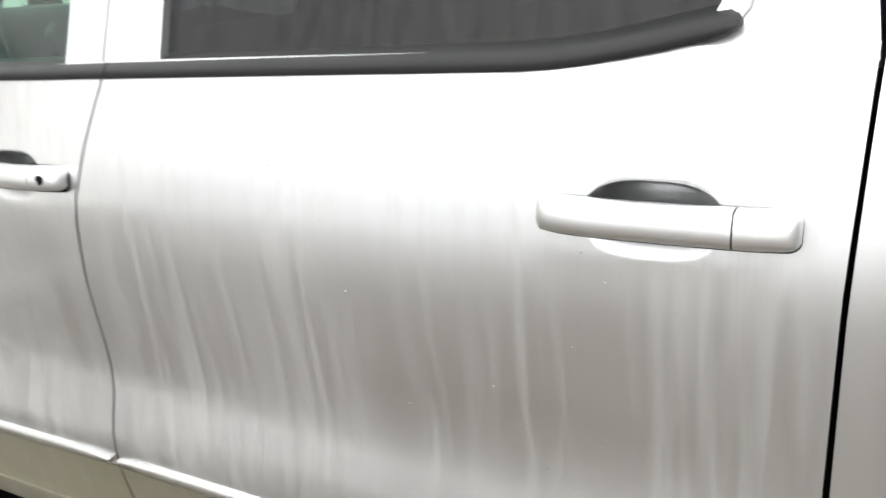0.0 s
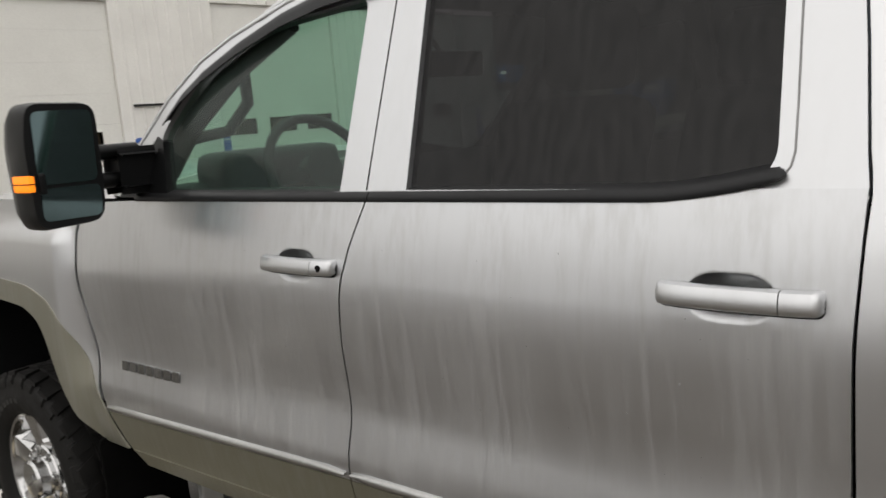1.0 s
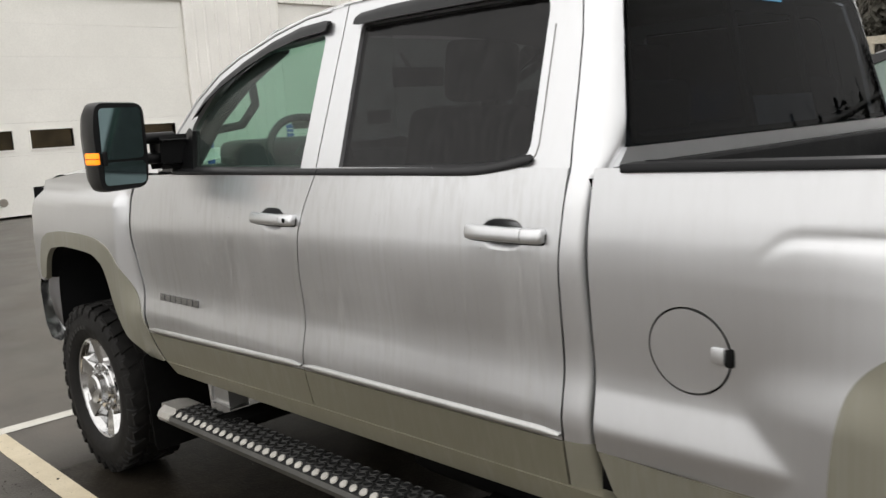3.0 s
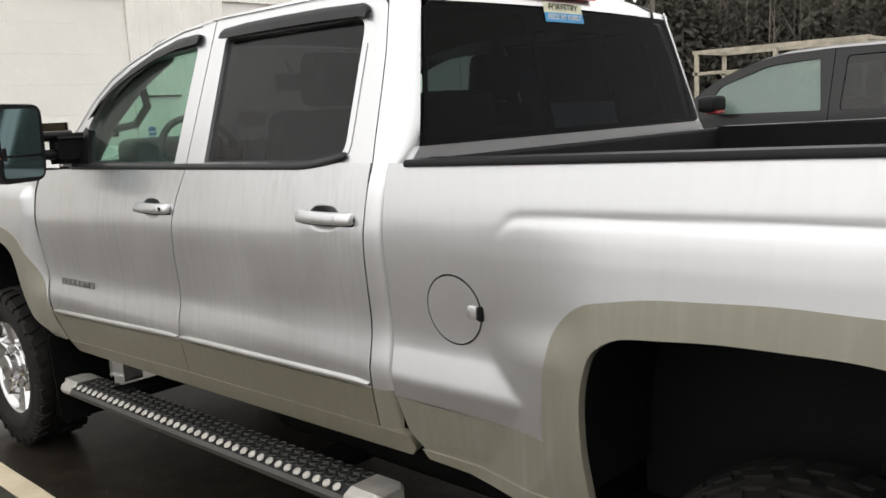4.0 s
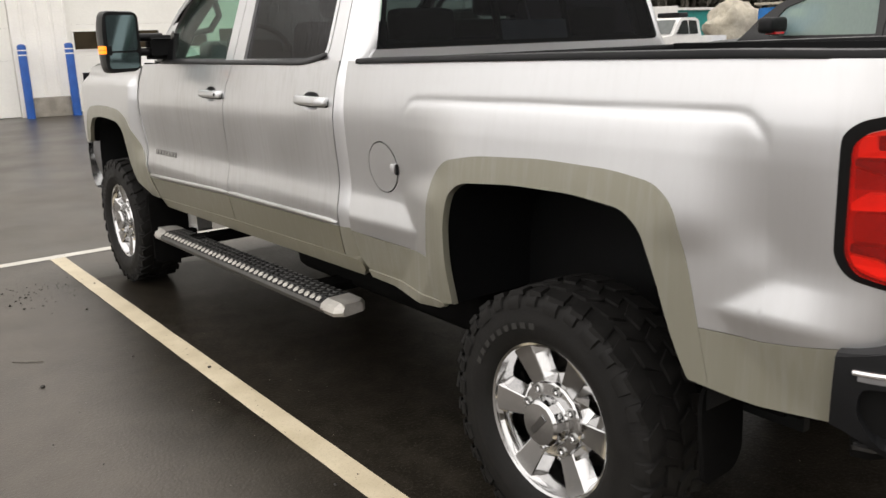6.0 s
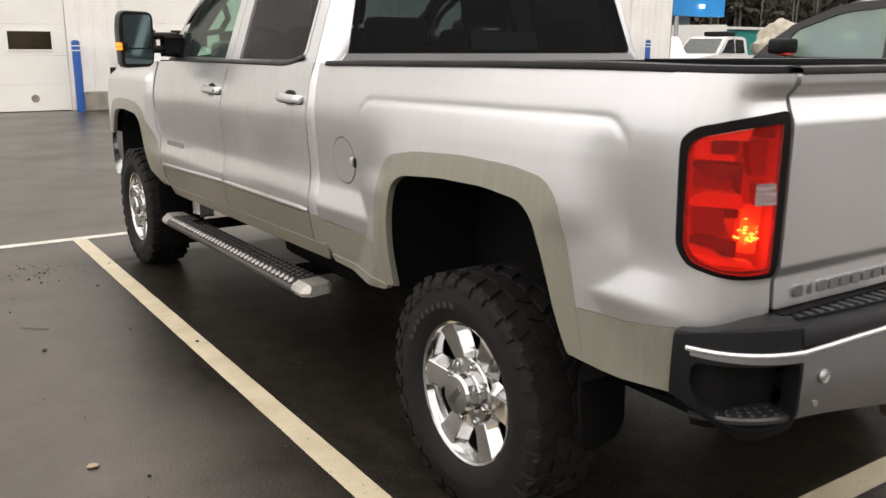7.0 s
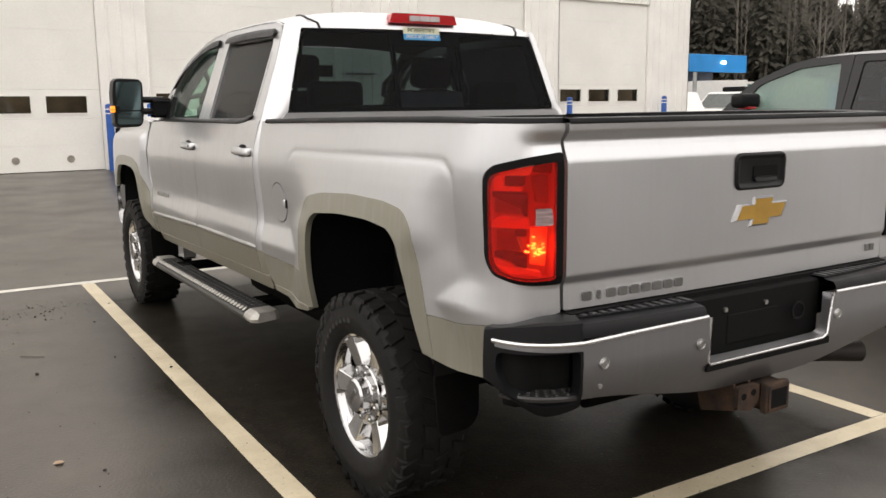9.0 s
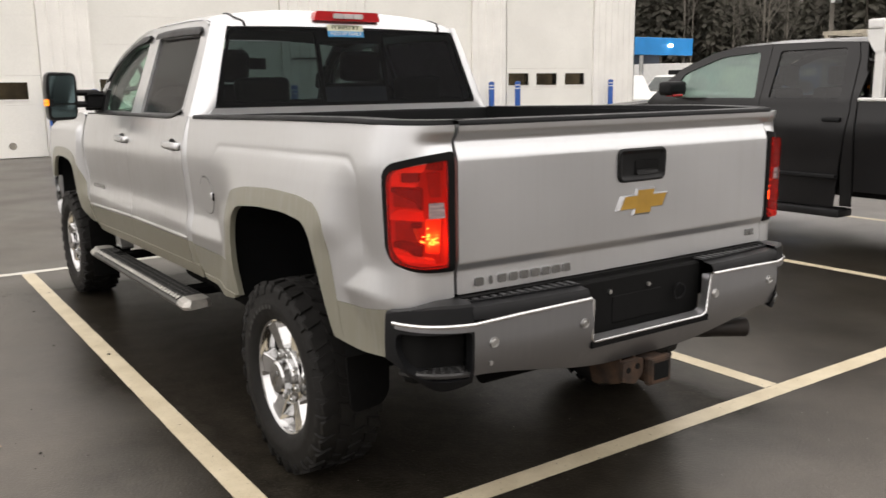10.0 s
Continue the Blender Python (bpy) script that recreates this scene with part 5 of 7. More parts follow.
for s in (-1, 1):
    # black corner with its step pocket
    skin, deep = on_wrap(s), lambda u, z: on_wrap(s, 0.085 - 0.058 * smooth(0.10, 0.26, u))(u, z)
    low_u = [(u, float(0.603 + 0.030 * (1 - u / 0.335) ** 6 + 0.105 * smooth(0.10, 0.36, u))) for u in np.linspace(0.335, 0.0, 13)]
    pocket = rounded([(0.008, 0.804), (0.283, 0.797), (0.290, 0.742), (0.240, 0.668), (0.13, 0.638), (0.008, 0.648)], [0.012, 0.02, 0.03, 0.06, 0.06, 0.015], 6)
    sheet("corner_cap", [(0.0, 0.885), (0.12, 0.884), (0.24, 0.874), (0.335, 0.852)] + low_u, skin, (s * 0.6, -1, 0), M["black_plastic"], bumper, holes=[pocket], step=0.025, hem=0.05, label="black plastic bumper corner with a step pocket")
    sheet("pocket_back", [(-0.0, 0.82), (0.30, 0.82), (0.30, 0.62), (-0.0, 0.62)], deep, (s * 0.6, -1, 0), M["gap"], bumper, step=0.05, hem=0.0, label="dark step pocket")
    bm = bmesh.new()
    loft(bm, [[on_wrap(s, k)(u, z) for k, z in ((0.004, 0.654), (0.006, 0.664), (0.014, 0.669), (0.09, 0.672))] for u in np.linspace(0.0, 0.29, 9)])
    part("step_tread", bm, M["wet_tread"], bumper, "studded wet black corner step tread")
    for i in range(6):
        for j in range(3):
            bm = bmesh.new()
            p = on_wrap(s, 0.028 + j * 0.02)(0.03 + i * 0.038, 0.669)
            bmesh.ops.create_cone(bm, cap_ends=True, segments=8, radius1=0.008, radius2=0.006, depth=0.008, matrix=Matrix.Translation(p))
            part("tread_stud", bm, M["wet_tread"], bumper)
    band = on_wrap(s, -0.003)
    sheet("corner_band", [(0.0, 0.826), (0.29, 0.822), (0.29, 0.812), (0.0, 0.806)], band, (s * 0.6, -1, 0), M["bumper"], bumper, step=0.03, hem=0.006, label="silver band over the step pocket")
    bm = bmesh.new()
    loft(bm, [[on_wrap(s, k)(u, z) for k, z in ((0.0, 0.884 - dip(u)), (0.006, 0.892 - dip(u)), (0.05, 0.897 - dip(u)), (0.10, 0.897 - dip(u)), (0.12, 0.90))] for u in np.linspace(0.0, 0.335, 13)])
    part("corner_top", bm, M["black_plastic"], bumper, "black bumper corner top", 40)
    # top pads
    bm = bmesh.new()
    x0, x1 = (0.315, 0.768)
    rows = []
    for x in np.linspace(x0, x1, 17):
        yb, up = on_bumper(x, 0.845).y, 0.0
        rows.append([Vector((s * x, yb + d, z)) for d, z in ((0.0, 0.842), (0.002, 0.868), (0.012, 0.881), (0.05, 0.886), (0.05, 0.892), (0.15 if x < 0.8 else 0.09, 0.892), (0.16, 0.86))])
    loft(bm, rows)
    part("step_pad", bm, M["black_plastic"], bumper, "black rubber bumper step pad", 35)
    for i in range(13):
        x = s * (0.335 + i * 0.035)
        bm = bmesh.new()
        box(bm, x - 0.011, x + 0.011, bump_y(x) + 0.055, bump_y(x) + 0.125, 0.889, 0.8965, 0.003, 1)
        part("tread_rib", bm, M["trim"], bumper)
for x, z in ((-0.697, 0.762), (-0.341, 0.768), (0.325, 0.770), (0.697, 0.765)):
    bm = bmesh.new()
    p = on_bumper(x, z)
    lathe(bm, [(0.0, 0.006), (0.010, 0.006), (0.0125, 0.004), (0.0135, 0.006), (0.0165, 0.006), (0.018, 0.0)], 20, Matrix.Translation(p) @ pose(0, 0, 0, 90, 0, 0))
    part("parking_sensor", bm, M["satin"], bumper, "round parking sensor", 30)
bm = bmesh.new()
rod(bm, on_bumper(-0.70, 0.69), on_bumper(-0.70, 0.69) + Vector((0, -0.004, 0)), 0.008)
part("bolt", bm, M["satin"], bumper)
bm = bmesh.new()
box(bm, -0.33, 0.33, -1.015, -0.97, 0.64, 0.885, 0.008, 1)
box(bm, -0.30, 0.30, -1.085, -1.02, 0.668, 0.692)
part("plate_recess", bm, M["gap"], bumper, "black recess with no plate")
bm = bmesh.new()
box(bm, -0.14, 0.11, -1.019, -1.012, 0.715, 0.815, 0.003, 1)
part("plate_bracket", bm, M["gap"], bumper, "empty dark plate bracket")
for x in (-0.175, 0.02):
    bm = bmesh.new()
    rod(bm, (x + 0.02, -1.024, 0.836), (x + 0.02, -1.01, 0.836), 0.008)
    part("plate_lamp", bm, M["satin"], bumper, "small bright plate screw")
bm = bmesh.new()
lathe(bm, [(0.026, 0.0), (0.026, 0.006), (0.032, 0.006), (0.032, 0.0)], 20, Matrix.Translation((0.19, -1.032, 0.79)) @ pose(0, 0, 0, 90, 0, 0), True)
part("socket", bm, M["black_plastic"], bumper, "round trailer socket")
# dark bar stands for the shade between tailgate and bumper
bm = bmesh.new()
box(bm, -0.76, 0.76, -0.985, -0.95, 0.84, 0.90)
part("gate_gap", bm, M["gap"], bumper, "dark bar standing for shade under the tailgate")

# ---- hitch, exhaust ----
M["pipe"] = surface("sooty pipe", (0.030, 0.023, 0.019), 0.6, 0.3, scale=16, dark=0.4, fine=120, bump=0.3, dist=0.002)
M["rust"] = surface("rusty steel", (0.070, 0.036, 0.019), 0.8, scale=16, dark=0.15, fine=120, bump=0.5, dist=0.003)
bm = bmesh.new()
for x0, x1, z0, z1 in ((-0.005, 0.007, 0.475, 0.565), (0.083, 0.095, 0.475, 0.565), (-0.005, 0.095, 0.553, 0.565), (-0.005, 0.095, 0.475, 0.487)):
    box(bm, x0, x1, -1.075, -0.75, z0, z1, 0.003, 1)
box(bm, -0.012, 0.102, -1.085, -1.06, 0.468, 0.572, 0.004, 1)
box(bm, -0.004, 0.094, -1.09, -1.05, 0.476, 0.564)
hitch = part("hitch_receiver", bm, M["rust"], truck, "rusty square hitch receiver")
# dark plug fills the tube in place of the shade inside
bm = bmesh.new()
box(bm, 0.006, 0.084, -1.0905, -1.02, 0.487, 0.553)
part("receiver_mouth", bm, M["gap"], hitch, "dark plug standing for shade in the receiver")
for x in (-0.115, -0.045):
    bm = bmesh.new()
    prism(bm, rounded([(-1.05, 0.49), (-0.90, 0.45), (-0.86, 0.60), (-1.03, 0.60)], 0.02), lambda u, v, d: Vector((x + d, u, v)), 0.012)
    part("chain_plate", bm, M["rust"], hitch, "rusty chain plate")
bm = bmesh.new()
prism(bm, rounded([(-0.125, 0.50), (-0.12, 0.575), (-0.02, 0.575), (-0.02, 0.515), (-0.06, 0.482)], 0.012), lambda u, v, d: Vector((u, -1.062 + d, v)), 0.02)
part("pin_plate", bm, M["rust"], hitch, "rusty plate with holes")
# dark discs painted as the shaded holes of the plate
for x, z in ((-0.095, 0.54), (-0.05, 0.548)):
    bm = bmesh.new()
    rod(bm, (x, -1.0635, z), (x, -1.055, z), 0.012)
    part("plate_hole", bm, M["gap"], hitch)
bm = bmesh.new()
rod(bm, (-0.6, -0.86, 0.58), (0.6, -0.86, 0.58), 0.035)
part("cross_tube", bm, M["under"], hitch)
bm = bmesh.new()
tube(bm, [Vector((0.46, 0.9, 0.52)), Vector((0.46, -0.55, 0.53)), Vector((0.52, -0.76, 0.52)), Vector((0.64, -0.82, 0.512))], 0.040, 14)
pipe = part("exhaust_pipe", bm, M["pipe"], truck, "dark rusty exhaust tailpipe", 60)
bm = bmesh.new()
m = Matrix.Translation((0.585, -0.80, 0.515)) @ Vector((0.24, -0.095, -0.012)).to_track_quat("Z", "Y").to_matrix().to_4x4()
lathe(bm, [(0.036, 0.0), (0.043, 0.23), (0.039, 0.23), (0.032, 0.0)], 20, m, True)
part("exhaust_tip", bm, M["pipe"], pipe, "sooty dark exhaust tip", 40)

# ---- wheels ----
M["tread_dirt"] = surface("dusty tyre rubber", (0.0115, 0.0108, 0.0100), 0.7, scale=20, dark=0.45, fine=110, bump=0.3, dist=0.003, spec=0.25)
M["brake"] = surface("brake parts", (0.05, 0.045, 0.04), 0.6, 0.4, dark=0.5)
M["tyre_mark"] = surface("raised grey tyre marking", (0.024, 0.023, 0.021), 0.7, bump=0.1)
R, TW = 0.402, 0.280


def make_wheel(s, y, turn):
    """Mud tyre on a six-spoke chrome wheel. The face looks to side s."""
    wh = new("wheel")
    wh.parent = truck
    tagged(wh, "chrome six-spoke wheel with a mud tyre")
    base = Matrix.Translation((s * 0.852, y, R)) @ pose(0, 0, 0, 0, 90 * s, 0) @ pose(0, 0, 0, 0, 0, turn) @ Matrix.Diagonal((0.975, 0.975, 0.98, 1))
    # tyre: the carcass and the lugs moulded on it
    bm = bmesh.new()
    w = TW / 2
    prof = [(0.236, -w * 0.72), (0.262, -w * 0.90), (0.31, -w * 1.0), (0.355, -w * 0.99), (0.386, -w * 0.93), (0.402, -w * 0.80), (0.406, -w * 0.4), (0.407, 0), (0.406, w * 0.4), (0.402, w * 0.80), (0.386, w * 0.93), (0.355, w * 0.99),
            (0.325, w * 1.0), (0.320, w * 1.012), (0.30, w * 1.012), (0.262, w * 0.93), (0.250, w * 0.86), (0.236, w * 0.72)]
    prof = [(r - 0.004 if r > 0.33 else r, h) for r, h in prof]
    lathe(bm, prof, 64, base)
    n = 30
    for k in range(n):
        for row, (c, half, off) in enumerate(((w * 0.72, w * 0.26, 0.0), (w * 0.24, w * 0.21, 0.5), (-w * 0.24, w * 0.21, 0.0), (-w * 0.72, w * 0.26, 0.5))):
            a = 2 * math.pi * (k + off) / n
            skew = 0.035 if row % 2 else -0.035
            big = 0.62 if row in (0, 3) else 0.70
            da = math.pi / n * 2 * big / 2 * (1.25 if k % 2 else 0.95)
            ring = []
            for r in (0.395, 0.4115 if row in (1, 2) else 0.409):
                sh = 0.92 if r > 0.4 else 1.0
                ring.append([base @ Vector((r * math.cos(a + q * da * sh + skew * h), r * math.sin(a + q * da * sh + skew * h), c + h * half * sh)) for q, h in ((-1, -1), (1, -0.75), (0.8, 1), (-1, 0.8))])
            lug = bmesh.new()
            b0, b1 = ([lug.verts.new(p) for p in rr] for rr in ring)
            lug.faces.new(b1)
            for i in range(4):
                j = (i + 1) % 4
                lug.faces.new((b0[i], b0[j], b1[j], b1[i]))
            part("tread_block", lug, M["tread_dirt"], wh)
        # shoulder lug down the sidewall
        a = 2 * math.pi * k / n
        da = math.pi / n * (0.66 if k % 2 else 0.50)
        pr = [(0.404, w * 0.86), (0.395, w * 0.95), (0.374, w * 1.012), (0.354 if k % 2 else 0.363, w * 1.006)]
        lug = bmesh.new()
        cols = [[lug.verts.new(base @ Vector((r * math.cos(a + q * da), r * math.sin(a + q * da), h))) for r, h in pr] for q in (-1.2, -1, 1, 1.2)]
        for v, (r, h) in zip(cols[0] + cols[3], pr + pr):
            v.co = v.co + (base.to_3x3() @ Vector((0, 0, -0.014)))
        for p, q in zip(cols, cols[1:]):
            for i in range(3):
                lug.faces.new((p[i], q[i], q[i + 1], p[i + 1]))
        part("shoulder_block", lug, M["tread_dirt"], wh, smooth=35)
    tyre = part("tyre", bm, M["tread_dirt"], wh, "dirty black mud-terrain tyre", 35)
    # unreadable raised marking on the sidewall
    for k in range(9):
        a0 = 1.15 - k * 0.13 - turn * math.pi / 180
        bm = bmesh.new()
        vs = []
        for h in (w * 1.004, w * 1.018):
            vs.append([bm.verts.new(base @ Vector((r * math.cos(a0 + q), r * math.sin(a0 + q), h - (0.0015 if r > 0.33 else 0)))) for r, q in ((0.293, -0.036), (0.293, 0.036), (0.311, 0.036), (0.311, -0.036))])
        bm.faces.new(vs[1])
        for i in range(4):
            bm.faces.new((vs[0][i], vs[0][(i + 1) % 4], vs[1][(i + 1) % 4], vs[1][i]))
        part("marking_bar", bm, M["tyre_mark"], wh)
    # rim barrel and lip
    bm = bmesh.new()
    lathe(bm, [(0.236, -0.10), (0.222, -0.08), (0.215, 0.05), (0.222, 0.085), (0.229, 0.095), (0.236, 0.112), (0.244, 0.116), (0.249, 0.110), (0.246, 0.098)], 64, base)
    rim = part("rim", bm, M["chrome"], wh, "chrome wheel rim", 40)
    bm = bmesh.new()
    lathe(bm, [(0.0, -0.02), (0.19, -0.02), (0.20, -0.01), (0.215, -0.06)], 40, base)
    part("brake_disc", bm, M["brake"], wh, "dark brake disc")
    # spokes
    for k in range(6):
        m = base @ pose(0, 0, 0, 0, 0, 60 * k)
        bm = bmesh.new()
        rows = []
        for r, top, half, bev, low in ((0.060, 0.086, 0.026, 0.0345, 0.084), (0.100, 0.086, 0.029, 0.0576, 0.074), (0.124, 0.088, 0.031, 0.0714, 0.062), (0.138, 0.090, 0.033, 0.055, 0.052), (0.200, 0.098, 0.040, 0.062, 0.056), (0.226, 0.103, 0.044, 0.074, 0.064), (0.236, 0.106, 0.046, 0.136, 0.086)):
            deep = low - (0.05 if 0.13 < r < 0.23 else 0.001)
            rows.append([m @ Vector((r if abs(t) < 0.1 else math.sqrt(max(0, 0.0557 - t * t)), t, h)) for t, h in ((-bev, deep), (-bev, low), (-half, top - 0.003), (-half + 0.003, top), (half - 0.003, top), (half, top - 0.003), (bev, low), (bev, deep))])
        loft(bm, rows)
        part("spoke", bm, M["chrome"], rim, "", 12)
    # hub cap: eight-sided, with lug nuts round it
    bm = bmesh.new()
    lathe(bm, [(0.121, 0.040), (0.120, 0.088), (0.115, 0.094), (0.080, 0.097), (0.076, 0.104), (0.072, 0.136), (0.064, 0.145), (0.0, 0.148)], 16, base @ pose(0, 0, 0, 0, 0, 11.25))
    part("hub_cap", bm, M["chrome"], wh, "chrome fluted hub cap", 20)
    bm = bmesh.new()
    box(bm, -0.011, 0.011, -0.040, 0.040, 0.147, 0.1495, 0.001, 1, base @ pose(0, 0, 0, 0, 0, 20))
    part("cap_mark", bm, M["badge"], wh, "plain mark on the hub cap")
    for k in range(8):
        a = 2 * math.pi * k / 8
        bm = bmesh.new()
        spot = base @ Matrix.Translation((0.100 * math.cos(a), 0.100 * math.sin(a), 0))
        lathe(bm, [(0.0100, 0.09), (0.0100, 0.105), (0.007, 0.109), (0.0, 0.109)], 6, spot)
        nut = part("lug_nut", bm, M["chrome"], wh)
        bm = bmesh.new()
        lathe(bm, [(0.0165, 0.09), (0.0165, 0.1005), (0.0118, 0.1005)], 16, spot)
        part("nut_pocket", bm, M["satin"], nut, "dull lug nut pocket")
    return wh


for s in (-1, 1):
    make_wheel(s, 0.0, 30)
    make_wheel(s, 3.904, 10)

# ---- underbody, wheel wells, flaps ----
SEE = (-0.160, -0.035, 0.700, 0.738)
for s in (-1, 1):
    for y, r in ((0.0, 0.58), (3.9, 0.55)):
        bm = bmesh.new()
        rows = []
        for a in np.linspace(0.0, math.pi, 25):
            p = [Vector((s * x, y + r * math.copysign(abs(math.cos(a)) ** 0.6, math.cos(a)) * (0.90 if y > 1 else 0.92), 0.62 + (r - 0.08) * abs(math.sin(a)) ** 0.6)) for x in (0.52, 0.922 if y > 1 else 0.952)]
            rows.append([p[0]] + [p[0] * 0.5 + p[1] * 0.5, p[1]])
        loft(bm, rows)
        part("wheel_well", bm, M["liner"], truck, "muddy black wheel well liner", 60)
        # inner wall reaches below a real well to block light from beneath
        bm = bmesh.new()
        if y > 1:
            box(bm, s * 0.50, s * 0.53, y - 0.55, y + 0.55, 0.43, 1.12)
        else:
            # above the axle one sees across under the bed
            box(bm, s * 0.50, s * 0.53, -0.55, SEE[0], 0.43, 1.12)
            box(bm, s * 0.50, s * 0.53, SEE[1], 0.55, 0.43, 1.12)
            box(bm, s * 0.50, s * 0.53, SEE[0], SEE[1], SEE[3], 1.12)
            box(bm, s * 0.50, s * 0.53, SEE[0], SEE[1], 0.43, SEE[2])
        part("wheel_well_wall", bm, M["liner"], truck, "black inner wheel well carried low to block light")
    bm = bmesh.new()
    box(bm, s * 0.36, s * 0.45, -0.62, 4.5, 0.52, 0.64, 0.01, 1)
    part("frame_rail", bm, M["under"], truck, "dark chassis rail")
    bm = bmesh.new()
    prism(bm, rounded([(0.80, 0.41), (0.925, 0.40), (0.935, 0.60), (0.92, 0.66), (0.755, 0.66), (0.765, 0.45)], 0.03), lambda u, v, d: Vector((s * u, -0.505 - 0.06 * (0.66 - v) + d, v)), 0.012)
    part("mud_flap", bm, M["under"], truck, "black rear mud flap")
    bm = bmesh.new()
    prism(bm, rounded([(0.68, 0.22), (0.955, 0.22), (0.955, 0.64), (0.68, 0.64)], 0.03), lambda u, v, d: Vector((s * u, 3.42 - 0.08 * (0.64 - v) - d, v)), 0.012)
    part("mud_flap", bm, M["under"], truck, "black front mud flap")
    bm = bmesh.new()
    for k in range(4):
        box(bm, s * 0.48, s * 0.55, -0.65 + k * 0.05, 0.65 - k * 0.05, 0.50 - k * 0.012, 0.51 - k * 0.012)
    part("leaf_spring", bm, M["under"], truck, "dark rear leaf spring")
    # inner door skin and pillars
    bm = bmesh.new()
    box(bm, s * 0.875, s * 0.90, 1.06, 3.36, 0.62, 1.405)
    part("door_inner", bm, M["under"], truck, "dark inner door skin")
    bm = bmesh.new()
    box(bm, s * 0.86, s * 0.90, 0.57, 1.04, 0.66, 1.43)
    part("bed_inner_skin", bm, M["under"], truck, "dark inner bed skin")
    bm = bmesh.new()
    box(bm, s * 0.86, s * 0.895, -0.72, -0.46, 0.70, 1.43)
    part("bed_inner_skin", bm, M["under"], truck, "dark inner bed skin")
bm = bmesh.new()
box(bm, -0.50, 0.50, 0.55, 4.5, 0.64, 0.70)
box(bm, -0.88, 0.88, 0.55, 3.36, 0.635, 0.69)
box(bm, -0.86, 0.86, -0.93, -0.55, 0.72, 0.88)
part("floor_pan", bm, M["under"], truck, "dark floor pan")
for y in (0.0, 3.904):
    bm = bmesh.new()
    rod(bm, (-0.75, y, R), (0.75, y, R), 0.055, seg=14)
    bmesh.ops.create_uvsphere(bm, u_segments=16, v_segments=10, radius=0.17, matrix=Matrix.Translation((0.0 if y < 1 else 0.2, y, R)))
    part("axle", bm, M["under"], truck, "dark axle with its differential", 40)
# unseen engine, tank, silencer, shaft under bed and cab, added to block light
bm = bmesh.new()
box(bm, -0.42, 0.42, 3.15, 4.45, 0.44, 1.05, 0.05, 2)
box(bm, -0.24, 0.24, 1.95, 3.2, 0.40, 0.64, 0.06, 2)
part("engine", bm, M["under"], truck, "unseen engine mass added to block light", 50)
# unseen dam below the front bumper, added to keep light out
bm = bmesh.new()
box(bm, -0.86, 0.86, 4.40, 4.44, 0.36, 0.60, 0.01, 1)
part("dam_blocker", bm, M["under"], truck, "unseen front dam added to block light")
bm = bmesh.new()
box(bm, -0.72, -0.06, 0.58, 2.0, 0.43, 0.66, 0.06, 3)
part("tank_blocker", bm, M["under"], truck, "unseen tank mass added to block light", 60)
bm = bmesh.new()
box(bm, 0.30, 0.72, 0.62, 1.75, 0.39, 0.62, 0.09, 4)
part("silencer", bm, M["under"], truck, "unseen silencer mass added to block light", 60)
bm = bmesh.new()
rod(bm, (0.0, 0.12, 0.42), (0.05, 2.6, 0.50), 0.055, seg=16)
part("drive_shaft", bm, M["under"], truck, "unseen dark drive shaft", 60)
# unseen shield by the far rear wheel, added to stop light
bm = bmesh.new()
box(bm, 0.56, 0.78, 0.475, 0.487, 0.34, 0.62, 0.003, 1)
part("shield_blocker", bm, M["under"], truck, "unseen shield added to block light")

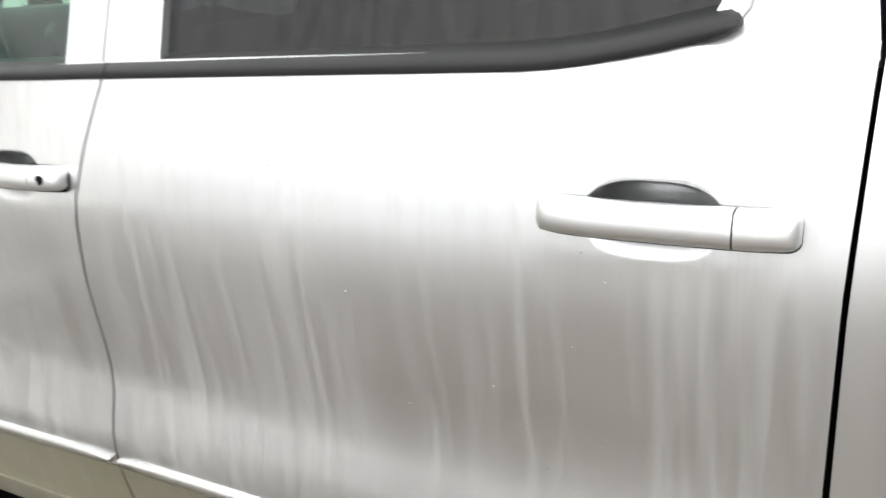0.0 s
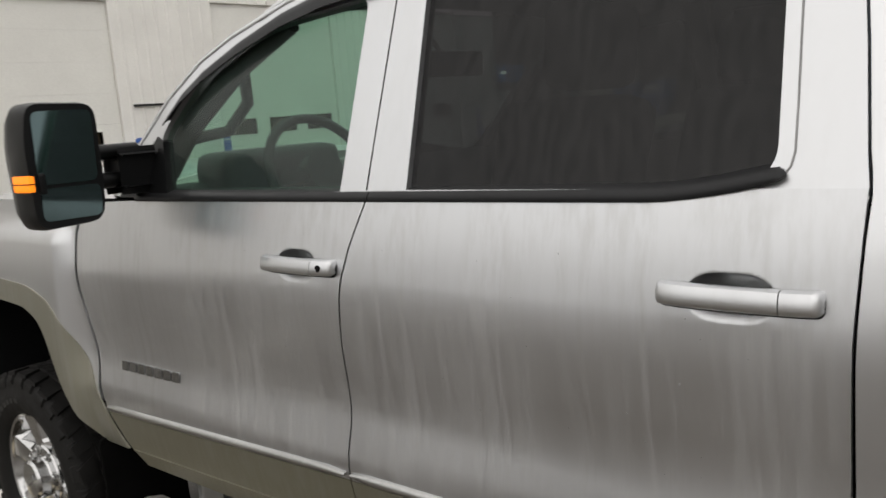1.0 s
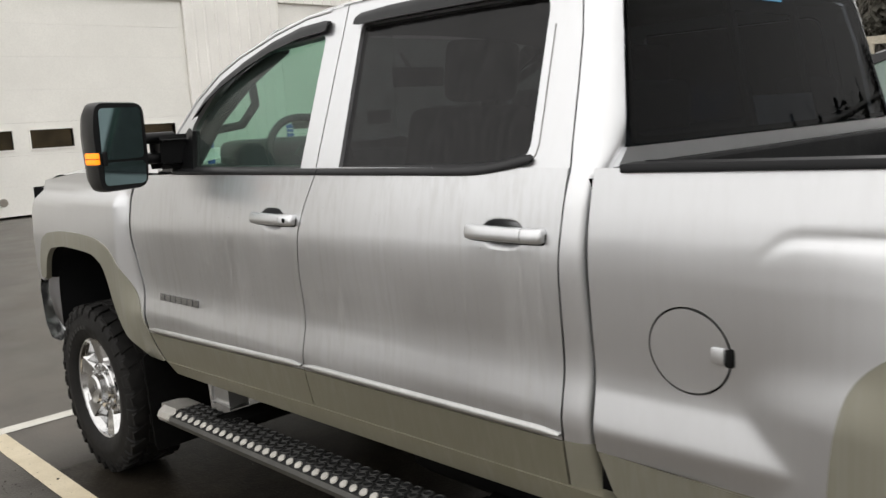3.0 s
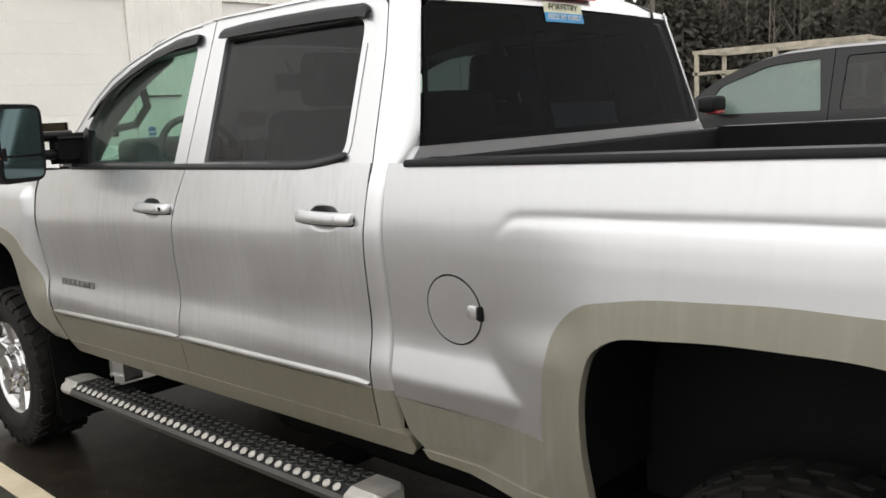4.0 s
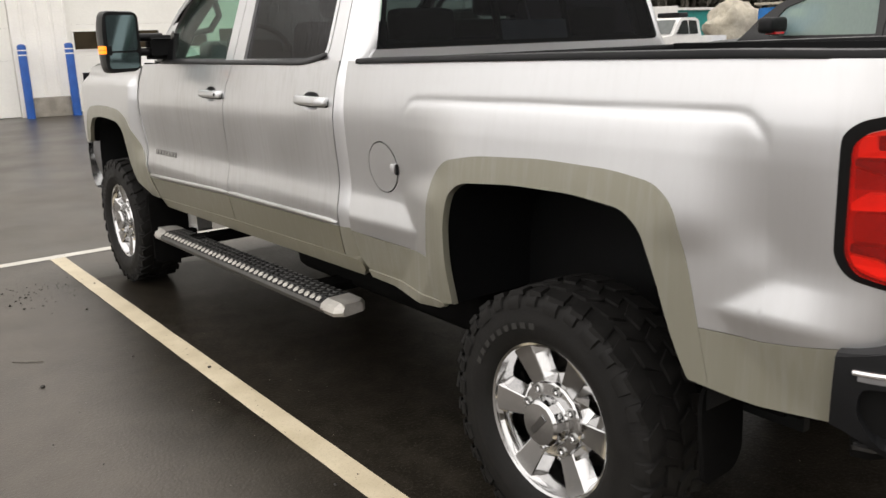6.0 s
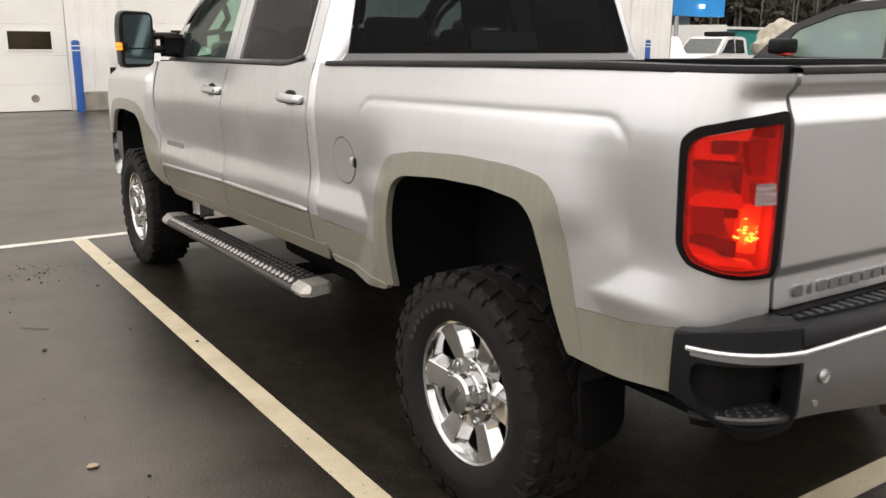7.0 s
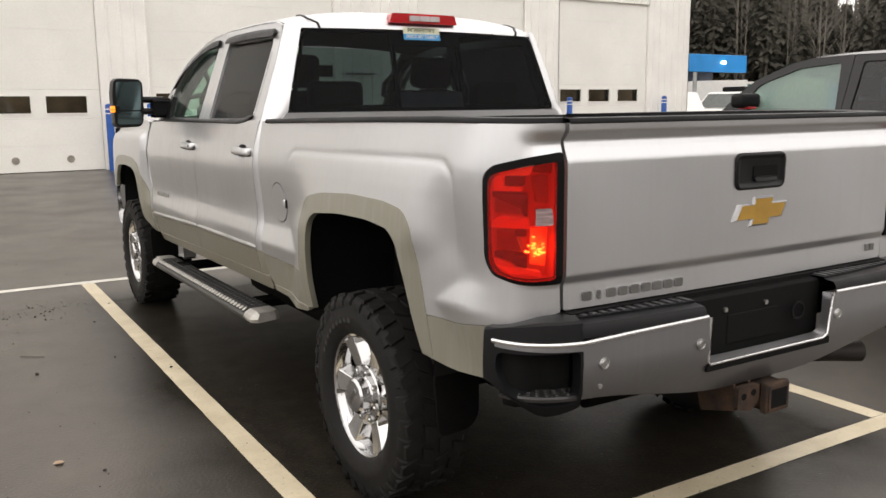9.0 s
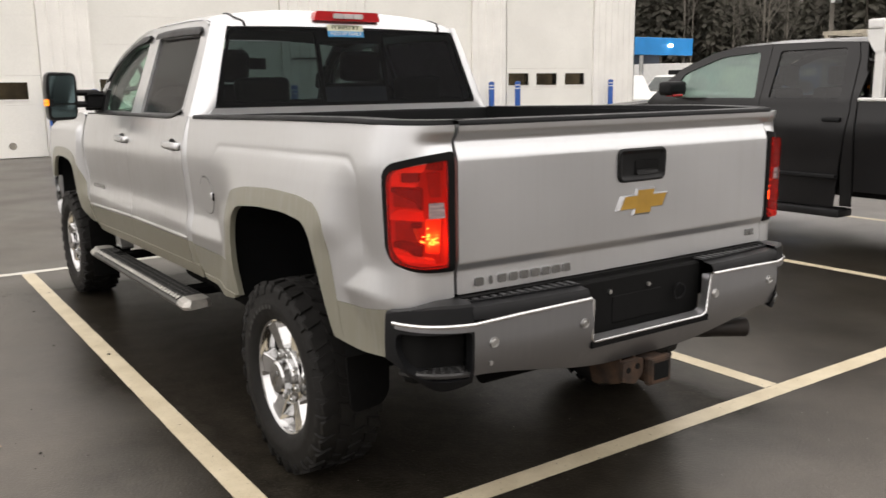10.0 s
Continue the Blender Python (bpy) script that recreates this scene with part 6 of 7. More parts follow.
# ---- running boards ----
M["board_edge"] = surface("dull board metal", (0.10, 0.097, 0.091), 0.5, 0.6, dark=0.6, scale=9, bump=0.05)
M["board_cap"] = surface("worn bright cap", (0.56, 0.54, 0.50), 0.4, 0.6, dark=0.75, scale=18, bump=0.05)
M["board_ring"] = surface("worn black tread", (0.045, 0.045, 0.043), 0.42, 0.3, dark=0.35, scale=9, bump=0.05)
M["board_dark"] = surface("black tread plate", (0.012, 0.0122, 0.013), 0.6, dark=0.6, fine=200, bump=0.2, spec=0.25)
for s in (-1, 1):
    def on_board(a, y, h):
        return Vector((s * a, y, 0.482 - 0.014 * (y - 1.2) + h))
    Y0, Y1, IN, OUT = 1.155, 3.265, 0.842, 0.992
    bm = bmesh.new()
    v = loft(bm, [[on_board(a, y, h) for a, h in ((IN, -0.012), (IN + 0.01, -0.002), (OUT - 0.042, -0.002), (OUT - 0.004, -0.022), (OUT, -0.034), (OUT - 0.004, -0.052), (OUT - 0.03, -0.058), (IN, -0.05))] for y in (Y0 + 0.10, Y1 - 0.10)], True)
    bm.faces.new(v[0]), bm.faces.new(v[1][::-1])
    board = part("running_board", bm, M["board_dark"], truck, "running board with round-holed tread and chrome edge")
    bm = bmesh.new()
    loft(bm, [[on_board(a, y, h) for a, h in ((OUT - 0.006, -0.0185), (OUT + 0.0025, -0.032), (OUT - 0.002, -0.050))] for y in (Y0 + 0.10, Y1 - 0.10)])
    part("chrome_edge", bm, M["board_edge"], board, "dull grey metal board edge")
    for e, ya, yb in ((0, Y0 - 0.01, Y0 + 0.125), (1, Y1 - 0.125, Y1 + 0.01)):
        tip, root = (ya, yb) if e == 0 else (yb, ya)
        bm = bmesh.new()
        sec = lambda y, k, ins: [on_board(a, y, h * k) for a, h in ((IN + ins, -0.012), (IN + 0.012 + ins, 0.003), (OUT - 0.036, 0.003), (OUT - 0.006 - ins, -0.013), (OUT + 0.003 - ins, -0.034), (OUT - 0.004 - ins, -0.050), (OUT - 0.03, -0.054), (IN + ins, -0.046))]
        mid = tip + (root - tip) * 0.25
        v = loft(bm, [sec(root, 1, 0), sec(mid, 1, 0), sec(tip, 0.9, 0.03)], True)
        bm.faces.new(v[2]), bm.faces.new(v[0])
        part("end_cap", bm, M["board_cap"], board, "scuffed chrome end cap")
    # tread: rows of ringed holes, the outer row bright
    for r_, mt, nm in ((0, "board_cap", "edge_tread"), (1, "board_ring", "tread_pattern")):
        bm = bmesh.new()
        n = 38
        for i in range(n):
            y = Y0 + 0.15 + (Y1 - Y0 - 0.30) * i / (n - 1)
            for j in ((3,) if r_ == 0 else (0, 1, 2)):
                yy = y + (0.5 if j % 2 else 0.0) * (Y1 - Y0 - 0.25) / (n - 1)
                a = (IN + 0.024 + j * 0.034) if j < 3 else OUT - 0.0215
                c = on_board(a, yy, 0.0 if j < 3 else -0.0075)
                ro, ri = (0.0195, 0.014) if j < 3 else (0.0152, 0.0)
                tilt = pose(0, 0, 0, 0, (28 * s if j == 3 else 0), 0)
                if j == 3:
                    lathe(bm, [(ro, -0.001), (ro * 0.85, 0.0028), (0.0, 0.0036)], 12, Matrix.Translation(c) @ tilt)
                else:
                    lathe(bm, [(ro, -0.002), (ro * 0.93, 0.0008), (ri, 0.0014), (ri * 0.92, -0.002)], 12, Matrix.Translation(c))
        tagged(part(nm, bm, M[mt], board, "bright round studs" if r_ == 0 else "dark ringed holes", 50), kind="stuff")
    for y in (1.55, 2.85):
        bm = bmesh.new()
        box(bm, s * 0.60, s * 0.90, y - 0.06, y + 0.06, 0.43, 0.46, 0.005, 1)
        box(bm, s * 0.60, s * 0.66, y - 0.05, y + 0.05, 0.43, 0.62, 0.005, 1)
        part("bracket", bm, M["under"], board, "dark board bracket")
    bm = bmesh.new()
    box(bm, s * 0.80, s * 0.86, 2.86, 2.99, 0.50, 0.585, 0.012, 2)
    part("sill_plug", bm, M["satin"], board, "pale bracket block")

# ---- tow mirrors ----
M["amber"] = glow("lit amber lamp", (1.0, 0.26, 0.008), 1.3, (0.8, 0.22, 0.01))
for s in (-1, 1):
    m = Matrix.Translation((s * 1.142, 2.995, 1.524)) @ pose(0, 0, 0, 0, 0, s * -1) @ Matrix.Diagonal((s * 0.76, 1, 0.895, 1))
    # local: x outward, y forward, glass at the rear
    bm = bmesh.new()
    def sec(k, y, dx=0.0):
        return [m @ Vector((x * k + dx, y, z * k)) for x, z in rounded([(-0.108, -0.165), (-0.122, -0.06), (-0.122, 0.165), (0.108, 0.172), (0.128, 0.06), (0.118, -0.172)], 0.045, 5)]
    v = loft(bm, [sec(1.0, -0.055), sec(1.03, -0.03), sec(1.03, 0.03), sec(0.9, 0.08, 0.0), sec(0.6, 0.105)], True)
    bm.faces.new(v[-1]), bm.faces.new(v[0][::-1])
    mirror = part("tow_mirror", bm, M["housing"], truck, "black towing mirror with a lit amber side lamp", 40)
    for nm, z0, z1, tilt in (("mirror_glass", -0.050, 0.150, 0), ("spotter_glass", -0.150, -0.060, 2)):
        bm = bmesh.new()
        prism(bm, rounded([(-0.100, z0), (-0.106, z1), (0.095, z1), (0.101, z0)], 0.024), lambda u, v_, d: m @ Vector((u, -0.0565 - d, v_)), 0.002)
        part(nm, bm, M["mirror"], mirror, "grey mirror glass")
    bm = bmesh.new()
    box(bm, 0.110, 0.133, -0.0575, 0.03, -0.066, -0.020, 0.006, 2, m)
    lamp = part("side_lamp", bm, M["amber"], mirror, "lit amber mirror lamp", 40)
    bm = bmesh.new()
    box(bm, 0.096, 0.135, -0.059, 0.031, -0.045, -0.042, 0, 1, m)
    part("lamp_bar", bm, M["housing"], mirror)
    bm = bmesh.new()
    box(bm, 0.075, 0.1, -0.062, -0.05, -0.075, -0.015, 0.008, 2, m)
    part("lamp_surround", bm, M["housing"], mirror, "black ringed lamp surround")
    bm = bmesh.new()
    for z in (1.47, 1.545):
        rod(bm, (s * 0.90, 3.03, z), (s * 1.10, 3.04, z), 0.021, seg=12)
    box(bm, s * 0.885, s * 0.955, 2.995, 3.08, 1.448, 1.535, 0.02, 2)
    part("mirror_arm", bm, M["housing"], mirror, "black double mirror arm", 50)
    bm = bmesh.new()
    prism(bm, [(2.885, 1.412), (3.16, 1.412), (3.00, 1.575), (2.965, 1.56)], lambda u, v_, d: Vector((s * (x_glass(u, v_) + 0.004 - d), u, v_)), 0.03)
    part("mirror_sail", bm, M["housing"], mirror, "black mirror mounting patch")

# ---- cab interior ----
M["trim_dark"] = surface("dark cabin trim", (0.030, 0.030, 0.032), 0.6, fine=200, bump=0.1)
M["seat"] = surface("dark grey seat cloth", (0.045, 0.045, 0.047), 0.85, fine=400, bump=0.2)
M["cabin_grey"] = surface("grey cabin plastic", (0.085, 0.085, 0.088), 0.6, bump=0.05)
M["headliner"] = surface("grey headliner", (0.30, 0.29, 0.27), 0.9, bump=0.05)
rows = [[Vector((x, y, z)) for y, z in ((3.35, 0.75), (3.0, 0.95), (2.92, 1.16), (2.97, 1.34), (3.08, 1.425), (3.18, 1.425), (3.36, 1.395))] for x in np.linspace(-0.84, 0.84, 9)]
bm = bmesh.new()
loft(bm, rows)
box(bm, -0.66, -0.22, 2.95, 3.15, 1.30, 1.515, 0.05, 3)
part("dashboard", bm, M["trim_dark"], truck, "dark dashboard with an instrument hood", 40)
bm = bmesh.new()
sw = Matrix.Translation((-0.43, 2.81, 1.425)) @ pose(0, 0, 0, 66, 0, 0)
lathe(bm, [(0.185 + 0.015 * math.cos(a), 0.015 * math.sin(a)) for a in np.linspace(0, 2 * math.pi, 9)[:-1]], 36, sw, True)
wheel_ob = part("steering_wheel", bm, M["trim_dark"], truck, "dark steering wheel", 60)
bm = bmesh.new()
rod(bm, sw @ Vector((0, 0, -0.03)), sw @ Vector((0, 0, 0.02)), 0.07, seg=16)
for a in (0, 180, 270):
    box(bm, 0.05, 0.18, -0.02, 0.02, -0.012, 0.006, 0, 1, sw @ pose(0, 0, 0, 0, 0, a))
part("wheel_hub", bm, M["trim_dark"], wheel_ob, "steering wheel hub and spokes", 40)
for x in (-0.44, 0.44):
    bm = bmesh.new()
    box(bm, x - 0.26, x + 0.26, 1.98, 2.50, 0.86, 1.05, 0.06, 3)
    seat = part("front_seat", bm, M["seat"], truck, "dark grey front seat", 50)
    bm = bmesh.new()
    box(bm, x - 0.25, x + 0.25, -0.07, 0.07, 0.0, 0.62, 0.06, 3)
    bmesh.ops.transform(bm, verts=bm.verts, matrix=Matrix.Translation((0, 2.02, 0.98)) @ pose(0, 0, 0, 14, 0, 0))
    part("backrest", bm, M["seat"], seat, "", 50)
    bm = bmesh.new()
    box(bm, x - 0.13, x + 0.13, -0.055, 0.055, 0.0, 0.19, 0.045, 3)
    bmesh.ops.transform(bm, verts=bm.verts, matrix=Matrix.Translation((0, 1.86, 1.60)) @ pose(0, 0, 0, 8, 0, 0))
    part("headrest", bm, M["seat"], seat, "", 50)
for s in (-1, 1):
    bm = bmesh.new()
    line = [Vector((s * 0.775, 3.14, 1.43)), Vector((s * 0.745, 2.98, 1.60)), Vector((s * 0.70, 2.80, 1.74)), Vector((s * 0.665, 2.60, 1.84))]
    for a, b in zip(line, line[1:]):
        rod(bm, a, b, 0.033, seg=8)
    pil = part("pillar_trim", bm, M["cabin_grey"], truck, "grey inner pillar trim", 50)
    bm = bmesh.new()
    tube(bm, [Vector((s * 0.735, 3.00, 1.56)), Vector((s * 0.66, 2.93, 1.575)), Vector((s * 0.635, 2.86, 1.65)), Vector((s * 0.68, 2.80, 1.725))], 0.017, 10)
    part("grab_handle", bm, M["cabin_grey"], pil, "grey pillar grab handle", 60)
bm = bmesh.new()
box(bm, -0.14, 0.14, 1.9, 2.75, 0.72, 1.06, 0.03, 2)
part("console", bm, M["trim_dark"], truck, "dark centre console", 40)
bm = bmesh.new()
box(bm, -0.78, 0.78, 1.35, 1.75, 0.84, 1.02, 0.05, 3)
bench = part("rear_bench", bm, M["seat"], truck, "dark grey rear bench", 50)
bm = bmesh.new()
box(bm, -0.78, 0.78, 1.16, 1.32, 0.98, 1.50, 0.05, 3)
part("backrest", bm, M["seat"], bench, "", 50)
for x in (-0.48, 0.48):
    bm = bmesh.new()
    box(bm, x - 0.14, x + 0.14, 1.17, 1.28, 1.48, 1.62, 0.04, 3)
    part("headrest", bm, M["seat"], bench, "", 50)
bm = bmesh.new()
rows = [[p + Vector((0, 0, -0.03)) for p in r] for r in [[Vector((a * (x_glass(y, roof_edge(min(y, 2.5))) - 0.03), y, roof_edge(min(y, 2.5)) + 0.045 * (1 - a * a))) for a in np.linspace(-1, 1, 11)] for y in np.linspace(1.2, 2.55, 9)]]
loft(bm, rows)
part("headliner", bm, M["headliner"], truck, "grey headliner", 60)
bm = bmesh.new()
box(bm, -0.13, 0.13, 2.62, 2.65, 1.69, 1.77, 0.01, 2)
rod(bm, (0, 2.68, 1.76), (0, 2.74, 1.84), 0.008)
part("inside_mirror", bm, M["trim_dark"], truck, "dark inside mirror")


# the body is a little wider on the far side of its badge line
for ob in truck.children_recursive:
    if ob.type == 'MESH':
        for v in ob.data.vertices:
            v.co.x += 0.04 * min(1.0, max(0.0, (v.co.x + 0.70) / 1.45))

# ---- neighbours: a black pickup with a white rack ----
M["black_paint"] = surface("dusty black paint", (0.009, 0.0088, 0.0096), 0.36, dark=0.8, scale=2, bump=0.01, coat=0.3, spec=0.25)
M["white_paint"] = surface("white vehicle paint", (0.78, 0.78, 0.76), 0.3, dark=0.9, coat=0.6, bump=0)
M["cab_glass"] = glass("green glass with a pale film", (0.50, 0.66, 0.59), 0.7, 0.0, 0.4, 0.34, (0.42, 0.55, 0.50))
M["dark_glass"] = glass("dark cab glass", (0.14, 0.14, 0.15), 1.0)


def wheel_set(parent, x0, x1, ys, r, hubs):
    for x, s in ((x0, -1), (x1, 1)):
        for y in ys:
            m = Matrix.Translation((x, y, r)) @ pose(0, 0, 0, 0, 90 * s, 0)
            bm = bmesh.new()
            lathe(bm, [(r * 0.58, -0.12), (r * 0.9, -0.13), (r, -0.09), (r, 0.09), (r * 0.9, 0.13), (r * 0.6, 0.12), (r * 0.55, 0.09)], 28, m)
            w = own(part("wheel", bm, M["rubber"], None, "black tyre on a dull rim", 40), parent)
            bm = bmesh.new()
            lathe(bm, [(0.0, 0.07), (r * 0.2, 0.08), (r * 0.5, 0.06), (r * 0.58, 0.11)], 20, m)
            own(part("rim", bm, hubs, None, "", 40), w)


blk = thing("pickup_truck", (5.88, 1.6, 0), "dusty black crew-cab pickup with a white bed rack", "pickup truck", "neighbouring vehicles")
def bx(z):
    return 4.905 + max(0.0, z - 1.41) * 0.33 - 0.035 * math.exp(-((z - 1.12) / 0.22) ** 2) + 0.05 * max(0.0, 0.75 - z)


for s in (-1, 1):
    fx = (lambda y, z: Vector((bx(z), y, z))) if s < 0 else (lambda y, z: Vector((11.76 - bx(z), y, z)))
    inx = (lambda y, z: Vector((bx(z) + 0.015, y, z))) if s < 0 else (lambda y, z: Vector((11.745 - bx(z), y, z)))
    out = (s, 0, 0)
    fw = rounded([(3.03, 1.41), (3.02, 1.52), (2.93, 1.66), (2.5, 1.815), (2.08, 1.845), (2.02, 1.41)], [0.02, 0.03, 0.05, 0.08, 0.03, 0.02])
    rw = rounded([(1.875, 1.41), (1.86, 1.85), (1.20, 1.855), (1.15, 1.41)], 0.03)
    topf = [(3.36, 1.36), (3.18, 1.56), (2.98, 1.71), (2.62, 1.855), (2.40, 1.90), (1.965, 1.915)]
    fd = own(sheet("front_door", [(3.30, 0.45), (3.36, 1.36)] + topf[1:] + [(1.965, 1.2), (1.96, 0.44)], fx, out, M["black_paint"], None, holes=[fw], step=0.08), blk)
    own(sheet("window_glass", fw, inx, out, M["cab_glass"], None, hem=0, step=0.1, label="green door glass with a pale film"), fd)
    rd = own(sheet("rear_door", [(1.955, 0.44), (1.958, 1.2), (1.958, 1.915), (1.35, 1.912), (1.10, 1.895), (1.06, 1.75), (1.05, 1.3), (1.12, 0.8), (1.16, 0.44)], fx, out, M["black_paint"], None, holes=[rw], step=0.08), blk)
    own(sheet("window_glass", rw, inx, out, M["dark_glass"], None, hem=0, step=0.1, label="dark rear door glass"), rd)
    own(sheet("cab_corner", [(1.095, 0.46), (1.10, 0.8), (1.04, 1.3), (1.05, 1.75), (1.09, 1.895), (0.94, 1.88), (0.935, 1.75), (0.99, 1.40), (0.99, 0.46)], fx, out, M["black_paint"], None, step=0.1), blk)
    own(sheet("fender", [(3.31, 0.62), (3.37, 1.35), (3.6, 1.33), (4.9, 1.20), (5.0, 0.9), (4.95, 0.55), (4.5, 0.56), (4.47, 0.8), (4.3, 0.95), (4.0, 0.98), (3.75, 0.92), (3.62, 0.78), (3.55, 0.58)], fx, out, M["black_paint"], None, step=0.1), blk)
    own(sheet("bed_side", [(0.97, 0.60), (0.975, 1.385), (-1.45, 1.385), (-1.45, 0.65), (-0.55, 0.6), (-0.52, 0.8), (-0.36, 0.95), (0, 0.99), (0.30, 0.93), (0.44, 0.8), (0.48, 0.6)], fx, out, M["black_paint"], None, step=0.1), blk)
    for door, y in ((fd, 2.13), (rd, 1.20)):
        bm = bmesh.new()
        p = fx(y, 1.225)
        box(bm, p.x - 0.03, p.x + 0.03, y - 0.085, y + 0.085, 1.205, 1.245, 0.012, 2)
        own(part("door_handle", bm, M["black_plastic"], None, "black door handle", 40), door)
        bm = bmesh.new()
        box(bm, p.x - 0.006, p.x + 0.05, (1.98 if door == fd else 1.13), (3.25 if door == fd else 1.94), 0.70, 0.735, 0.006, 1)
        own(part("side_molding", bm, M["black_plastic"], None), door)
    bm = bmesh.new()
    p = fx(1, 0.4)
    box(bm, p.x - 0.06, p.x + 0.16, 1.06, 3.25, 0.355, 0.43, 0.02, 2)
    own(part("running_board", bm, M["trim"], None, "black running board", 40), blk)
    bm = bmesh.new()
    p = fx(3.15, 1.5)
    box(bm, p.x + s * 0.18 - 0.15, p.x + s * 0.18 + 0.15, 2.83, 2.98, 1.435, 1.58, 0.05, 3)
    rod(bm, (p.x + s * 0.08, 2.94, 1.46), (p.x - s * 0.1, 3.08, 1.43), 0.035)
    mir = own(part("side_mirror", bm, M["black_plastic"], None, "black side mirror", 40), blk)
    bm = bmesh.new()
    box(bm, p.x + s * 0.18 - 0.07, p.x + s * 0.18 + 0.07, 2.822, 2.93, 1.425, 1.447, 0.004, 1)
    own(part("marker_lamp", bm, M["red_lens"], None, "small red mirror marker"), mir)
rows = [[Vector((5.88 + a * (5.88 - bx(1.9)), y + 0.05 * (1 - a * a) * (1 if y > 2 else -0.4), ze + 0.055 * (1 - abs(a) ** 3))) for a in np.linspace(-1, 1, 13)] for y, ze in ((0.93, 1.85), (1.0, 1.895), (1.4, 1.915), (2.0, 1.917), (2.40, 1.90), (2.62, 1.855))]
bm = bmesh.new()
loft(bm, rows)
own(part("cab_roof", bm, M["black_paint"], None, "", 60), blk)
rows = [[Vector((5.88 + a * (5.88 - bx(z)), y + 0.12 * (1 - a * a), z)) for a in np.linspace(-1, 1, 9)] for y, z in ((3.38, 1.36), (3.0, 1.70), (2.64, 1.87))]
bm = bmesh.new()
loft(bm, rows)
own(part("windscreen", bm, M["cab_glass"], None, "pale green windscreen", 60), blk)
rows = [[Vector((5.88 + a * 0.97, y, z + 0.07 * (1 - a * a))) for a in np.linspace(-1, 1, 9)] for y, z in ((3.34, 1.35), (3.8, 1.32), (4.6, 1.25), (4.95, 1.15), (5.02, 0.9), (5.0, 0.5))]
bm = bmesh.new()
loft(bm, rows)
own(part("hood", bm, M["black_paint"], None, "", 50), blk)
bm = bmesh.new()
box(bm, 4.98, 6.78, 0.93, 0.97, 0.6, 1.88)
own(part("cab_back", bm, M["dark_glass"], None, "dark cab back window"), blk)
bm = bmesh.new()
box(bm, 4.95, 6.81, -1.45, 4.9, 0.55, 0.62)
box(bm, 4.97, 6.79, 0.95, 3.3, 0.60, 1.0)
own(part("floor_pan", bm, M["under"], None), blk)
bm = bmesh.new()
box(bm, 4.97, 6.79, 2.95, 3.35, 0.95, 1.33, 0.04, 2)
own(part("dashboard", bm, M["trim_dark"], None, "", 40), blk)
for x in (5.45, 6.31):
    bm = bmesh.new()
    box(bm, x - 0.24, x + 0.24, 2.0, 2.16, 0.9, 1.50, 0.05, 2)
    box(bm, x - 0.12, x + 0.12, 1.98, 2.08, 1.52, 1.72, 0.04, 2)
    own(part("front_seat", bm, M["seat"], None, "dark seat with its headrest", 40), blk)
bm = bmesh.new()
lathe(bm, [(0.185 + 0.015 * math.cos(a), 0.015 * math.sin(a)) for a in np.linspace(0, 2 * math.pi, 9)[:-1]], 28, Matrix.Translation((5.43, 2.78, 1.34)) @ pose(0, 0, 0, 66, 0, 0), True)
own(part("steering_wheel", bm, M["trim_dark"], None, "", 50), blk)
bm = bmesh.new()
box(bm, 5.78, 5.98, 2.72, 2.75, 1.70, 1.77, 0.01, 1)
box(bm, 5.05, 5.45, 2.50, 2.52, 1.72, 1.84, 0.02, 1)
own(part("sun_visor", bm, M["grey_plastic"], None, "grey visor and mirror"), blk)
bm = bmesh.new()
for x in (4.90, 6.78):
    box(bm, x, x + 0.08, 0.79, 0.87, 1.415, 2.02, 0.01, 1)
    prism(bm, [(0.95, 1.99), (0.93, 1.90), (0.87, 1.80), (0.79, 1.80), (0.79, 1.99)], lambda u, v, d: Vector((x - 0.006 + d, u, v)), 0.092)
box(bm, 4.88, 6.88, 0.80, 0.94, 1.99, 2.075, 0.02, 2)
rack = own(part("bed_rack", bm, M["white_paint"], None, "white bed rack with a cross bar"), blk)
for x in (4.885, 6.785):
    bm = bmesh.new()
    box(bm, x, x + 0.09, -1.45, 0.985, 1.387, 1.418, 0.008, 1)
    own(part("bed_rail", bm, M["white_paint"], None, "white bed rail cap"), rack)
bm = bmesh.new()
box(bm, 4.93, 5.40, -0.4, 0.66, 1.39, 1.83, 0.02, 1)
own(part("tool_box", bm, M["white_paint"], None, "white side tool box"), blk)
bm = bmesh.new()
rod(bm, (4.94, 0.74, 2.06), (4.94, -1.3, 2.06), 0.035)
own(part("rack_rail", bm, M["satin"], None, "round rack rail"), rack)
wheel_set(blk, 5.06, 6.70, (0.0, 4.02), 0.40, M["satin"])


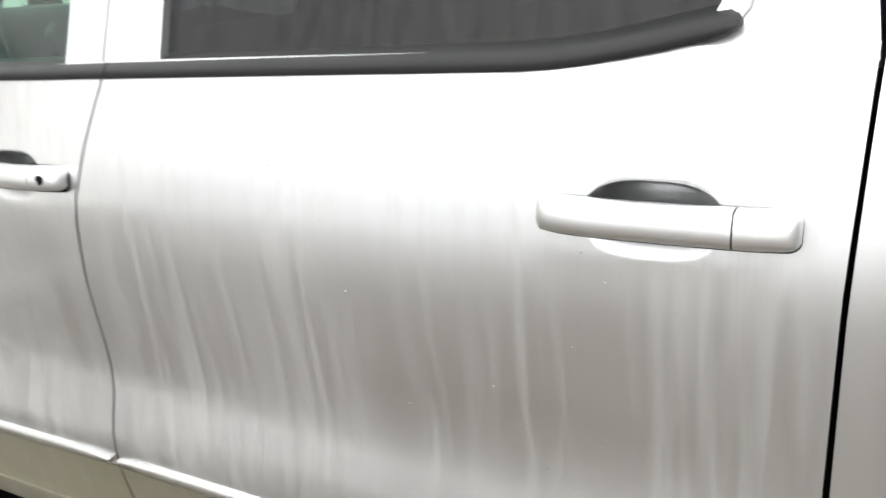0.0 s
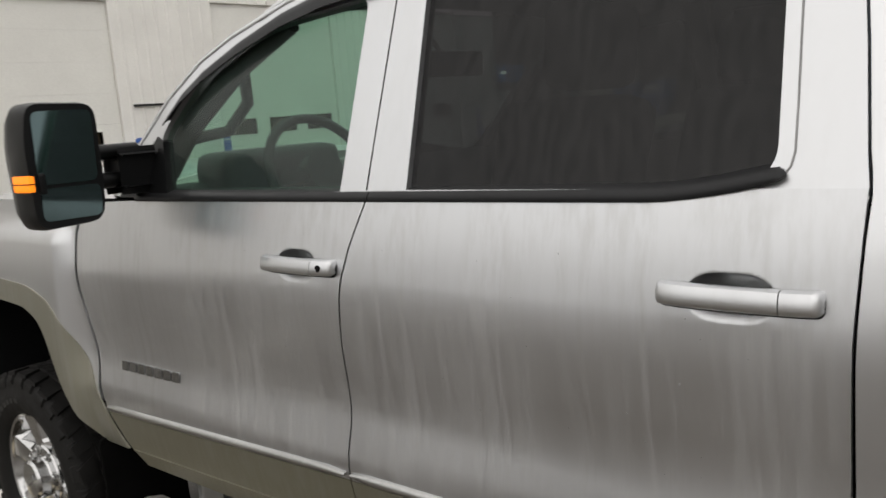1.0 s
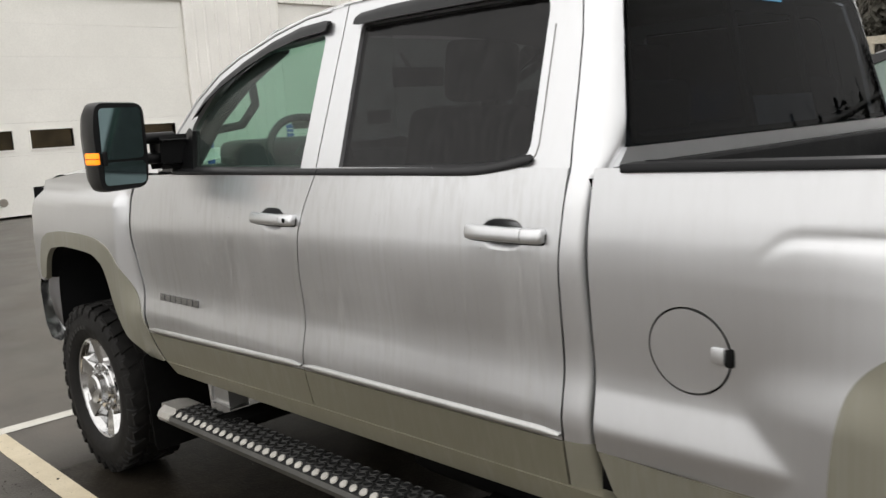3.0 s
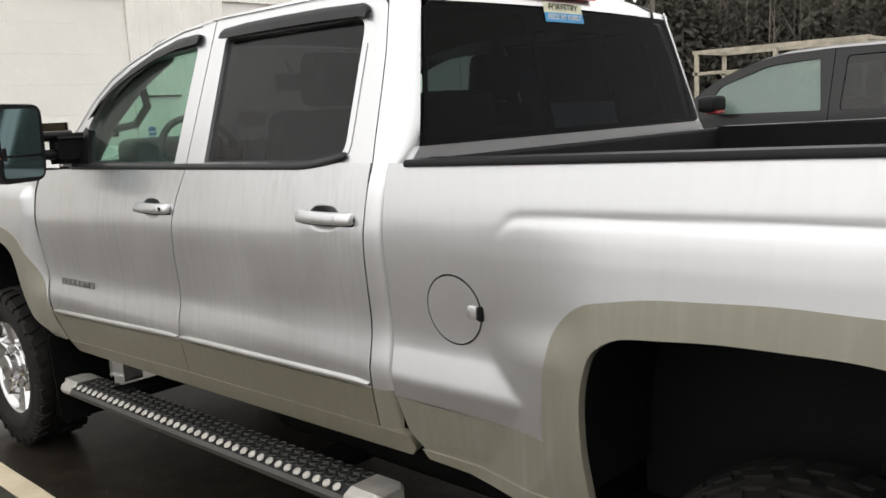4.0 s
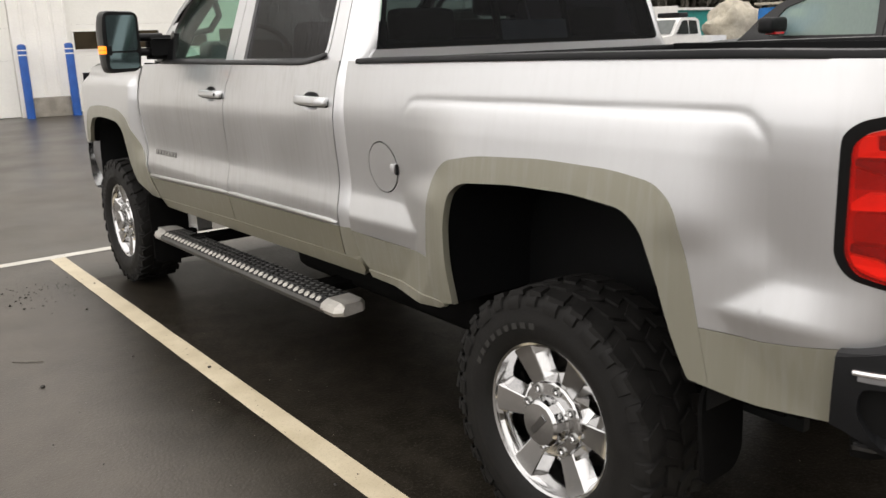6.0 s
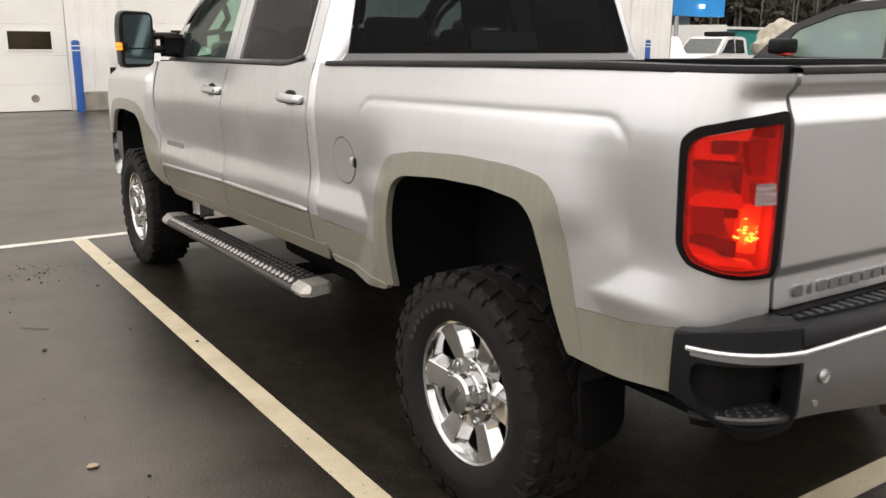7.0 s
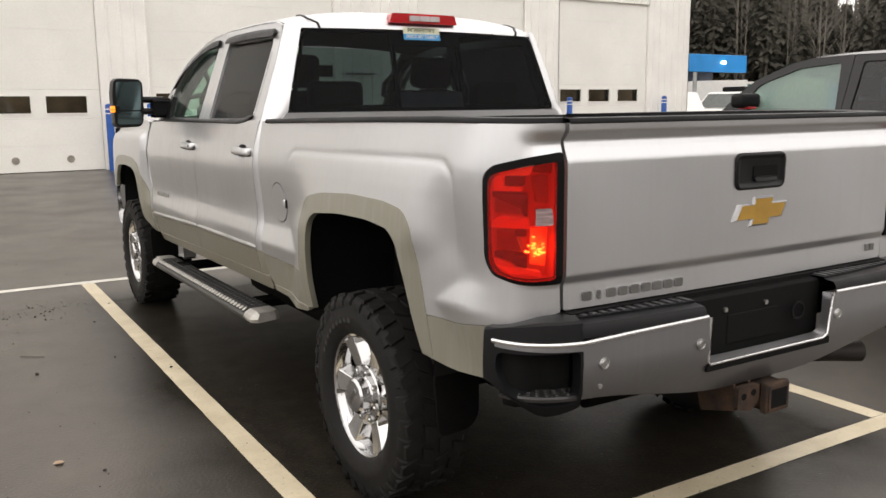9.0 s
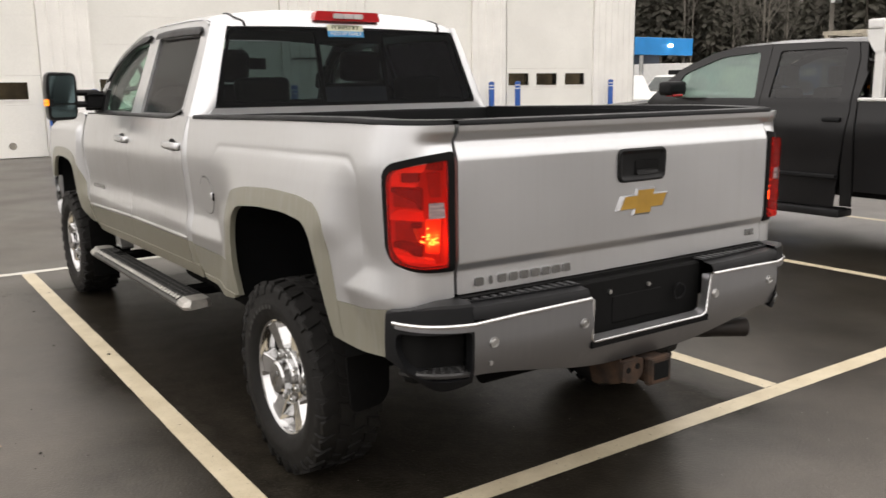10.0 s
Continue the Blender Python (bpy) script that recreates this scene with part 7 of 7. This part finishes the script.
def van_body(name, label, category, at, yaw, outline, half, paint, wins, ys, r=0.36, group="neighbouring vehicles"):
    """A vehicle from its side outline (along, up), with rounded flanks, side windows, a windscreen and wheels. Its nose points to local +y."""
    ob = thing(name, at, label, category, group)
    ob.rotation_euler.z = radians(yaw)
    bpy.context.view_layer.update()
    m = ob.matrix_world.copy()
    tuck = lambda z: half - 0.16 * max(0.0, z - 1.05) - 0.06 * max(0.0, 0.7 - z)
    bm = bmesh.new()
    loops = []
    for s in (-1, 1):
        loops.append([bm.verts.new(m @ Vector((s * tuck(v), u, v))) for u, v in outline])
    bm.faces.new(loops[0]), bm.faces.new(loops[1][::-1])
    k = len(outline)
    for i in range(k):
        j = (i + 1) % k
        bm.faces.new((loops[0][i], loops[1][i], loops[1][j], loops[0][j]))
    bmesh.ops.bevel(bm, geom=[e for e in bm.edges if e.calc_face_angle(0) > 0.9], offset=0.05, segments=2, affect='EDGES')
    own(part("body", bm, paint, None, "", 40), ob)
    for s in (-1, 1):
        for w in wins:
            bm = bmesh.new()
            prism(bm, rounded(w, 0.04, 3), lambda u, v, d: m @ Vector((s * (tuck(v) + 0.004 - d), u, v)), 0.02)
            own(part("side_window", bm, M["dark_pane"], None, "dark side window"), ob)
        for y in ys:
            mm = m @ Matrix.Translation((s * (half - 0.11), y, r)) @ pose(0, 0, 0, 0, 90 * s, 0)
            bm = bmesh.new()
            lathe(bm, [(0.0, 0.08), (r * 0.55, 0.09), (r * 0.6, 0.12), (r * 0.92, 0.125), (r, 0.09), (r, -0.09)], 22, mm)
            own(part("wheel", bm, M["rubber"], None, "", 40), ob)
    return ob, m, tuck


M["dark_pane"] = surface("dark window pane", (0.03, 0.035, 0.035), 0.08, dark=0.7, bump=0)
# paler copy of the pane: sky reflection put into the colour
M["sky_pane"] = surface("window pane with sky in its colour", (0.10, 0.115, 0.11), 0.06, dark=0.8, bump=0)
pick = [(-2.9, 0.55), (-2.9, 1.15), (-0.9, 1.18), (-0.8, 1.80), (-0.55, 1.88), (0.35, 1.88), (0.6, 1.80), (1.20, 1.22), (2.45, 1.10), (2.62, 0.95), (2.62, 0.5)]
pwin = [[(-0.68, 1.25), (-0.62, 1.75), (-0.05, 1.78), (-0.05, 1.25)], [(0.03, 1.25), (0.03, 1.78), (0.42, 1.76), (0.92, 1.27)]]
wp, m, tk = van_body("pickup_truck", "white pickup truck with a black box on its roof", "pickup truck", (25.9, 20.6, 0), 96, pick, 0.95, M["white_paint"], pwin, (-1.8, 1.75))
bm = bmesh.new()
prism(bm, [(-0.72, 0.64), (0.72, 0.64), (0.80, 1.16), (-0.80, 1.16)], lambda u, v, d: m @ Vector((u, v + 0.025 + d, 1.80 - (v - 0.62) * 1.0 + 0.02)), 0.02)
own(part("windscreen", bm, M["sky_pane"], None, "windscreen with sky reflection in its colour"), wp)
bm = bmesh.new()
box(bm, -0.5, 0.5, -0.6, 0.1, 1.89, 2.08, 0.06, 2, m)
own(part("roof_box", bm, M["black_plastic"], None, "black roof box", 40), wp)
wv, m, tk = van_body("pickup_truck", "white pickup truck by the workshop corner", "pickup truck", (23.9, 22.0, 0), 150, pick, 0.95, M["white_paint"], pwin, (-1.8, 1.75))
M["teal"] = surface("teal painted steel", (0.02, 0.30, 0.28), 0.5, dark=0.7)
M["sign_blue"] = surface("bright blue fascia", (0.015, 0.26, 0.66), 0.4, scale=1.5, dark=0.85, bump=0)
M["slate"] = surface("slate grey wall", (0.10, 0.11, 0.13), 0.7, scale=2, dark=0.75)
trailer = thing("trailer", (28.0, 25.5, 0), "long white covered trailer with a sloping roof", "trailer")
bm = bmesh.new()
prism(bm, [(23.5, 1.0), (23.5, 2.28), (29.0, 2.45), (31.5, 2.5), (31.5, 1.0)], lambda u, v, d: Vector((u, 24.5 + d, v)), 2.2)
own(part("body", bm, M["white_paint"], None), trailer)
for x in (26, 27):
    bm = bmesh.new()
    rod(bm, (x, 24.5, 0.4), (x, 26.7, 0.4), 0.4, seg=20)
    own(part("axle_wheels", bm, M["rubber"], None), trailer)
bm = bmesh.new()
box(bm, 24, 31, 24.7, 26.5, 0.78, 1.0)
own(part("frame", bm, M["under"], None), trailer)
wing = thing("office_wing", (26, 32, 0), "low slate building with a bright blue fascia", "building")
bm = bmesh.new()
box(bm, 22, 34.2, 29, 38, 0, 3.35)
own(part("wall", bm, M["slate"], None), wing)
bm = bmesh.new()
box(bm, 22, 36.2, 28.4, 28.75, 3.02, 3.92, 0.02, 1)
fas = own(part("fascia", bm, M["sign_blue"], None, "bright blue fascia board"), wing)
M["flood"] = glow("lit flood lamp", (0.9, 1.0, 0.85), 6.0)
bm = bmesh.new()
box(bm, 34.15, 34.42, 28.25, 28.4, 3.44, 3.60, 0.05, 3)
own(part("flood_lamp", bm, M["flood"], None, "lit flood lamp"), fas)
bm = bmesh.new()
rod(bm, (25.15, 22.0, 0), (25.15, 22.0, 2.7), 0.09)
tagged(part("steel_post", bm, M["satin"], None, "grey steel post before the office"), category="post")
cont = thing("container", (36, 29, 0), "teal storage container with a pale roof", "container")
bm = bmesh.new()
box(bm, 33.5, 38.5, 26.5, 29, 0.1, 2.35)
own(part("body", bm, M["teal"], None), cont)
bm = bmesh.new()
box(bm, 33.3, 38.7, 26.3, 29.2, 2.35, 2.48)
own(part("roof", bm, M["white_paint"], None), cont)
M["tarp"] = surface("weathered pale tarp", (0.55, 0.50, 0.40), 0.8, scale=3, dark=0.6, fine=20, bump=0.5, dist=0.02)
M["machine_blue"] = surface("bright blue sheet metal", (0.012, 0.19, 0.56), 0.4, scale=2, dark=0.75, fine=30, bump=0.1)


def heap(name, label, category, at, size, material, seed):
    """A lumpy covered load standing on the ground."""
    bm = bmesh.new()
    bmesh.ops.create_icosphere(bm, subdivisions=4, radius=1.0)
    for v in bm.verts:
        n = noise.noise(v.co * 2.1 + Vector((seed, 0, 0))) * 0.28 + noise.noise(v.co * 6 + Vector((0, seed, 0))) * 0.08
        c = v.co * (1 + n)
        v.co = Vector((at[0] + c.x * size[0], at[1] + c.y * size[1], max(0.0, 0.45 + c.z * 0.62) * size[2]))
    return tagged(part(name, bm, material, None, label, 60), category=category)


heap("covered_load", "pale lumpy tarp-covered load", "tarp", (33.2, 22.5), (1.6, 1.2, 2.5), M["tarp"], 4.0)
machine = thing("site_machine", (32.0, 19.0, 0), "bright blue boxed site machine with a pale lid", "machine")
bm = bmesh.new()
prism(bm, rounded([(20.25, 0.4), (20.25, 2.20), (17.75, 2.33), (17.95, 1.45), (18.6, 0.4)], 0.08), lambda u, v, d: Vector((31.5 + d, u, v)), 1.1)
own(part("body", bm, M["machine_blue"], None, "bright blue sheet metal body"), machine)
bm = bmesh.new()
box(bm, 31.485, 31.5, 18.0, 18.75, 1.78, 2.12, 0.004, 1)
own(part("panel", bm, M["white_paint"], None, "white panel"), machine)
bm = bmesh.new()
for k in range(5):
    box(bm, 31.48, 31.5, 19.35, 19.75, 1.66 + k * 0.085, 1.71 + k * 0.085, 0.004, 1)
own(part("vent", bm, M["under"], None, "dark slatted vent"), machine)
bm = bmesh.new()
box(bm, 31.4, 32.7, 17.7, 20.4, 2.335, 2.44, 0.02, 2)
own(part("lid", bm, M["tarp"], None, "pale weathered lid"), machine)
bm = bmesh.new()
for y in (18.7, 20.0):
    box(bm, 31.5, 32.6, y - 0.07, y + 0.07, 0.0, 0.42, 0.01, 1)
own(part("skid", bm, M["under"], None, "dark steel skids"), machine)
heap("covered_load", "pale lumpy bags piled on the ground", "tarp", (29.6, 16.4), (1.2, 1.0, 0.8), M["tarp"], 15.0)
cone = thing("traffic_cone", (26.4, 16.6, 0), "tall orange traffic cone by the load", "cone")
M["orange"] = surface("orange plastic", (0.75, 0.12, 0.02), 0.5, bump=0)
bm = bmesh.new()
lathe(bm, [(0.03, 1.15), (0.06, 1.15), (0.20, 0.04), (0.30, 0.04), (0.30, 0.0)], 20, Matrix.Translation((26.4, 16.6, 0)))
own(part("body", bm, M["orange"], None, "", 40), cone)
# a flat-deck truck with a pale pipe rack beyond the black pickup
deck = thing("rack_truck", (21.8, 9.1, 0), "flat-deck truck with a pale square-tube rack", "truck", "neighbouring vehicles")
bm = bmesh.new()
for x in (21.0, 22.8):
    for y in (6.6, 8.9, 11.2):
        box(bm, x - 0.05, x + 0.05, y - 0.05, y + 0.05, 1.05, 2.9)
    box(bm, x - 0.055, x + 0.055, 6.5, 11.3, 2.84, 2.95)
    box(bm, x - 0.05, x + 0.05, 6.5, 11.3, 2.25, 2.34)
for y in (6.6, 11.2):
    box(bm, 21.0, 22.8, y - 0.045, y + 0.045, 2.845, 2.94)
own(part("rack", bm, M["tarp"], None, "pale square-tube rack"), deck)
bm = bmesh.new()
box(bm, 20.9, 22.9, 6.3, 11.4, 0.85, 1.05)
own(part("deck", bm, M["slate"], None), deck)
wheel_set(deck, 21.1, 22.7, (7.3, 10.4), 0.42, M["satin"])

# ---- woods round the lot; those behind the camera are added for reflections ----
M["bark"] = surface("grey bark", (0.185, 0.168, 0.143), 0.9, scale=0.6, dark=0.6, fine=8, bump=0)
# needle colour is raised to carry the haze of distance
M["needles"] = surface("conifer foliage paled for haze", (0.155, 0.148, 0.122), 0.9, scale=0.25, dark=0.75, fine=3, bump=0)
M["brush"] = surface("brown winter brush", (0.150, 0.138, 0.115), 0.95, scale=0.3, dark=0.55, fine=2.5, bump=0, stretch=(1, 1, 0.3))
nt = M["needles"].node_tree
thin, half = nt.nodes.new("ShaderNodeBsdfTranslucent"), nt.nodes.new("ShaderNodeMixShader")
nt.links.new(nt.nodes["Principled BSDF"].inputs["Base Color"].links[0].from_socket, thin.inputs["Color"])
half.inputs[0].default_value = 0.6
nt.links.new(nt.nodes["Principled BSDF"].outputs[0], half.inputs[1])
nt.links.new(thin.outputs[0], half.inputs[2])
nt.links.new(half.outputs[0], nt.nodes["Material Output"].inputs["Surface"])
rng = random.Random(7)


def hill(a):
    """Height of the wooded rise in a direction; highest behind the office."""
    a = (a + math.pi) % (2 * math.pi) - math.pi
    # last term: unseen rise added behind the camera to darken body reflections
    return 4.0 + 6.0 * smooth(-0.5, -0.2, a) * (1 - smooth(0.505, 0.575, a)) + 14.0 * smooth(0.555, 0.675, a) * (1 - smooth(1.1, 1.5, a)) + 11.0 * smooth(-2.6, -2.1, a) * (1 - smooth(-0.9, -0.5, a))


bm = bmesh.new()
rows = []
for i in range(181):
    a = 2 * math.pi * i / 180
    ca, sa = math.cos(a), math.sin(a)
    hgt = hill(a) + 1.5 * noise.noise(Vector((ca * 4, sa * 4, 1.7)))
    rows.append([Vector((ca * r, sa * r, z + (noise.noise(Vector((ca * 30, sa * 30, z))) * 1.2 if z > 0 else 0))) for r, z in ((78, -0.2), (80, hgt * 0.3), (86, hgt * 0.62), (98, hgt), (150, hgt * 1.35))])
loft(bm, rows)
tagged(part("hillside", bm, M["brush"], None, "brown brushy hillside round the lot, its unseen rear added", 60), category="hillside", kind="structure")
needle_v, needle_f, bark_v, bark_f = [], [], [], []


def add_cone(vs, fs, base, top, r0, r1, n=5):
    k = len(vs)
    for c, r in ((base, r0), (top, r1)):
        for i in range(n):
            a = 2 * math.pi * i / n
            vs.append((c[0] + r * math.cos(a), c[1] + r * math.sin(a), c[2]))
    for i in range(n):
        j = (i + 1) % n
        fs.append((k + i, k + j, k + n + j, k + n + i))


def conifer(x, y, z, h):
    add_cone(bark_v, bark_f, (x, y, z), (x, y, z + h), 0.16, 0.02)
    levels = 16
    start = rng.uniform(0.22, 0.45)
    for i in range(levels):
        t = start + (1 - start) * i / levels
        reach = (1 - t) ** 0.75 * h * 0.21 * rng.uniform(0.75, 1.2)
        zz = z + t * h
        for j in range(8):
            a = rng.uniform(0, 6.28)
            rr = reach * rng.uniform(0.6, 1.1)
            dx, dy = math.cos(a), math.sin(a)
            drop = rr * rng.uniform(0.15, 0.5)
            for q in range(4):
                f = (q + rng.uniform(0.5, 1.0)) / 4
                px, py, pz = x + dx * rr * f, y + dy * rr * f, zz - drop * f
                w, l = rng.uniform(0.10, 0.22), rng.uniform(0.18, 0.38)
                b = a + rng.uniform(-1.2, 1.2)
                ex, ey = math.cos(b), math.sin(b)
                k = len(needle_v)
                needle_v.extend([(px - ey * w, py + ex * w, pz), (px + ex * l, py + ey * l, pz - rng.uniform(0.1, 0.3)), (px + ey * w, py - ex * w, pz), (px - ex * 0.1, py - ey * 0.1, pz + 0.14)])
                needle_f.append((k, k + 1, k + 2, k + 3))


def bare_tree(x, y, z, h):
    lean = rng.uniform(-0.04, 0.04) * h
    add_cone(bark_v, bark_f, (x, y, z), (x + lean, y, z + h), rng.uniform(0.05, 0.10), 0.02)
    for i in range(9):
        t = rng.uniform(0.4, 0.95)
        a, l = rng.uniform(0, 6.28), (1 - t) * h * 0.4 + 0.5
        p = (x + lean * t, y, z + t * h)
        add_cone(bark_v, bark_f, p, (p[0] + l * math.cos(a) * 0.6, p[1] + l * math.sin(a) * 0.6, p[2] + l * 0.8), 0.035, 0.008, 3)


for i in range(2500):
    a = rng.uniform(0, 2 * math.pi) if i < 520 else rng.uniform(-0.15, 1.05)
    r = 62 + 40 * rng.random() ** 1.2
    x, y = r * math.cos(a), r * math.sin(a)
    if y > 15 and -45 < x < 24:
        continue
    z = float(np.interp(r, [76, 80, 86, 98, 110], [0.0, 0.28, 0.58, 0.95, 1.0])) * hill(a)
    tall = 0.8 if 0.525 < a < 0.595 else 1.0
    if rng.random() < 0.5:
        conifer(x, y, z, rng.uniform(6, 12) * tall)
    else:
        bare_tree(x, y, z, rng.uniform(8, 14) * tall)
for nm, vs, fs, mt, lab in (("far_conifers", needle_v, needle_f, "needles", "dark conifer boughs of the far woods"), ("far_trunks", bark_v, bark_f, "bark", "grey bare trunks and limbs of the far woods")):
    me = bpy.data.meshes.new(nm)
    me.from_pydata(vs, [], fs)
    me.materials.append(M[mt])
    tagged(new(nm, me), lab, "woods", kind="stuff")
# a power pole before the woods
pole = thing("power_pole", (52, 30, 0), "wooden power pole with grey boxes", "pole")
bm = bmesh.new()
rod(bm, (52, 30, 0), (52, 30, 14), 0.16, 0.12)
own(part("post", bm, M["bark"], None), pole)
bm = bmesh.new()
box(bm, 51.6, 52.4, 29.6, 29.9, 6.6, 7.4)
own(part("transformer", bm, M["satin"], None), pole)

# ---- litter on the asphalt ----
M["leaf"] = surface("dead orange leaf", (0.46, 0.33, 0.22), 0.7, bump=0)
M["pebble"] = surface("dark grit", (0.045, 0.040, 0.035), 0.8, bump=0)
bm = bmesh.new()
for i in range(420):
    if i < 150:
        x, y = rng.gauss(-1.74, 0.26), rng.gauss(4.02, 0.16)
    else:
        x, y = rng.uniform(-4.5, -1.0), rng.uniform(-0.5, 7.0)
    r = rng.uniform(0.0015, 0.0045) + 0.008 * rng.random() ** 9
    bmesh.ops.create_icosphere(bm, subdivisions=1, radius=r, matrix=Matrix.Translation((x, y, r * 0.4)) @ Matrix.Diagonal((1, rng.uniform(0.6, 1.4), 0.6, 1)))
tagged(part("grit", bm, M["pebble"], None, "scattered dark grit on the asphalt"), category="grit", kind="stuff")
M["pale_grit"] = surface("pale grit", (0.34, 0.32, 0.28), 0.8, bump=0)
bm = bmesh.new()
for i in range(330):
    x, y = rng.uniform(-3.0, 1.6), rng.uniform(-3.2, 3.4)
    r = rng.uniform(0.0010, 0.0026)
    bmesh.ops.create_icosphere(bm, subdivisions=1, radius=r, matrix=Matrix.Translation((x, y, r * 0.4)) @ Matrix.Diagonal((1, rng.uniform(0.6, 1.4), 0.6, 1)))
tagged(part("pale_grit", bm, M["pale_grit"], None, "scattered pale grit on the asphalt"), category="grit", kind="stuff")
for x, y in ((-1.937, 0.952),):
    bm = bmesh.new()
    prism(bm, [(-0.022, 0), (-0.008, 0.018), (0.012, 0.015), (0.025, 0.0), (0.012, -0.016), (-0.009, -0.014)], lambda u, v, d: Vector((x + u, y + v, 0.004 + d + 0.18 * abs(v))), 0.002)
    tagged(part("leaf", bm, M["leaf"], None, "dead orange leaf on wet asphalt"), category="leaf")
bm = bmesh.new()
tube(bm, [Vector((-1.907, 2.795, 0.0025)), Vector((-1.85, 2.745, 0.0035)), Vector((-1.786, 2.70, 0.0025))], 0.0023, 6)
tagged(part("twig", bm, M["bark"], None, "short dark twig on wet asphalt"), category="twig")

# ---- water beads left on the doors ----
M["water"] = surface("water bead", (0.45, 0.46, 0.47), 0.06, 0.2, dark=0.9, bump=0)
for door, y0, y1 in ((DOOR_L[1], 1.24, 2.14), (DOOR_L[0], 2.26, 3.2)):
    bm = bmesh.new()
    for i in range(24):
        y, z = rng.uniform(y0, y1), rng.uniform(0.90, 1.34)
        r = rng.uniform(0.0008, 0.0016)
        bmesh.ops.create_icosphere(bm, subdivisions=1, radius=r, matrix=Matrix.Translation((-x_door(y, z), y, z)) @ Matrix.Diagonal((0.6, 1, rng.uniform(1.0, 1.5), 1)))
    tagged(part("water_beads", bm, M["water"], door, "small clear water beads", 60), kind="stuff")
